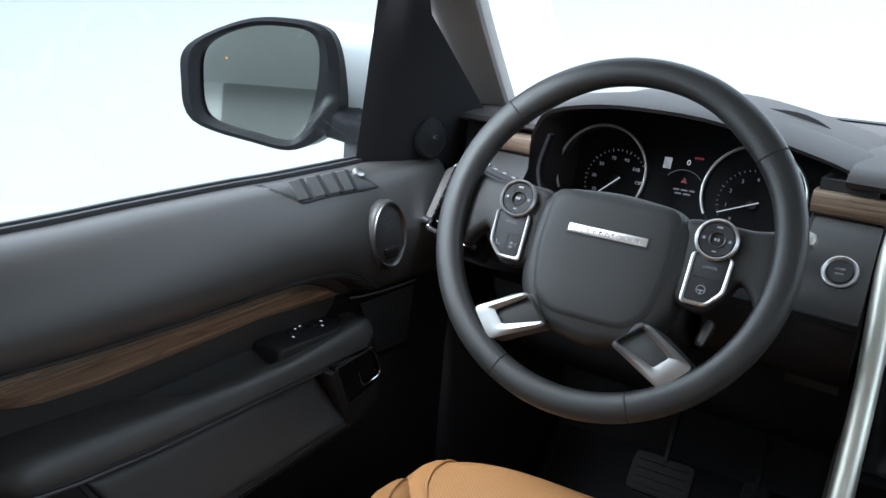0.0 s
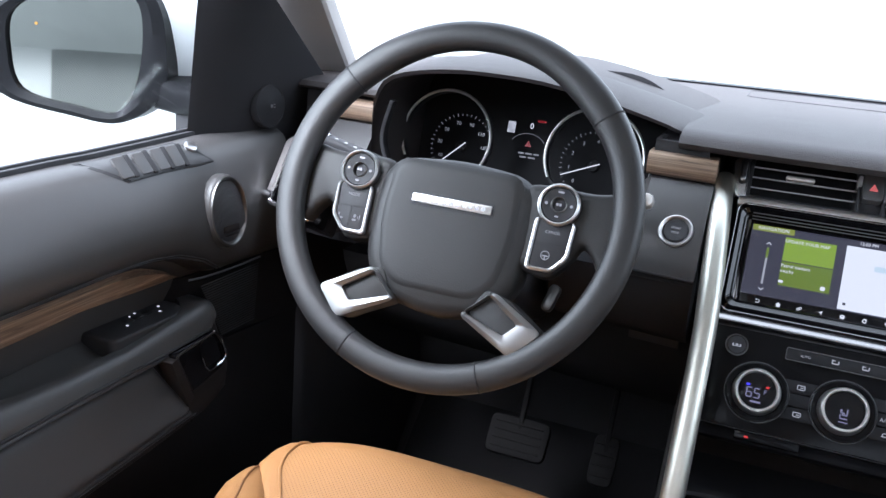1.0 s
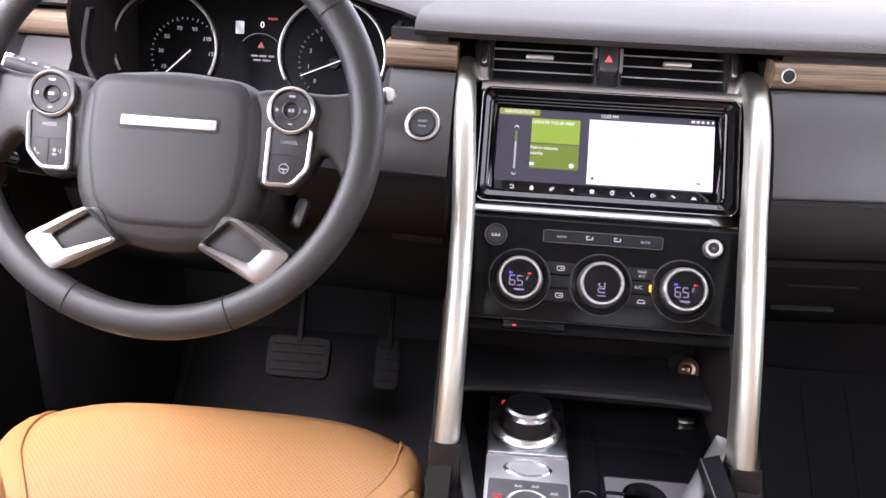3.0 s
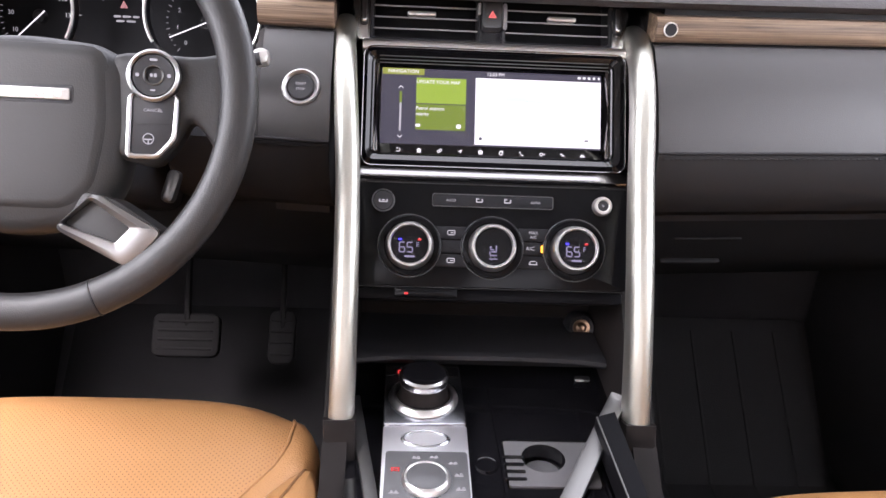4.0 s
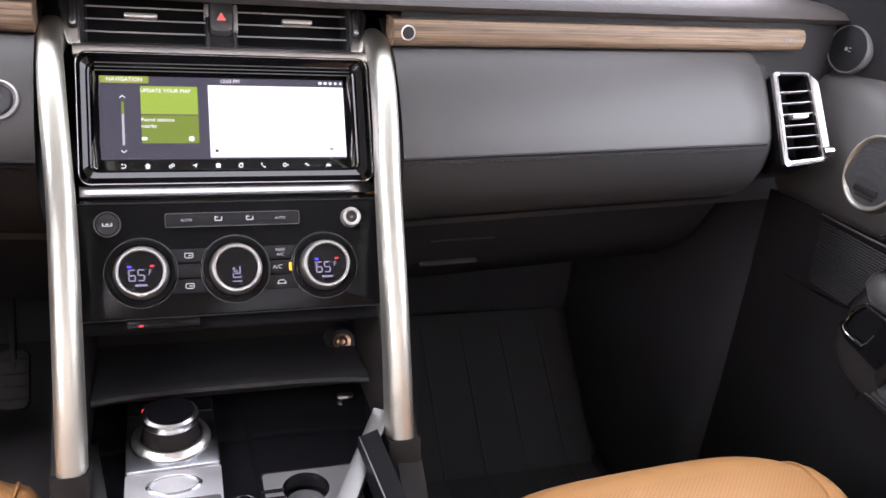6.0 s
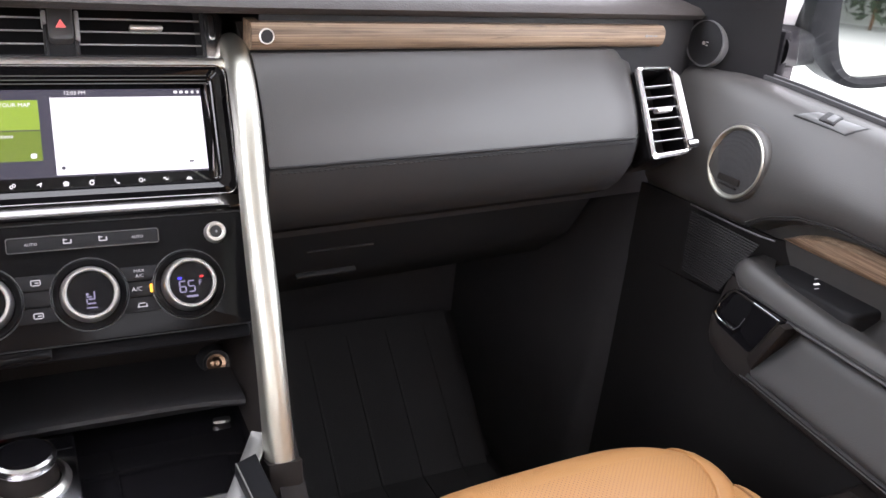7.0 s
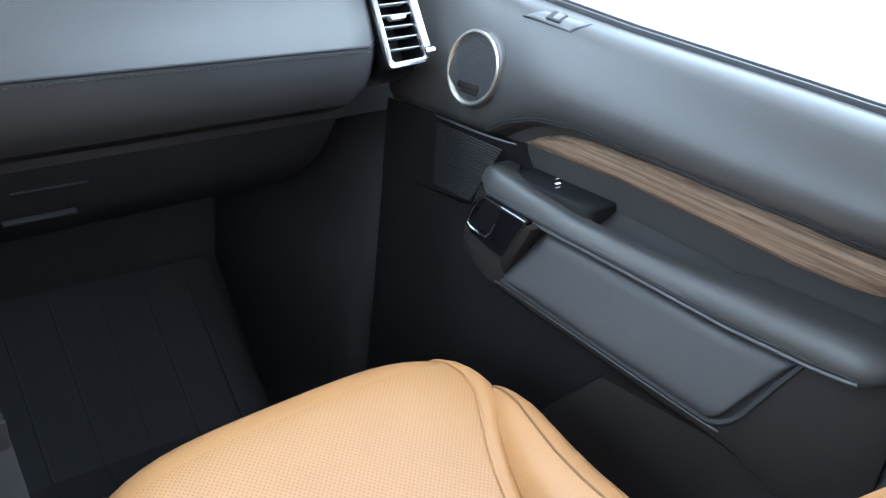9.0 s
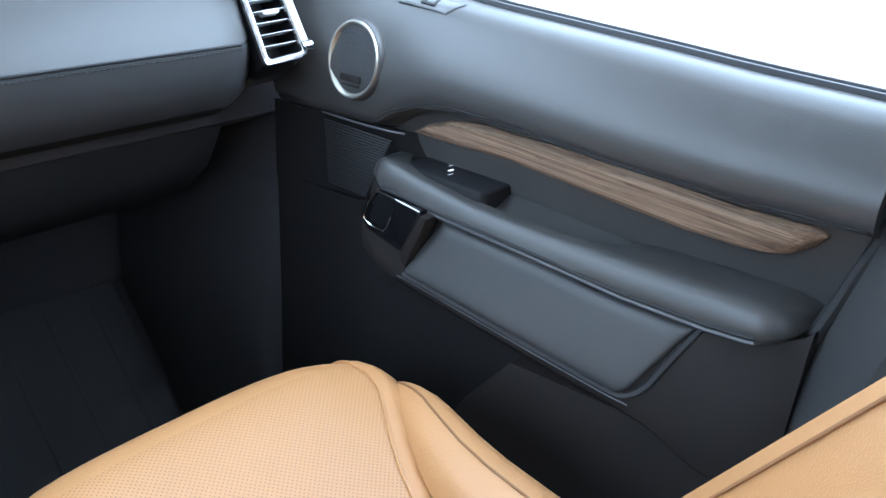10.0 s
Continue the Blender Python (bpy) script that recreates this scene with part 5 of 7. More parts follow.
RING = WHEEL @ Matrix.Translation((-0.0013, -0.0024, 0.0))
wheel = thing("steering_wheel", tuple(WHEEL.translation), "black leather multifunction steering wheel with silver accents", "steering wheel")
bm = bmesh.new()
def grip(a):
    """Half-width of the rim, fuller where the thumbs rest."""
    return 0.0152 + 0.0016 * sum(math.exp(-((math.degrees(a) - c) / 16) ** 2) for c in (48, 132))


rings = []
for k in range(120):
    a = 2 * math.pi * k / 120
    w = grip(a)
    rings.append([RING @ Vector(((0.1766 - (w - 0.0152) + w * math.cos(t)) * math.cos(a), (0.1766 - (w - 0.0152) + w * math.cos(t)) * math.sin(a), 0.0158 * math.sin(t) + 0.002 * math.cos(2 * t))) for t in (2 * math.pi * j / 18 for j in range(18))])
loft(bm, rings + rings[:1], caps=False)
rim = part("rim", bm, RIMSKIN, wheel, "leather-wrapped rim")
for a in (140, 38, 245.5, 292.5):
    c, d = math.cos(radians(a)), math.sin(radians(a))
    bm = bmesh.new()
    ring = []
    for k in range(20):
        t = 2 * math.pi * k / 20
        w = grip(radians(a))
        r = 0.1766 - (w - 0.0152) + (w + 0.0001) * math.cos(t)
        ring.append(RING @ Vector((r * c, r * d, 0.0161 * math.sin(t) + 0.002 * math.cos(2 * t))))
    sweep(bm, ring, circle(0.0009, 5), up=WHEEL.to_3x3() @ Vector((-d, c, 0)), closed=True)
    part("rim_seam", bm, SEAM, rim)
# boss cover with its raised centre
cover = soften([(-0.085, 0.026), (-0.062, 0.041), (0.0, 0.047), (0.062, 0.041), (0.085, 0.026), (0.088, -0.03), (0.083, -0.076), (0.060, -0.108), (0.0, -0.120), (-0.060, -0.108), (-0.083, -0.076), (-0.088, -0.03)], 0.022, 4)
def scaled(pts, f, cx=0.0, cy=-0.033):
    return [(cx + (x - cx) * f, cy + (y - cy) * f) for x, y in pts]
bm = bmesh.new()
loft(bm, [[WHEEL @ Vector((x, y, z)) for x, y in scaled(cover, f)] for f, z in ((0.86, -0.07), (0.97, -0.045), (1.0, -0.03), (0.995, -0.018), (0.97, -0.009), (0.92, -0.003), (0.84, 0.001))])
boss = part("airbag_cover", bm, BOSSVINYL, wheel, "soft black boss cover")
inner = soften([(-0.066, 0.033), (0.066, 0.033), (0.069, -0.03), (0.060, -0.076), (0.040, -0.093), (-0.040, -0.093), (-0.060, -0.076), (-0.069, -0.03)], 0.018, 4)
bm = bmesh.new()
loft(bm, [[WHEEL @ Vector((x, y, z)) for x, y in scaled(inner, f)] for f, z in ((1.07, -0.003), (1.06, -0.0004), (1.035, 0.0008), (1.0, 0.0024), (0.965, 0.0036), (0.91, 0.0041), (0.6, 0.0043), (0.2, 0.0043))])
part("raised_panel", bm, BOSSVINYL, boss)
bm = bmesh.new()
prism(bm, rrect(0.090, 0.0150, 0.003, 0.0011, -0.0038), 0.0, 0.0046, WHEEL, 0.0006)
part("badge_recess", bm, PLASTIC, boss)
bm = bmesh.new()
prism(bm, rrect(0.0845, 0.0092, 0.0012, 0.0011, -0.0038), 0.0, 0.0068, WHEEL, 0.0014)
badge = part("badge_bar", bm, ALU, boss, "satin silver bar")
bars("bar_marks", [(-0.033 + 0.0068 * k, -0.0038, 0.0042, 0.0044) for k in range(11)], 0.00645, WHEEL, SATIN, badge)
# side spokes
for k in (-1, 1):
    bm = bmesh.new()
    pts = soften([(0.07 * k, 0.034), (0.105 * k, 0.035), (0.14 * k, 0.033), (0.168 * k, 0.040), (0.176 * k, 0.02), (0.172 * k, -0.03), (0.160 * k, -0.052), (0.148 * k, -0.03), (0.136 * k, -0.018), (0.128 * k, -0.036), (0.11 * k, -0.06), (0.07 * k, -0.05)], 0.012, 3)
    prism(bm, pts, -0.026, -0.004, WHEEL, 0.008, 3)
    part("spoke", bm, BOSSVINYL, wheel)
    # switch pad
    cx = 0.1068 * k
    pad_o = soften([(0.087 * k, 0.0), (0.086 * k, -0.052), (0.112 * k, -0.052), (0.126 * k, -0.036), (0.1275 * k, 0.0)], 0.005, 3)
    pad_i = soften([(0.0905 * k, 0.0), (0.0895 * k, -0.0485), (0.1105 * k, -0.0485), (0.1225 * k, -0.0345), (0.1245 * k, 0.0)], 0.004, 3)
    bm = bmesh.new()
    band(bm, pad_o, pad_i, -0.012, 0.001, WHEEL, 0.0008)
    pad = part("switch_pad", bm, PADMETAL, wheel, "chrome-edged switch pad")
    bm = bmesh.new()
    prism(bm, pad_i, -0.012, -0.0003, WHEEL, 0.0008)
    part("pad_face", bm, PLASTIC, pad)
    bm = bmesh.new()
    prism(bm, rrect(0.034, 0.001, 0.0003, cx + 0.001 * k, -0.024), -0.001, 0.0002, WHEEL)
    if k < 0:
        prism(bm, rrect(0.001, 0.022, 0.0003, cx, -0.036), -0.001, 0.0002, WHEEL)
    part("pad_gap", bm, SEAM, pad)
    bm = bmesh.new()
    lathe(bm, [(0.0178, -0.01), (0.0178, 0.003), (0.0192, 0.0042), (0.0210, 0.003), (0.0213, -0.01)], WHEEL @ pose(cx, 0.015, 0), 44, closed=True)
    dial = part("dial_ring", bm, PADMETAL, pad)
    bm = bmesh.new()
    lathe(bm, [(0, -0.001), (0.0065, -0.001), (0.0072, 0.0012), (0.0165, 0.002), (0.0178, 0.0), (0.0178, -0.008), (0, -0.008)], WHEEL @ pose(cx, 0.015, 0), 40)
    part("dial_face", bm, PLASTIC, pad)
    bm = bmesh.new()
    lathe(bm, [(0.0066, -0.001), (0.0068, 0.002), (0.0075, 0.0026), (0.0083, 0.0019)], WHEEL @ pose(cx, 0.015, 0), 30)
    part("dial_centre_ring", bm, TRIMSATIN, pad)
    bars("dial_marks", [(cx - 0.0014, 0.015, 0.0024, 0.0028), (cx + 0.0016, 0.015, 0.0022, 0.0030), (cx, 0.0275, 0.006, 0.002), (cx, 0.003, 0.004, 0.0015), (cx - 0.0125, 0.015, 0.003, 0.003), (cx + 0.0125, 0.015, 0.003, 0.003)], 0.0019, WHEEL, DIM, pad)
    if k > 0:
        lettering("lettering", "CANCEL", 0.0029, WHEEL @ pose(cx, -0.013, -0.0002), DIM, pad)
        bm = bmesh.new()
        lathe(bm, [(0.0038, 0), (0.0038, 0.0004), (0.0046, 0.0004), (0.0046, 0)], WHEEL @ pose(cx - 0.003, -0.036, -0.0002), 20, closed=True)
        part("heated_wheel_symbol", bm, DIM, pad)
        bars("symbol_marks", [(cx - 0.003, -0.0365, 0.0064, 0.0011), (cx - 0.003, -0.0386, 0.0011, 0.0030)], -0.0002, WHEEL, DIM, pad)
    else:
        lettering("lettering", "MODE", 0.0034, WHEEL @ pose(cx, -0.012, -0.0002), DIM, pad)
        bm = bmesh.new()
        prism(bm, [(cx - 0.0095 + 0.00125 * x, -0.0362 + 0.00125 * y) for x, y in ((-2.2, 2.2), (-1.2, 2.4), (-0.8, 1.0), (-1.3, 0.6), (0.3, -1.3), (0.9, -0.8), (2.3, -1.5), (2.0, -2.4), (0.6, -2.4), (-2.2, 0.8))], -0.0002, 0.0002, WHEEL)
        part("phone_symbol", bm, DIM, pad)
        bars("voice_symbol", [(cx + 0.0062, -0.0345, 0.0030, 0.0034), (cx + 0.0062, -0.0384, 0.0044, 0.0022), (cx + 0.0098, -0.0352, 0.0009, 0.0028), (cx + 0.0118, -0.0352, 0.0009, 0.0050)], -0.0002, WHEEL, DIM, pad)
    # lower spoke, a bright open bracket
    bm = bmesh.new()
    prism(bm, soften([(0.055 * k, -0.080), (0.080 * k, -0.086), (0.117 * k, -0.110), (0.117 * k, -0.117), (0.094 * k, -0.138), (0.087 * k, -0.138), (0.040 * k, -0.108)], 0.006), -0.03, 0.003, WHEEL, 0.002)
    low = part("lower_spoke", bm, BOSSVINYL, wheel)
    o = soften([(0.064 * k, -0.0810), (0.1180 * k, -0.1115), (0.0915 * k, -0.1405), (0.034 * k, -0.1105)], 0.007, 4)
    i = soften([(0.0620 * k, -0.0870), (0.0935 * k, -0.1088), (0.0815 * k, -0.1215), (0.0400 * k, -0.1072)], 0.0025, 4)
    bm = bmesh.new()
    band(bm, o, i, -0.02, 0.008, WHEEL, 0.0022)
    part("bracket", bm, BRACKETMETAL, low, "satin silver bracket")
# column shroud and stalks
column = thing("steering_column", (-0.40, 1.0, 0.74), "black steering column shroud with two stalks", "steering column")
bm = bmesh.new()
rings = []
for d, w, h in ((-0.085, 0.05, 0.045), (-0.10, 0.062, 0.055), (-0.2, 0.07, 0.065), (-0.32, 0.075, 0.07)):
    rings.append([WHEEL @ Vector((x, y - 0.02, d)) for x, y in rrect(w * 2, h * 2, 0.03)])
loft(bm, rings)
part("shroud", bm, PLASTIC, column)
for k, tip in ((-1, (-0.200, 0.060, -0.09)), (1, (0.180, 0.052, -0.09))):
    bm = bmesh.new()
    sweep(bm, curve([WHEEL @ Vector(p) for p in ((0.05 * k, 0.0, -0.12), (0.10 * k, 0.034 if k > 0 else 0.036, -0.10), tip)], 5), soften([(0.010, -0.006), (0.010, 0.006), (-0.010, 0.006), (-0.010, -0.006)], 0.005, 3))
    stalk = part("stalk", bm, PLASTIC, column)
    bm = bmesh.new()
    box(bm, (0.016, 0.016, 0.014), WHEEL @ pose(*tip), 0.005)
    part("stalk_end", bm, ALU if k > 0 else SATIN, stalk)
    bars("stalk_marks", [((0.126 if k > 0 else -0.172) + 0.013 * i, (0.043 if k > 0 else 0.058) + (0.0035 * i if k > 0 else -0.003 * i), 0.0055, 0.0028) for i in range(-1, 2)], -0.0865, WHEEL, FAINT, stalk)
bm = bmesh.new()
lathe(bm, [(0, 0.006), (0.005, 0.006), (0.007, 0.004), (0.007, -0.02), (0, -0.02)], WHEEL @ pose(-0.188, -0.037, -0.07), 18)
part("column_adjuster", bm, CHROME, column)
bm = bmesh.new()
box(bm, (0.012, 0.03, 0.012), WHEEL @ pose(0.107, -0.071, -0.07, 0, 0, -15), 0.004)
part("paddle", bm, TRIMSATIN, column)

# ---- centre stack ----
STACK = frame_of((0, 0.945, 0.672), (1, 0, 0), (0, 0.5, 0.8660254))
stack = thing("centre_stack", (0, 1.0, 0.55), "piano-black centre stack between silver pillars", "centre stack")
bm = bmesh.new()
loft(bm, [[Vector((x, y, z)) for y, z in ((0.985, 0.635), (1.08, 0.74), (1.115, 0.80), (1.17, 0.885), (1.3, 0.885), (1.3, 0.45), (1.08, 0.50), (1.06, 0.60))] for x in (-0.134, 0.134)])
part("carcass", bm, PLASTIC, stack)
# climate panel
bm = bmesh.new()
prism(bm, rrect(0.264, 0.100, 0.002, 0, 0.011), -0.03, -0.001, STACK, 0.0006)
climate = part("climate_panel", bm, PANELGLOSS, stack, "gloss black climate control panel")
for cx in (-0.08, 0.0, 0.08):
    bm = bmesh.new()
    lathe(bm, [(0.0235, 0.0), (0.0245, 0.0030), (0.0285, 0.0046), (0.0296, 0.0040), (0.0304, 0.0)], STACK @ pose(cx, 0, -0.001), 48, closed=True)
    knob = part("dial_surround", bm, PANELGLOSS, climate)
    bm = bmesh.new()
    lathe(bm, [(0.0298, 0.0), (0.0301, 0.0034), (0.0306, 0.0036), (0.0311, 0.0)], STACK @ pose(cx, 0, -0.001), 48, closed=True)
    part("surround_edge", bm, PLATEGREY, knob)
    bm = bmesh.new()
    lathe(bm, [(0.0180, 0.004), (0.0180, 0.0155), (0.0188, 0.0166), (0.0204, 0.0166), (0.0218, 0.0148), (0.0230, 0.004), (0.0236, 0.0)], STACK @ pose(cx, 0, 0), 60)
    part("dial_ring", bm, KNOBMETAL, knob, "satin silver rotary ring")
    bm = bmesh.new()
    lathe(bm, [(0, 0.0135), (0.0172, 0.0135), (0.0180, 0.0125), (0.0180, 0.0)], STACK @ pose(cx, 0, 0), 40)
    part("dial_screen", bm, GLOSS, knob)
    if cx:
        bm = bmesh.new()
        for dx, on in ((-0.0072, "afgecd"), (0.0002, "afgcd")):
            for q, (u, v, w, h) in {"a": (0, 0.0046, 0.0050, 0.0011), "g": (0, 0, 0.0046, 0.0011), "d": (0, -0.0046, 0.0050, 0.0011), "f": (-0.0025, 0.0023, 0.0012, 0.0040), "e": (-0.0025, -0.0023, 0.0012, 0.0040), "c": (0.0025, -0.0023, 0.0012, 0.0040)}.items():
                if q in on:
                    prism(bm, rrect(w, h, 0.0003, cx + dx + u, -0.0028 + v, 1), 0.0135, 0.0139, STACK)
        part("temperature_digits", bm, VIOLET, knob)
        lettering("unit", "F", 0.0048, STACK @ pose(cx + 0.0075, -0.0006, 0.0137), VIOLET, knob)
        bars("cold_mark", [(cx - 0.0092, 0.0046, 0.0036, 0.0020)], 0.0136, STACK, BLUE, knob)
        bars("hot_mark", [(cx + 0.0092, 0.0048, 0.0036, 0.0020)], 0.0136, STACK, RED, knob)
        bars("mode_mark", [(cx, -0.0115, 0.010, 0.0018)], 0.0136, STACK, VIOLET, knob)
    else:
        bars("fan_symbol", [(-0.0028, -0.0008, 0.0022, 0.0022), (0.0026, -0.0016, 0.0012, 0.0058), (0.0004, -0.0050, 0.0052, 0.0012), (-0.0014, -0.0030, 0.0040, 0.0011), (-0.0034, -0.0062, 0.0011, 0.0030), (0.0, -0.0085, 0.0070, 0.0012), (0.0, -0.0120, 0.0085, 0.0010)], 0.0136, STACK, VIOLET, knob)
for cx in (-0.04, 0.04):
    for i in range(3):
        bm = bmesh.new()
        w = 0.030 if i != 1 else 0.026
        prism(bm, rrect(w, 0.0122, 0.001, cx, 0.0135 - 0.0135 * i), -0.003, 0.0012, STACK, 0.0008)
        key = part("key", bm, UNDERDASH, climate)
        if cx < 0 and i != 1:
            bars("key_mark", [(cx, 0.0135 - 0.0135 * i + 0.0021, 0.0072, 0.0009), (cx, 0.0135 - 0.0135 * i - 0.0020, 0.0058, 0.0009), (cx - 0.0034, 0.0135 - 0.0135 * i, 0.0009, 0.0036), (cx + 0.0034, 0.0135 - 0.0135 * i, 0.0009, 0.0036), (cx + 0.0008, 0.0135 - 0.0135 * i, 0.0030, 0.0010)], 0.0011, STACK, DIM, key)
        if cx > 0:
            if i == 1:
                lettering("lettering", "A/C", 0.0038, STACK @ pose(cx - 0.003, 0, 0.0013), DIM, key)
                bars("lit_bar", [(cx + 0.009, 0.0, 0.0034, 0.0075)], 0.0011, STACK, AMBER, key)
            elif i == 0:
                lettering("lettering", "MAX", 0.003, STACK @ pose(cx, 0.0155, 0.0013), DIM, key)
                lettering("lettering", "A/C", 0.003, STACK @ pose(cx, 0.0113, 0.0013), DIM, key)
            else:
                bars("key_mark", [(cx, -0.0152, 0.0085, 0.0009), (cx - 0.0030, -0.0138, 0.0010, 0.0028), (cx + 0.0034, -0.0140, 0.0010, 0.0024), (cx, -0.0122, 0.0050, 0.0009)], 0.0011, STACK, DIM, key)
bm = bmesh.new()
prism(bm, rrect(0.117, 0.0112, 0.0015, 0, 0.0454), -0.003, 0.0012, STACK, 0.0008)
strip = part("key_strip", bm, UNDERDASH, climate)
bm = bmesh.new()
band(bm, rrect(0.1185, 0.0127, 0.002, 0, 0.0454), rrect(0.1172, 0.0114, 0.0016, 0, 0.0454), -0.003, 0.0013, STACK)
part("strip_edge", bm, PLATEGREY, strip)
bm = bmesh.new()
band(bm, rrect(0.2662, 0.1022, 0.003, 0, 0.011), rrect(0.2648, 0.1008, 0.0025, 0, 0.011), -0.03, -0.0006, STACK)
part("panel_edge", bm, PLASTIC, climate)
for i, word in enumerate(("AUTO", None, None, "AUTO")):
    x = -0.041 + 0.0275 * i
    if word:
        lettering("lettering", word, 0.0025, STACK @ pose(x, 0.0450, 0.0013), DIM, strip)
    else:
        bars("seat_symbol", [(x - 0.0026, 0.0460, 0.0012, 0.0044), (x, 0.0442, 0.0062, 0.0011), (x + 0.003, 0.0458, 0.0012, 0.0032), (x - 0.001, 0.0472, 0.0024, 0.0009)], 0.0011, STACK, DIM, strip)
for x, look_mat, nm in ((-0.1065, PLASTIC, "screen_key"), (0.1068, ALU, "volume_knob")):
    bm = bmesh.new()
    if nm == "volume_knob":
        lathe(bm, [(0, 0.0075), (0.005, 0.0075), (0.006, 0.0085), (0.0082, 0.0085), (0.0092, 0.006), (0.0095, 0)], STACK @ pose(x, 0.0435, 0), 32)
    else:
        lathe(bm, [(0, 0.0012), (0.0090, 0.0015), (0.0098, 0.0), (0.0104, 0.0016), (0.0112, 0)], STACK @ pose(x, 0.0435, -0.001), 32)
    k = part(nm, bm, look_mat, climate)
    if nm == "screen_key":
        bm = bmesh.new()
        lathe(bm, [(0.0100, 0.0), (0.0102, 0.0020), (0.0108, 0.0022), (0.0113, 0.0)], STACK @ pose(x, 0.0435, -0.001), 36, closed=True)
        part("key_ring", bm, PLATEGREY, k)
    bars("mark", [(x, 0.0420, 0.0085, 0.0009), (x - 0.0036, 0.0434, 0.0012, 0.0024), (x, 0.0436, 0.0030, 0.0012), (x + 0.0036, 0.0434, 0.0012, 0.0024)] if nm == "screen_key" else [(x, 0.0435, 0.0030, 0.0010), (x, 0.0435, 0.0010, 0.0030)], 0.0005 if nm == "screen_key" else 0.0076, STACK, DIM, k)
    if nm == "volume_knob":
        bm = bmesh.new()
        lathe(bm, [(0, 0.0080), (0.0052, 0.0080), (0.0056, 0.0074), (0.0056, 0.006), (0, 0.006)], STACK @ pose(x, 0.0435, 0), 24)
        part("knob_cap", bm, PLASTIC, k)
# disc slot lip under the panel
bm = bmesh.new()
prism(bm, rrect(0.061, 0.009, 0.002, -0.063, -0.045), -0.02, 0.0, STACK, 0.002)
slot = part("slot_lip", bm, PANELGLOSS, stack)
bars("lit_dot", [(-0.082, -0.046, 0.004, 0.002)], 0.0, STACK, RED, slot)
bm = bmesh.new()
prism(bm, rrect(0.262, 0.012, 0.003, 0, -0.046), -0.05, -0.012, STACK, 0.002)
part("lower_lip", bm, TRIMBLACK, stack)

# ---- touchscreen ----
SCR = STACK @ Matrix.Translation((0.0025, 0.149, -0.0515))
display = thing("touchscreen", (0, 1.06, 0.74), "wide touchscreen showing green tiles and a pale map", "touchscreen")
bm = bmesh.new()
band(bm, rrect(0.272, 0.124, 0.010, 0.002, -0.002), rrect(0.252, 0.104, 0.008, 0.0, -0.001), -0.02, 0.013, SCR, 0.003)
part("bezel", bm, GLOSS, display, "deep gloss black bezel")
bm = bmesh.new()
band(bm, rrect(0.2735, 0.1255, 0.0108, 0.002, -0.002), rrect(0.2712, 0.1232, 0.0096, 0.002, -0.002), -0.01, 0.0142, SCR, 0.0003)
part("bezel_edge", bm, DARKCHROME, display, "thin bright edge line")
bm = bmesh.new()
band(bm, rrect(0.251, 0.103, 0.007, 0.0, -0.001), rrect(0.246, 0.099, 0.006, 0.0, -0.001), -0.01, 0.011, SCR, 0.001)
part("bezel_lining", bm, GLOSS, display)
for k in (-1, 1):
    bm = bmesh.new()
    prism(bm, soften([(0.117 * k, 0.046), (0.126 * k, 0.046), (0.126 * k, -0.05), (0.117 * k, -0.05), (0.121 * k, 0.0)], 0.004), -0.005, 0.008, SCR, 0.003)
    part("side_cheek", bm, DARKCHROME, display)
bm = bmesh.new()
prism(bm, rrect(0.248, 0.100, 0.004, 0, -0.001), -0.006, 0.0, SCR, 0.0006)
part("glass", bm, GLOSS, display)
bm = bmesh.new()
prism(bm, rrect(0.2310, 0.0800, 0.001, -0.0003, 0.0016), 0.0, 0.0004, SCR)
image = part("lit_image", bm, SCREEN, display)
bm = bmesh.new()
prism(bm, rrect(0.1325, 0.0710, 0.0005, 0.0487, -0.0013), 0.0004, 0.0008, SCR)
pane = part("map", bm, MAPWHITE, image)
bars("map_water", [(0.025, 0.013, 0.026, 0.006), (0.045, 0.011, 0.022, 0.003), (0.07, -0.004, 0.004, 0.003)], 0.0007, SCR, MAPBLUE, pane)
for spot in ((-0.0115, -0.0305, 0.0030, 0.0028), (0.100, -0.029, 0.004, 0.0015)):
    bars("map_mark", [spot], 0.0008, SCR, SCREEN, pane)
bm = bmesh.new()
prism(bm, rrect(0.0435, 0.0066, 0.0004, -0.0932, 0.0383), 0.0004, 0.0008, SCR)
tab = part("heading_tab", bm, TABOLIVE, image)
lettering("heading", "NAVIGATION", 0.0038, SCR @ pose(-0.0932, 0.0383, 0.0009), ICON, tab)
for v, mt, lines in ((0.0187, TILE, ("UPDATE YOUR MAP",)), (-0.0094, TILEDARK, ("Petrol stations", "nearby"))):
    bm = bmesh.new()
    prism(bm, rrect(0.0520, 0.0270, 0.0004, -0.0534, v), 0.0004, 0.0008, SCR)
    tile = part("tile", bm, mt, image)
    for i, word in enumerate(lines):
        lettering("tile_text", word, 0.0037, SCR @ pose(-0.0795, v + 0.009 - 0.006 * i, 0.0009), ICON, tile, "LEFT")
bars("tile_mark", [(-0.077, -0.0185, 0.005, 0.003)], 0.0008, SCR, ICON, image)
bars("tile_mark", [(-0.0345, -0.0185, 0.005, 0.0045)], 0.0008, SCR, ICON, image)
bars("scroll_bar", [(-0.0955, -0.004, 0.0022, 0.042)], 0.0005, SCR, DIM, image)
bars("scroll_thumb", [(-0.0955, 0.011, 0.0026, 0.012)], 0.0008, SCR, TILEDARK, image)
bm = bmesh.new()
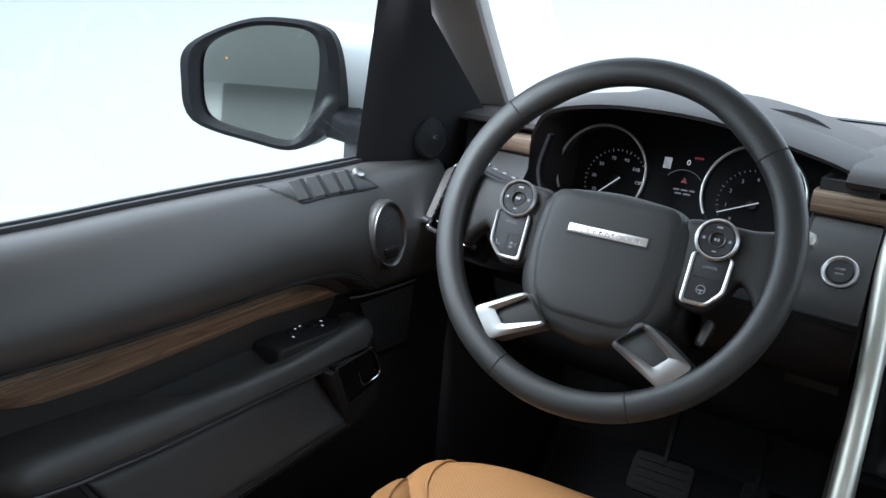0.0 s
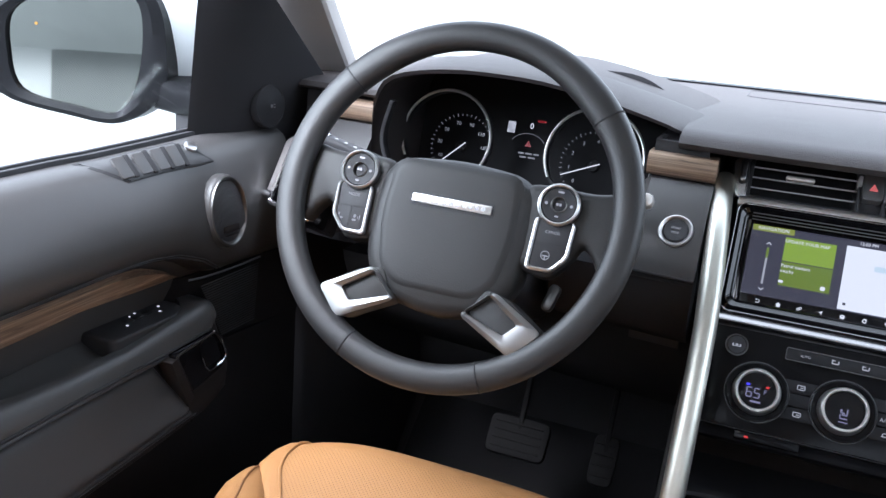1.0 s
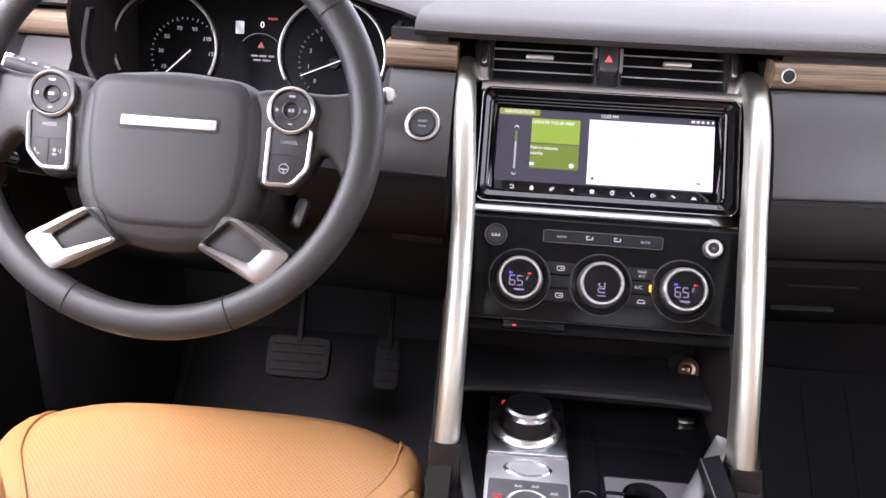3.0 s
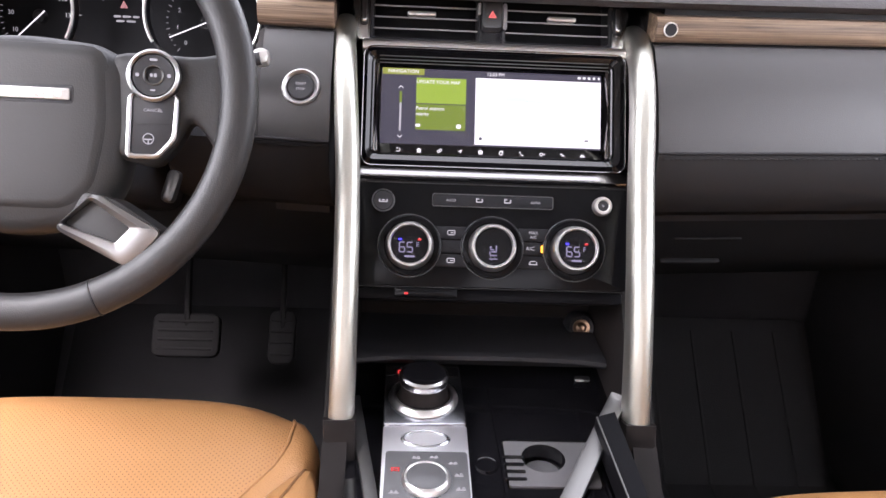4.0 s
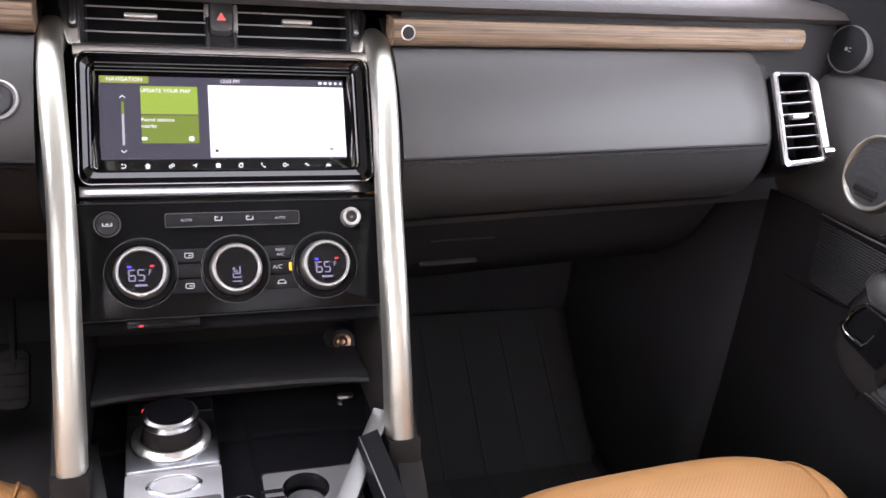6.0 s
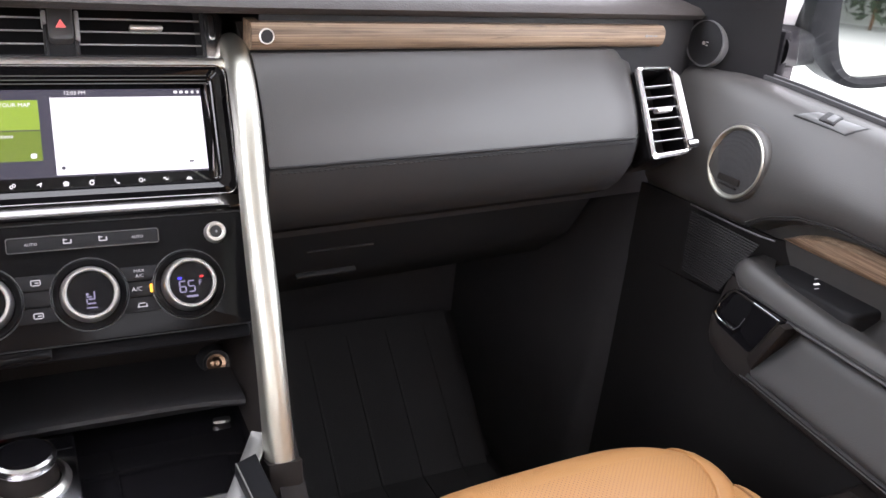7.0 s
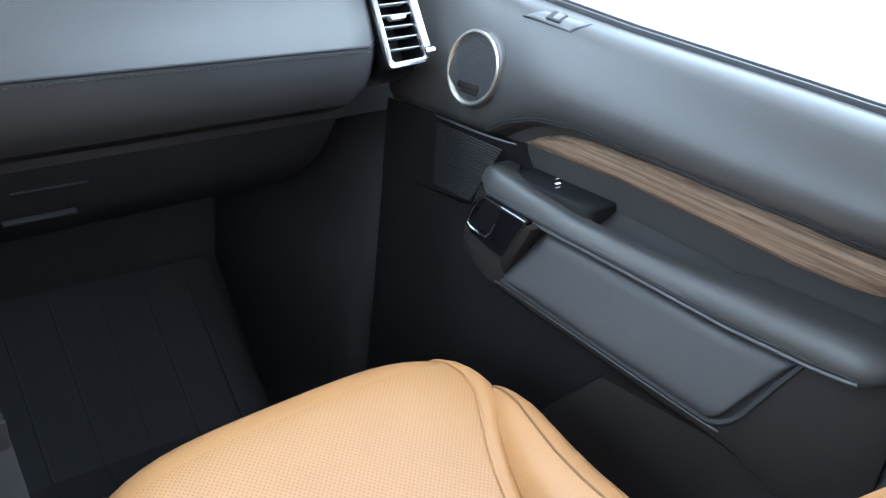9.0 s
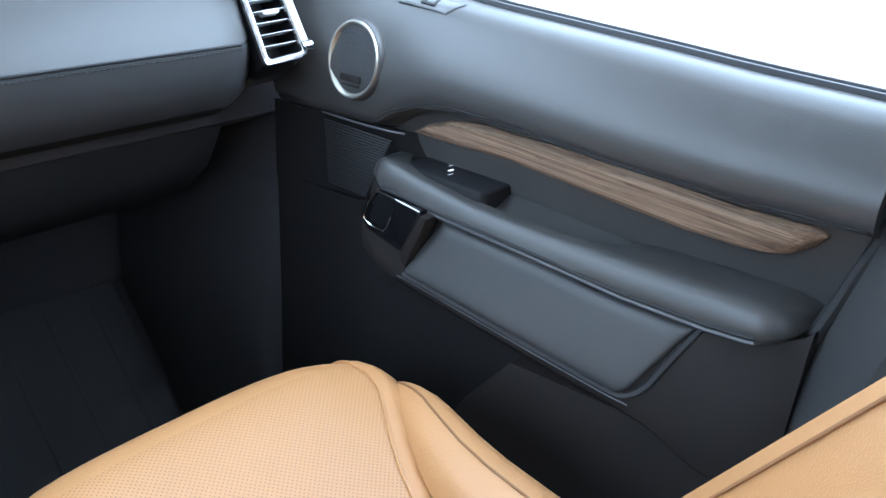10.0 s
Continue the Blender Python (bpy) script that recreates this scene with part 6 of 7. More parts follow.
for v, way in ((0.0220, 1), (-0.0310, -1)):
    for k in (-1, 1):
        prism(bm, [(-0.0955, v + 0.0012 * way), (-0.0955 + 0.0026 * k, v - 0.0010 * way), (-0.0955 + 0.0026 * k, v - 0.0019 * way), (-0.0955, v + 0.0003 * way)], 0.0006, 0.0010, SCR)
part("scroll_arrow", bm, ICON, image)
lettering("clock_text", "12:03 PM", 0.0036, SCR @ pose(0.0035, 0.0383, 0.0006), ICON, image)
bars("status_marks", [(0.092 + 0.0052 * k, 0.0383, 0.0036 - 0.0004 * k, 0.0026) for k in range(5)], 0.0005, SCR, ICON, image)
def glyph(kind, x, y):
    """Outlines of one touch-key symbol about its centre, in units of a millimetre."""
    def put(pts):
        return [(x + a * 0.001, y + b * 0.001) for a, b in pts]
    def arc(r0, r1, a0, a1, cx=0.0, cy=0.0, n=8):
        ang = [radians(a0 + (a1 - a0) * i / n) for i in range(n + 1)]
        return put([(cx + r1 * math.cos(t), cy + r1 * math.sin(t)) for t in ang] + [(cx + r0 * math.cos(t), cy + r0 * math.sin(t)) for t in ang[::-1]])
    def slab(w, h, cx=0.0, cy=0.0):
        return put([(cx - w / 2, cy - h / 2), (cx + w / 2, cy - h / 2), (cx + w / 2, cy + h / 2), (cx - w / 2, cy + h / 2)])
    return {
        "back": [arc(1.3, 2.0, -90, 90, 0.4), slab(2.4, 0.7, -0.8, -1.65), put([(-2.4, 1.65), (-0.6, 0.7), (-0.6, 2.6)])],
        "home": [put([(-2.8, 0.1), (0, 2.6), (2.8, 0.1)]), slab(3.8, 2.6, 0, -1.1)],
        "link": [arc(0.9, 1.6, 0, 350, -1.0, -0.6), arc(0.9, 1.6, 0, 350, 1.1, 0.7)],
        "steer": [put([(-2.6, 0.2), (2.2, 2.3), (0.6, -2.4), (0.0, -0.2)])],
        "receiver": [arc(1.6, 2.9, 20, 160, 0, -0.6), slab(4.2, 2.4, 0, -0.9)],
        "media": [arc(1.3, 2.3, 0, 350, 0, -0.2), slab(3.2, 0.8, 0.6, 2.0)],
        "phone": [put([(-2.2, 2.2), (-1.2, 2.4), (-0.8, 1.0), (-1.3, 0.6), (0.3, -1.3), (0.9, -0.8), (2.3, -1.5), (2.0, -2.4), (0.6, -2.4), (-2.2, 0.8)])],
        "camera": [arc(1.2, 2.0, 0, 350, -0.6), put([(1.6, 0), (2.9, 1.2), (2.9, -1.2)])],
        "tools": [slab(2.6, 1.2, -0.9, 0.9), slab(2.6, 1.2, 1.0, -0.6)],
        "terrain": [put([(-3.0, -1.6), (-0.8, 1.6), (0.2, 0.2), (1.0, 1.0), (3.0, -1.6)])],
    }[kind]


for k, kind in enumerate(("back", "home", "link", "steer", "receiver", "media", "phone", "camera", "tools", "terrain")):
    bm = bmesh.new()
    for pts in glyph(kind, -0.0965 + 0.0214 * k, -0.0447):
        prism(bm, pts, 0.0002, 0.0006, SCR)
    part("touch_key_symbol", bm, ICON, display)
# brow between screen and vents, chin below the screen
bm = bmesh.new()
loft(bm, [[SCR @ Vector((x, v, n)) for v, n in ((0.0570, -0.02), (0.0570, 0.0115), (0.0578, 0.0128), (0.0596, 0.0135), (0.0650, 0.0138), (0.0676, 0.0130), (0.0690, 0.0105), (0.0700, -0.02))] for x in np.linspace(-0.136, 0.140, 9)])
part("brow", bm, KNOBMETAL, display, "satin silver strip under the vents")
# Thin grey beads that draw the light streaks across the gloss bezel.
for v in (0.0438, 0.0472, 0.0505):
    bm = bmesh.new()
    sweep(bm, [SCR @ Vector((x, v, 0.0128 if v > 0.05 else 0.0112)) for x in np.linspace(-0.118, 0.120, 7)], circle(0.0006, 5))
    part("bezel_streak", bm, PLATEGREY, display)
bm = bmesh.new()
loft(bm, [[SCR @ Vector((x, v, n)) for v, n in ((-0.0648, -0.02), (-0.0648, 0.0140), (-0.0662, 0.0156), (-0.0762, 0.0195), (-0.0780, 0.0185), (-0.0785, -0.02))] for x in np.linspace(-0.134, 0.138, 9)])
part("chin_strip", bm, DARKCHROME, display, "dark satin chrome strip")
bm = bmesh.new()
loft(bm, [[SCR @ Vector((x, v, n)) for v, n in ((-0.0770, -0.02), (-0.0770, 0.0155), (-0.0785, 0.0140), (-0.0850, 0.0140), (-0.088, -0.02))] for x in np.linspace(-0.134, 0.138, 9)])
part("chin", bm, GLOSS, display)

# ---- central vents ----
VEN = STACK @ Matrix.Translation((0, 0.247, -0.0475))
for k in (-1, 1):
    vent = thing("air_vent", (k * 0.07, 1.1, 0.83), "black central air vent with silver tab", "air vent", "central vents")
    bm = bmesh.new()
    band(bm, rrect(0.117, 0.064, 0.004, 0.0695 * k, 0.002), rrect(0.109, 0.056, 0.003, 0.0690 * k, 0.002), -0.03, 0.003, VEN, 0.001)
    part("surround", bm, PLASTIC, vent)
    bm = bmesh.new()
    prism(bm, rrect(0.118, 0.060, 0.003, 0.0715 * k, 0.002), -0.06, -0.035, VEN)
    part("cavity", bm, UNDERDASH, vent)
    for i in range(4):
        bm = bmesh.new()
        box(bm, (0.109, 0.0016, 0.006), VEN @ pose(0.0690 * k, 0.0225 - 0.0122 * i, -0.003, 20), 0.0006, 1)
        part("slat", bm, SLAT, vent)
    bm = bmesh.new()
    box(bm, (0.030, 0.0048, 0.008), VEN @ pose(0.0735 * k, 0.0003, 0.003, 10), 0.0016)
    part("tab", bm, ALU, vent, "silver sliding tab")
    bm = bmesh.new()
    prism(bm, soften([(0.1254 * k, 0.0195), (0.1370 * k, 0.0205), (0.1465 * k, 0.0120), (0.1390 * k, -0.0300), (0.1256 * k, -0.0300)], 0.005), -0.03, 0.004, VEN, 0.003)
    part("end_cheek", bm, SATIN, vent)
    bm = bmesh.new()
    box(bm, (0.0098, 0.0310, 0.010), VEN @ pose(0.1330 * k, 0.0006, 0.0010), 0.0040, 3)
    part("wheel_slot", bm, PLASTIC, vent)
    bm = bmesh.new()
    box(bm, (0.0060, 0.0250, 0.012), VEN @ pose(0.1330 * k, 0.0006, 0.0035), 0.0029, 3)
    part("thumb_wheel", bm, SATIN, vent)
hazard = thing("hazard_switch", (0, 1.1, 0.85), "dark hazard switch with a red triangle", "switch")
bm = bmesh.new()
box(bm, (0.0215, 0.034, 0.02), VEN @ pose(0, 0.0028, 0), 0.003)
part("key", bm, PLATEGREY, hazard)
bm = bmesh.new()
prism(bm, soften([(-0.0046, -0.0035), (0.0046, -0.0035), (0, 0.0046)], 0.0006, 2), 0.0098, 0.0106, VEN)
part("triangle", bm, PALERED, hazard)
bm = bmesh.new()
prism(bm, rrect(0.026, 0.07, 0.002, 0, 0.0), -0.05, -0.004, VEN)
part("bridge", bm, PLASTIC, hazard)
for k in (-1, 1):
    bm = bmesh.new()
    box(bm, (0.0042, 0.027 if k > 0 else 0.012, 0.016), VEN @ pose(0.0135 * k, 0.0005 if k > 0 else 0.0075, 0.0), 0.0012)
    part("side_cheek", bm, SLAT, hazard, "grey satin cheek")

# ---- silver pillars ----
for k in (-1, 1):
    pil = thing("grab_pillar", (0.142 * k, 0.855, 0.52), "satin silver grab pillar beside the centre stack", "pillar", "silver pillars")
    path = curve([(0.1395 * k, 0.853, 0.527), (0.1385 * k, 0.878, 0.597), (0.1385 * k, 0.912, 0.667), (0.140 * k, 0.955, 0.733), (0.1455 * k, 1.008, 0.797), (0.149 * k, 1.045, 0.829), (0.152 * k, 1.075, 0.843), (0.152 * k, 1.11, 0.845)], 5)
    bm = bmesh.new()
    sweep(bm, path, soften([(0.0114, -0.016), (0.0114, 0.009), (0.0055, 0.016), (-0.0055, 0.016), (-0.0114, 0.009), (-0.0114, -0.016)], 0.006, 3))
    part("bar", bm, PILLARMETAL, pil)
    bm = bmesh.new()
    sweep(bm, [(0.1405 * k, 0.859, 0.535), (0.140 * k, 0.845, 0.50), (0.139 * k, 0.83, 0.44)], soften([(0.0150, -0.024), (0.0150, 0.021), (-0.0150, 0.021), (-0.0150, -0.024)], 0.004, 2))
    part("foot", bm, BROWNISH, pil, "dark grey plastic foot")

# ---- storage recess and console ----
console = thing("centre_console", (0, 0.8, 0.05), "piano-black centre console with storage tray", "centre console")
bm = bmesh.new()
loft(bm, [[Vector((x, y, z)) for y, z in ((0.60, 0.08), (0.60, 0.50), (0.74, 0.508), (0.965, 0.508), (1.10, 0.505), (1.3, 0.42), (1.3, 0.08))] for x in (-0.132, -0.016)])
loft(bm, [[Vector((x, y, z)) for y, z in ((0.60, 0.08), (0.60, 0.487), (0.868, 0.487), (0.868, 0.508), (0.965, 0.508), (1.10, 0.505), (1.3, 0.42), (1.3, 0.08))] for x in (-0.016, 0.132)])
part("body", bm, GLOSS, console)
# deck round the cup well, then the grey liner with its round hole
bm = bmesh.new()
band(bm, rrect(0.148, 0.268, 0.001, 0.058, 0.734, 8), rrect(0.084, 0.064, 0.003, 0.056, 0.825, 8), 0.4868, 0.508)
part("deck", bm, GLOSS, console)
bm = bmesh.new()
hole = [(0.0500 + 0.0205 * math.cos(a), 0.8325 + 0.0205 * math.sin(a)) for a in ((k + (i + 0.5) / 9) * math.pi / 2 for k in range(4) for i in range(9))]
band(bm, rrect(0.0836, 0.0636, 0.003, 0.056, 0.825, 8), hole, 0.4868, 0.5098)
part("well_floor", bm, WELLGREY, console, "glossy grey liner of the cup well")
bm = bmesh.new()
lathe(bm, [(0.0204, 0.0), (0.0196, -0.018), (0.0150, -0.0195)], pose(0.0500, 0.8325, 0.5095), 36)
part("well_wall", bm, GLOSS, console)
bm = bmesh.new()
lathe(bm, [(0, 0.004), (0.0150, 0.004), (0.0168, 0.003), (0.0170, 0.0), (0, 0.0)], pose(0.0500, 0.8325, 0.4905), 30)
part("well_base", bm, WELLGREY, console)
# bead dividing the deck
bm = bmesh.new()
sweep(bm, [(0.0075, 0.95, 0.5082), (0.0092, 0.88, 0.5082), (0.0115, 0.80, 0.5084), (0.0125, 0.70, 0.5084)], soften([(0.0016, -0.001), (0.001, 0.0014), (-0.001, 0.0014), (-0.0016, -0.001)], 0.0004, 2))
part("divider_bead", bm, GLOSS, console)
for k in (-1, 1):
    bm = bmesh.new()
    loft(bm, [[Vector((k * x, y, z)) for y, z in ((0.55, 0.06), (0.55, 0.50), (0.80, 0.50), (0.88, 0.56), (0.955, 0.64), (1.12, 0.64), (1.34, 0.42), (1.34, 0.06))] for x in (0.1325, 0.155)])
    part("side_wall", bm, BROWNISH, console)
bm = bmesh.new()
loft(bm, [[Vector((x, y, z)) for y, z in ((0.964 - o, 0.5295), (0.9595 - o, 0.532), (0.957 - o, 0.536), (0.9585 - o, 0.5395), (0.963 - o, 0.5412), (0.972, 0.5395), (0.99, 0.5375), (1.09, 0.532), (1.09, 0.52), (0.97, 0.522))] for x, o in ((x, 0.008 * (x / 0.131) ** 4) for x in np.linspace(-0.131, 0.131, 21))])
part("tray", bm, PLASTIC, console, "dark storage tray with a rounded lip")
bm = bmesh.new()
loft(bm, [[Vector((x, y, z)) for y, z in ((1.06, 0.52), (1.045, 0.60), (1.04, 0.65), (1.08, 0.65), (1.09, 0.52))] for x in (-0.131, 0.131)])
part("tray_back", bm, BROWNISH, console)
socket = thing("power_socket", (0.111, 1.03, 0.555), "round power socket with a worn brass centre", "socket")
m = frame_of((0.1175, 1.034, 0.5355), (1, 0, 0), (0, 0.45, 1))
bm = bmesh.new()
lathe(bm, [(0.010, -0.01), (0.010, 0.012), (0.0135, 0.014), (0.016, 0.008), (0.0175, -0.01)], m, 32, closed=True)
part("collar", bm, PLASTIC, socket)
bm = bmesh.new()
lathe(bm, [(0, 0.013), (0.003, 0.0135), (0.006, 0.0115), (0.0096, 0.012), (0.0098, -0.008), (0, -0.008)], m, 24)
part("core", bm, BRASS, socket)
bm = bmesh.new()
box(bm, (0.018, 0.008, 0.004), pose(0.110, 0.962, 0.512, 30), 0.002)
part("tray_catch", bm, CHROME, console)

# selector plate
sel = thing("gear_selector", (-0.06, 0.87, 0.509), "rotary gear selector rising from a brushed metal plate", "gear selector")
Z0 = 0.509
bm = bmesh.new()
prism(bm, soften([(-0.101, 0.970), (-0.0225, 0.971), (-0.0205, 0.8675), (-0.100, 0.8655)], 0.002, 2), Z0 - 0.01, Z0 + 0.012, Matrix(), 0.001)
part("plate", bm, BRUSH, sel, "brushed metal plate")
bm = bmesh.new()
prism(bm, rrect(0.074, 0.016, 0.001, -0.0615, 0.956), Z0 + 0.012, Z0 + 0.0126)
lit = part("gear_display", bm, GLOSS, sel)
bars("lit_gear", [(-0.087, 0.954, 0.0012, 0.006), (-0.0850, 0.9565, 0.0040, 0.0012), (-0.0836, 0.954, 0.0012, 0.004), (-0.080, 0.957, 0.004, 0.002)], Z0 + 0.0126, Matrix(), RED, lit)
m = pose(-0.0615, 0.908, Z0 + 0.012)
bm = bmesh.new()
lathe(bm, [(0.0275, 0.0), (0.033, 0.0), (0.0348, 0.0015), (0.034, 0.0035), (0.0300, 0.0065), (0.0272, 0.006), (0.0268, 0.0)], m, 48)
part("base_ring", bm, KNOBMETAL, sel)
bm = bmesh.new()
lathe(bm, [(0.0268, 0.001), (0.0244, 0.007), (0.0228, 0.022)], m, 48)
part("knurled_skirt", bm, BROWNISH, sel)
bm = bmesh.new()
lathe(bm, [(0.0225, 0.0205), (0.0240, 0.0215), (0.0248, 0.0245), (0.0240, 0.0285), (0.0212, 0.0302)], m, 48)
part("knob_ring", bm, SATIN, sel)
bm = bmesh.new()
lathe(bm, [(0.0212, 0.0302), (0.020, 0.0298), (0.0, 0.0288)], m, 40)
part("knob_top", bm, GLOSS, sel)
terrain = thing("terrain_dial", (-0.06, 0.80, 0.509), "brushed metal plate with a small rotary terrain dial", "rotary dial")
bm = bmesh.new()
prism(bm, soften([(-0.100, 0.8650), (-0.0203, 0.8670), (-0.0215, 0.70), (-0.1005, 0.70)], 0.002, 2), Z0 - 0.01, Z0 + 0.010, Matrix(), 0.001)
plate = part("plate", bm, SKYPLATE, terrain, "brushed metal plate with sky reflection in its pale colour")
bm = bmesh.new()
lathe(bm, [(0.0195, 0.0), (0.020, 0.0012), (0.0215, 0.0014), (0.0235, 0.0)], Matrix.Translation((-0.060, 0.846, Z0 + 0.010)) @ Matrix.Diagonal((1, 0.55, 1, 1)), 36, closed=True)
part("oval_key", bm, BRUSH, plate)
bm = bmesh.new()
prism(bm, soften([(-0.0965, 0.826), (-0.0225, 0.826), (-0.0225, 0.7635), (-0.0975, 0.7615)], 0.003, 2), Z0 + 0.010, Z0 + 0.0115, Matrix(), 0.0005)
face = part("dial_face", bm, PLATEGREY, terrain)
m = pose(-0.0605, 0.7855, Z0 + 0.0115)
bm = bmesh.new()
lathe(bm, [(0.0215, 0.0), (0.0215, 0.003), (0.0205, 0.0055), (0.0185, 0.0068), (0.0172, 0.006)], m, 44)
part("dial_ring", bm, KNOBMETAL, terrain)
bm = bmesh.new()
lathe(bm, [(0.0172, 0.006), (0.016, 0.0068), (0, 0.0072)], m, 36)
part("dial_top", bm, PLATEGREY, terrain)
bars("red_mode", [(-0.0875, 0.8022, 0.0078, 0.0013), (-0.0905, 0.7995, 0.0014, 0.004), (-0.0845, 0.7995, 0.0014, 0.004), (-0.0875, 0.7990, 0.003, 0.0014)], Z0 + 0.0114, Matrix(), RED, face)
for spot in [(-0.069, 0.817, 0.008, 0.004), (-0.053, 0.818, 0.008, 0.004), (-0.036, 0.810, 0.008, 0.004), (-0.0315, 0.794, 0.008, 0.005), (-0.0305, 0.776, 0.009, 0.005), (-0.0885, 0.771, 0.009, 0.004)]:
    u, v, w, h = spot
    bars("mode_mark", [(u, v - 0.3 * h, w, 0.0011), (u - 0.2 * w, v + 0.1 * h, 0.0022, 0.0018), (u + 0.25 * w, v + 0.2 * h, 0.0026, 0.0012)], Z0 + 0.0114, Matrix(), DIM, face)
# cup wells
bm = bmesh.new()
band(bm, rrect(0.094, 0.150, 0.006, 0.0565, 0.785), rrect(0.089, 0.144, 0.005, 0.0565, 0.785), 0.505, 0.5112)
part("well_frame", bm, GLOSS, console)
bm = bmesh.new()
lathe(bm, [(0.0092, 0.0), (0.0096, 0.0016), (0.0104, 0.0019), (0.0112, 0.0)], pose(-0.004, 0.822, 0.5082), 36, closed=True)
part("blank_ring", bm, GLOSS, console)
bm = bmesh.new()
lathe(bm, [(0, 0.0008), (0.0088, 0.0008), (0.0092, -0.003), (0, -0.003)], pose(-0.004, 0.822, 0.5082), 30)
part("blank_cap", bm, GLOSS, console)
for k in range(4):
    bm = bmesh.new()
    box(bm, (0.020, 0.003, 0.003), pose(0.021, 0.802 + 0.010 * k, 0.5108), 0.001, 1)
    part("ridge", bm, GLOSS, console)
# bright trims rising to the pillars
for pts, w in ((((0.129, 0.885, 0.545), (0.122, 0.874, 0.540), (0.090, 0.818, 0.526), (0.058, 0.759, 0.514), (0.030, 0.708, 0.511)), 0.0088), (((-0.131, 0.915, 0.516), (-0.122, 0.86, 0.514), (-0.107, 0.765, 0.513), (-0.1045, 0.72, 0.513)), 0.006)):
    bm = bmesh.new()
    sweep(bm, curve(pts, 4), soften([(w, -0.006), (w, 0.002), (-w, 0.002), (-w, -0.006)], 0.0015, 2))
    part("bright_trim", bm, TRIMSATIN, console, "satin silver trim strip")
# raised black cheek beside the cup wells, with its pale edge
bm = bmesh.new()
loft(bm, [[Vector((x0, y, z)), Vector((x0 + 0.0008, y + 0.0006, z + 0.0008)), Vector((x1, y + 0.006, z + 0.003)), Vector((x1, y + 0.006, z - 0.03)), Vector((x0, y, z - 0.022))] for x0, x1, y, z in ((0.098, 0.117, 0.848, 0.545), (0.104, 0.122, 0.795, 0.5365), (0.110, 0.127, 0.741, 0.528), (0.114, 0.131, 0.70, 0.5215))])
wing = part("cheek", bm, TRIMBLACK, console)
bm = bmesh.new()
sweep(bm, [(0.0985, 0.847, 0.5468), (0.1045, 0.795, 0.5383), (0.1105, 0.741, 0.5298), (0.1145, 0.70, 0.5233)], circle(0.0008, 6))
part("cheek_edge", bm, TRIMSATIN, wing)

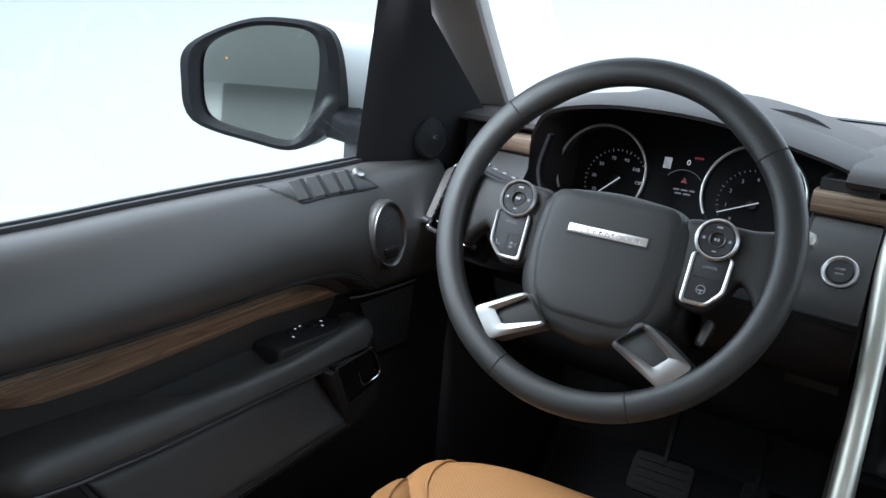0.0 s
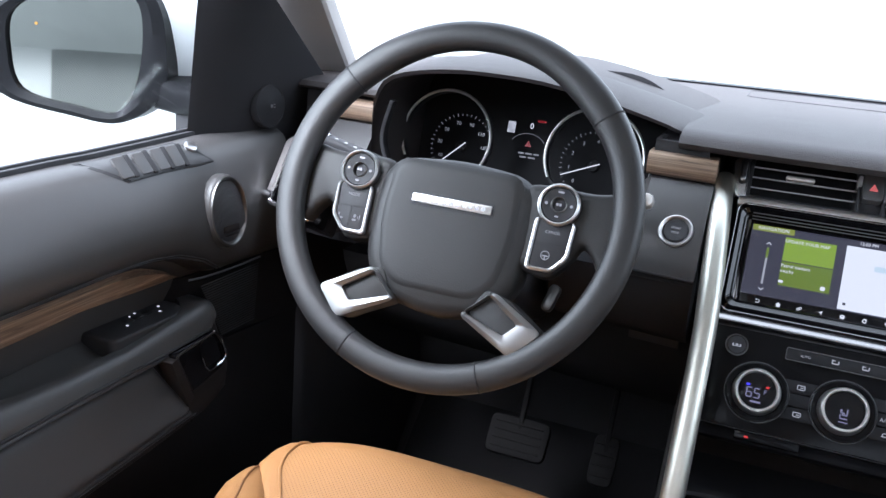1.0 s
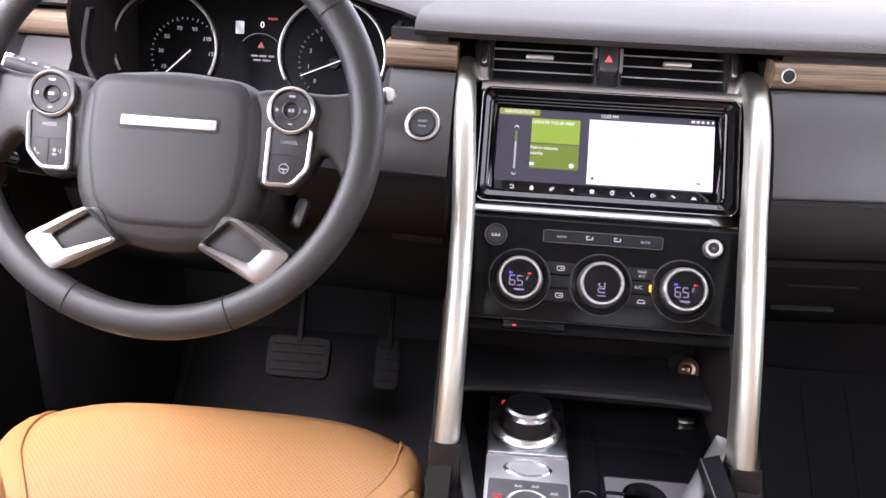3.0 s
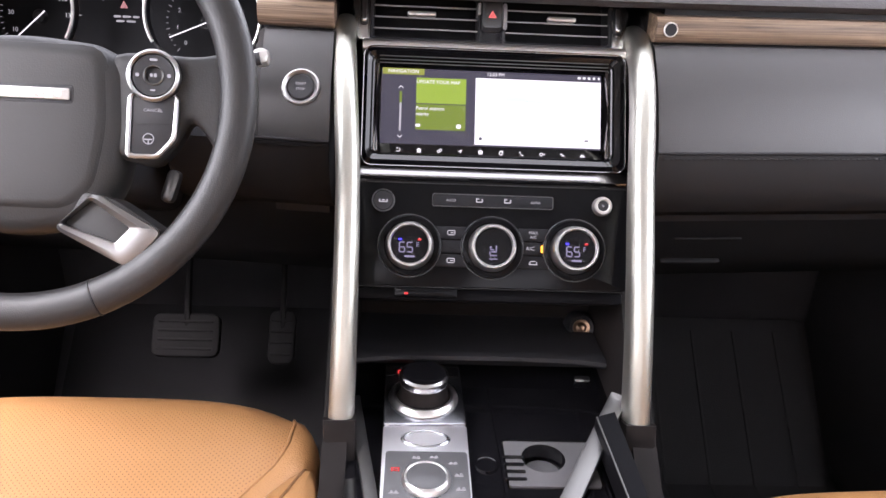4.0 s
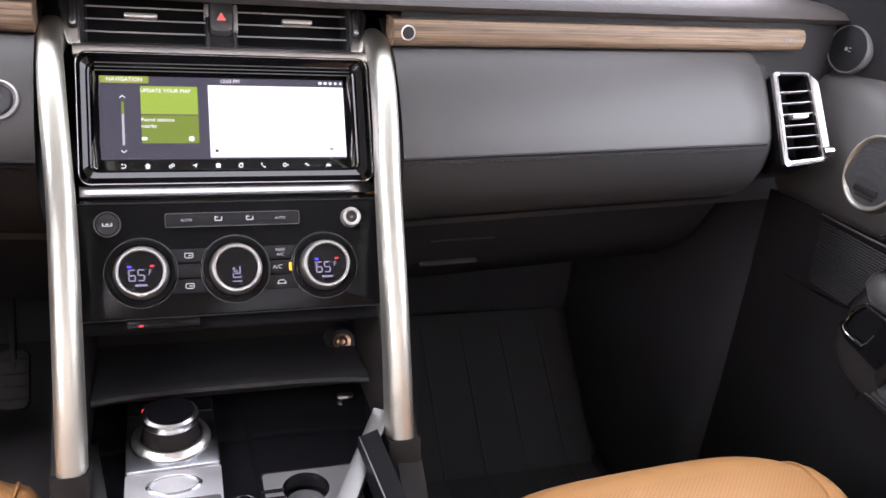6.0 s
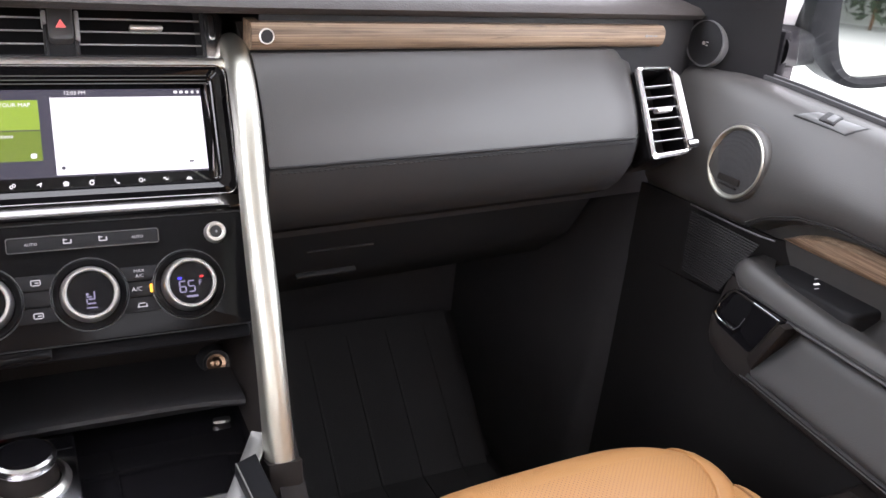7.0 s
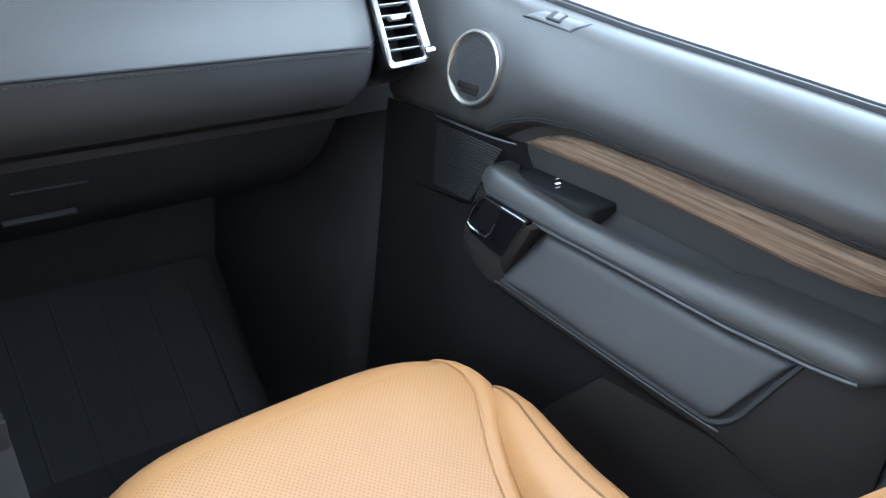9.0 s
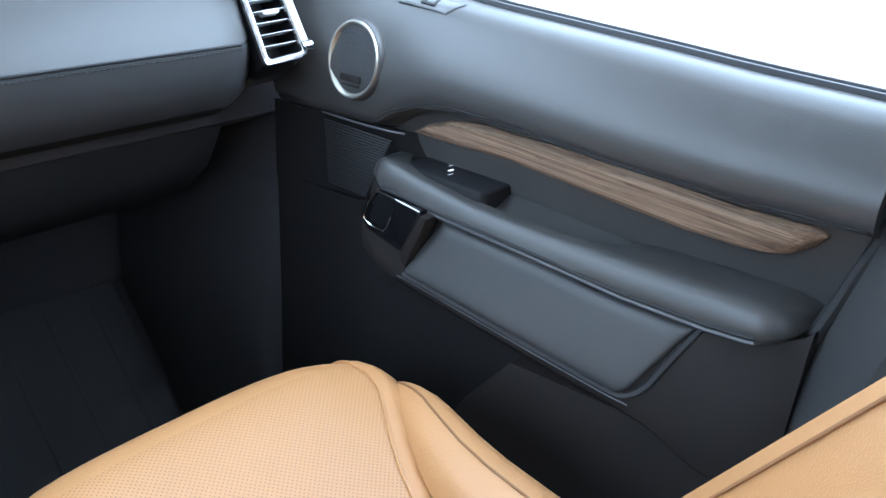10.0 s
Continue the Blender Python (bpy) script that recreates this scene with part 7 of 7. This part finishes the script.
# ---- seats ----
def seat(cx, zt, yf, lean, sit, skew=0.0):
    """zt: height of the cushion's front crest, yf: its foremost point."""
    st = thing("car_seat", (cx, yf - 0.30, 0.05), "tan perforated leather car seat", "car seat", "front seats")
    def place(x, y, z):
        return Vector((cx + x, yf + y + skew * x, zt + z))
    # centre cushion: rows from the underside of the nose, over the crest, to the back
    line = [(-0.045, -0.17), (-0.012, -0.11), (0.0, -0.06), (-0.006, -0.026), (-0.022, -0.008), (-0.05, 0.0), (-0.09, -0.001), (-0.15, -0.010), (-0.24, -0.028), (-0.36, -0.05), (-0.50, -0.06)]
    line = [(p.x, p.y) for p in curve([(a, b, 0) for a, b in line], 3)]
    def seam_at(y):
        return along([(-0.5, 0.072), (-0.36, 0.080), (-0.30, 0.088), (-0.24, 0.104), (-0.19, 0.126), (-0.142, 0.156), (-0.11, 0.176), (-0.08, 0.186), (-0.04, 0.188), (0.0, 0.182)], y)

    def edge_y(y):
        """How far the nose still rounds off: 1 at the front, 0 further back."""
        return 1 - min(1.0, max(0.0, -y / 0.22))
    bm = bmesh.new()
    rows = []
    for y, z in line:
        back, w = 1 - edge_y(y), seam_at(y)
        row = []
        for i in range(21):
            f = -1 + i / 10
            row.append(place(f * w, y - 0.018 * abs(f) ** 4 * (1 - back), z - 0.010 * abs(f) ** 5 * (1.2 - back) + 0.004 * (1 - f * f) - 0.014 * back * (1 - f * f)))
        rows.append(row)
    sheet(bm, rows[15:], 0.05, (0, -0.3, -1))
    part("cushion", bm, TANPERF, st, "perforated tan centre panel")
    bm = bmesh.new()
    sheet(bm, rows[:16], 0.05, (0, -0.6, -0.4))
    part("cushion_nose", bm, TAN, st, "smooth tan front roll")
    for k in (-1, 1):
        # plain border beside the centre, then the outer bolster
        bm = bmesh.new()
        rows = []
        for y, z in line:
            back, w = 1 - edge_y(y), seam_at(y)
            rows.append([place(k * (w + dx), y - 0.018 * (1 - back) - 0.036 * (dx / 0.030) ** 1.8 * (1 - back), z - 0.010 * (1.2 - back) + dz)
                         for dx, dz in ((0.0, 0.0005), (0.003, 0.0014), (0.012, 0.0012), (0.020, 0.0 - 0.003 * (1 - back)), (0.026, -0.006 - 0.004 * (1 - back)), (0.030, -0.025))])
        sheet(bm, rows, 0.03, (0, -0.3, -1))
        part("border", bm, TAN, st)
        bm = bmesh.new()
        sweep(bm, [place(k * (seam_at(y) + 0.0015), y - 0.018 * edge_y(y), z - 0.010 * (0.2 + edge_y(y)) + 0.0016) for y, z in line[5:]], circle(0.0017, 6))
        part("seam", bm, TAN, st)
        bm = bmesh.new()
        rows, crest = [], []
        spine = [(-0.100, -0.10, 0.212), (-0.102, -0.055, 0.216), (-0.110, -0.022, 0.218), (-0.13, -0.010, 0.222), (-0.165, -0.003, 0.224), (-0.21, -0.001, 0.214), (-0.28, 0.002, 0.197), (-0.40, 0.006, 0.185), (-0.52, 0.010, 0.185)]
        spine = [(p.x, p.y, p.z) for p in curve(spine, 2)]
        for y, z, outer in spine:
            inner = seam_at(y) + 0.021
            w = outer - inner
            prof = [(0.0, -0.10), (0.0, -0.026), (0.08 * w, -0.010), (0.25 * w, -0.002), (0.5 * w, 0.002), (0.7 * w, 0.001), (0.86 * w, -0.007), (0.96 * w, -0.021), (w, -0.04), (w * 1.02, -0.09), (w * 0.9, -0.15), (0.0, -0.15)]
            rows.append([place(k * (inner + a), y, z + b) for a, b in prof])
            crest.append(place(k * (inner + 0.5 * w), y, z + 0.0022))
        loft(bm, rows)
        part("bolster", bm, TAN, st, "smooth tan side bolster")
        bm = bmesh.new()
        sweep(bm, crest[2:], circle(0.0014, 6))
        part("seam", bm, STITCH, st)
    # base
    bm = bmesh.new()
    box(bm, (0.40, 0.42, zt - 0.20), pose(cx, yf - 0.29, 0.05 + (zt - 0.20) / 2), 0.02)
    part("base", bm, PLASTIC, st)
    # backrest
    bm = bmesh.new()
    rows = []
    for t in np.linspace(0, 1, 12):
        z = 0.02 + 0.58 * t
        y = -sit - lean * t
        row = []
        for x, d in ((-0.255, -0.07), (-0.262, -0.01), (-0.252, 0.05), (-0.225, 0.078), (-0.195, 0.07), (-0.165, 0.03), (-0.08, 0.015), (0.08, 0.015), (0.165, 0.03), (0.195, 0.07), (0.225, 0.078), (0.252, 0.05), (0.262, -0.01), (0.255, -0.07)):
            nar = 0.94 - 0.12 * t ** 3
            row.append(place(x * nar, y + d * (1 - 0.4 * t), z))
        rows.append(row)
    loft(bm, rows)
    part("backrest", bm, TAN, st, "tan leather backrest")
    for k in (-1, 1):
        bm = bmesh.new()
        sweep(bm, [place(k * 0.1945 * (0.94 - 0.12 * t ** 3), -sit - lean * t + 0.0705 * (1 - 0.4 * t), 0.02 + 0.58 * t) for t in np.linspace(0, 1, 12)], circle(0.0018, 6))
        part("seam", bm, STITCH, st)
    return st


seat(-0.376, 0.514, 0.938, 0.56, 0.535)
seat(0.402, 0.469, 0.869, 0.36, 0.505, 0.055)

# ---- footwells ----
mat_thing = thing("floor_mat", (0.43, 1.15, 0.03), "ribbed black rubber floor mat in the passenger footwell", "floor mat", "floor mats")
def mat_z(y):
    return 0.034 if y < 1.36 else 0.034 + (y - 1.36) * 0.84
bm = bmesh.new()
sheet(bm, [[Vector((x, y, mat_z(y))) for y in (0.85, 1.1, 1.36, 1.5, 1.6)] for x in (0.19, 0.68)], 0.006, (0, 0, -1))
part("sheet", bm, RUBBER, mat_thing)
for k in range(6):
    bm = bmesh.new()
    sweep(bm, [(0.23 + 0.08 * k, y, mat_z(y) + 0.001) for y in (0.9, 1.1, 1.36, 1.5, 1.58)], soften([(0.003, -0.002), (0.002, 0.0009), (-0.002, 0.0009), (-0.003, -0.002)], 0.0006, 2))
    part("rib", bm, RUBBER, mat_thing)
mat_two = thing("floor_mat", (-0.43, 1.15, 0.03), "ribbed black rubber floor mat in the driver footwell", "floor mat", "floor mats")
bm = bmesh.new()
sheet(bm, [[Vector((x, y, mat_z(y))) for y in (0.85, 1.1, 1.36, 1.5, 1.6)] for x in (-0.68, -0.19)], 0.006, (0, 0, -1))
part("sheet", bm, SHADEMAT, mat_two)

pedals = (("brake_pedal", -0.405, 1.30, 0.352, 0.10, 0.065, "wide black brake pedal with ribbed rubber pad"), ("accelerator_pedal", -0.266, 1.32, 0.340, 0.040, 0.082, "narrow black accelerator pedal"))
for nm, x, y, z, w, h, lab in pedals:
    p = thing(nm, (x, y + 0.1, 0.10), lab, "pedal", "pedals")
    m = pose(x, y, z, 52, 0, 0)
    bm = bmesh.new()
    prism(bm, rrect(w, h, 0.012), -0.012, 0.0, m, 0.004)
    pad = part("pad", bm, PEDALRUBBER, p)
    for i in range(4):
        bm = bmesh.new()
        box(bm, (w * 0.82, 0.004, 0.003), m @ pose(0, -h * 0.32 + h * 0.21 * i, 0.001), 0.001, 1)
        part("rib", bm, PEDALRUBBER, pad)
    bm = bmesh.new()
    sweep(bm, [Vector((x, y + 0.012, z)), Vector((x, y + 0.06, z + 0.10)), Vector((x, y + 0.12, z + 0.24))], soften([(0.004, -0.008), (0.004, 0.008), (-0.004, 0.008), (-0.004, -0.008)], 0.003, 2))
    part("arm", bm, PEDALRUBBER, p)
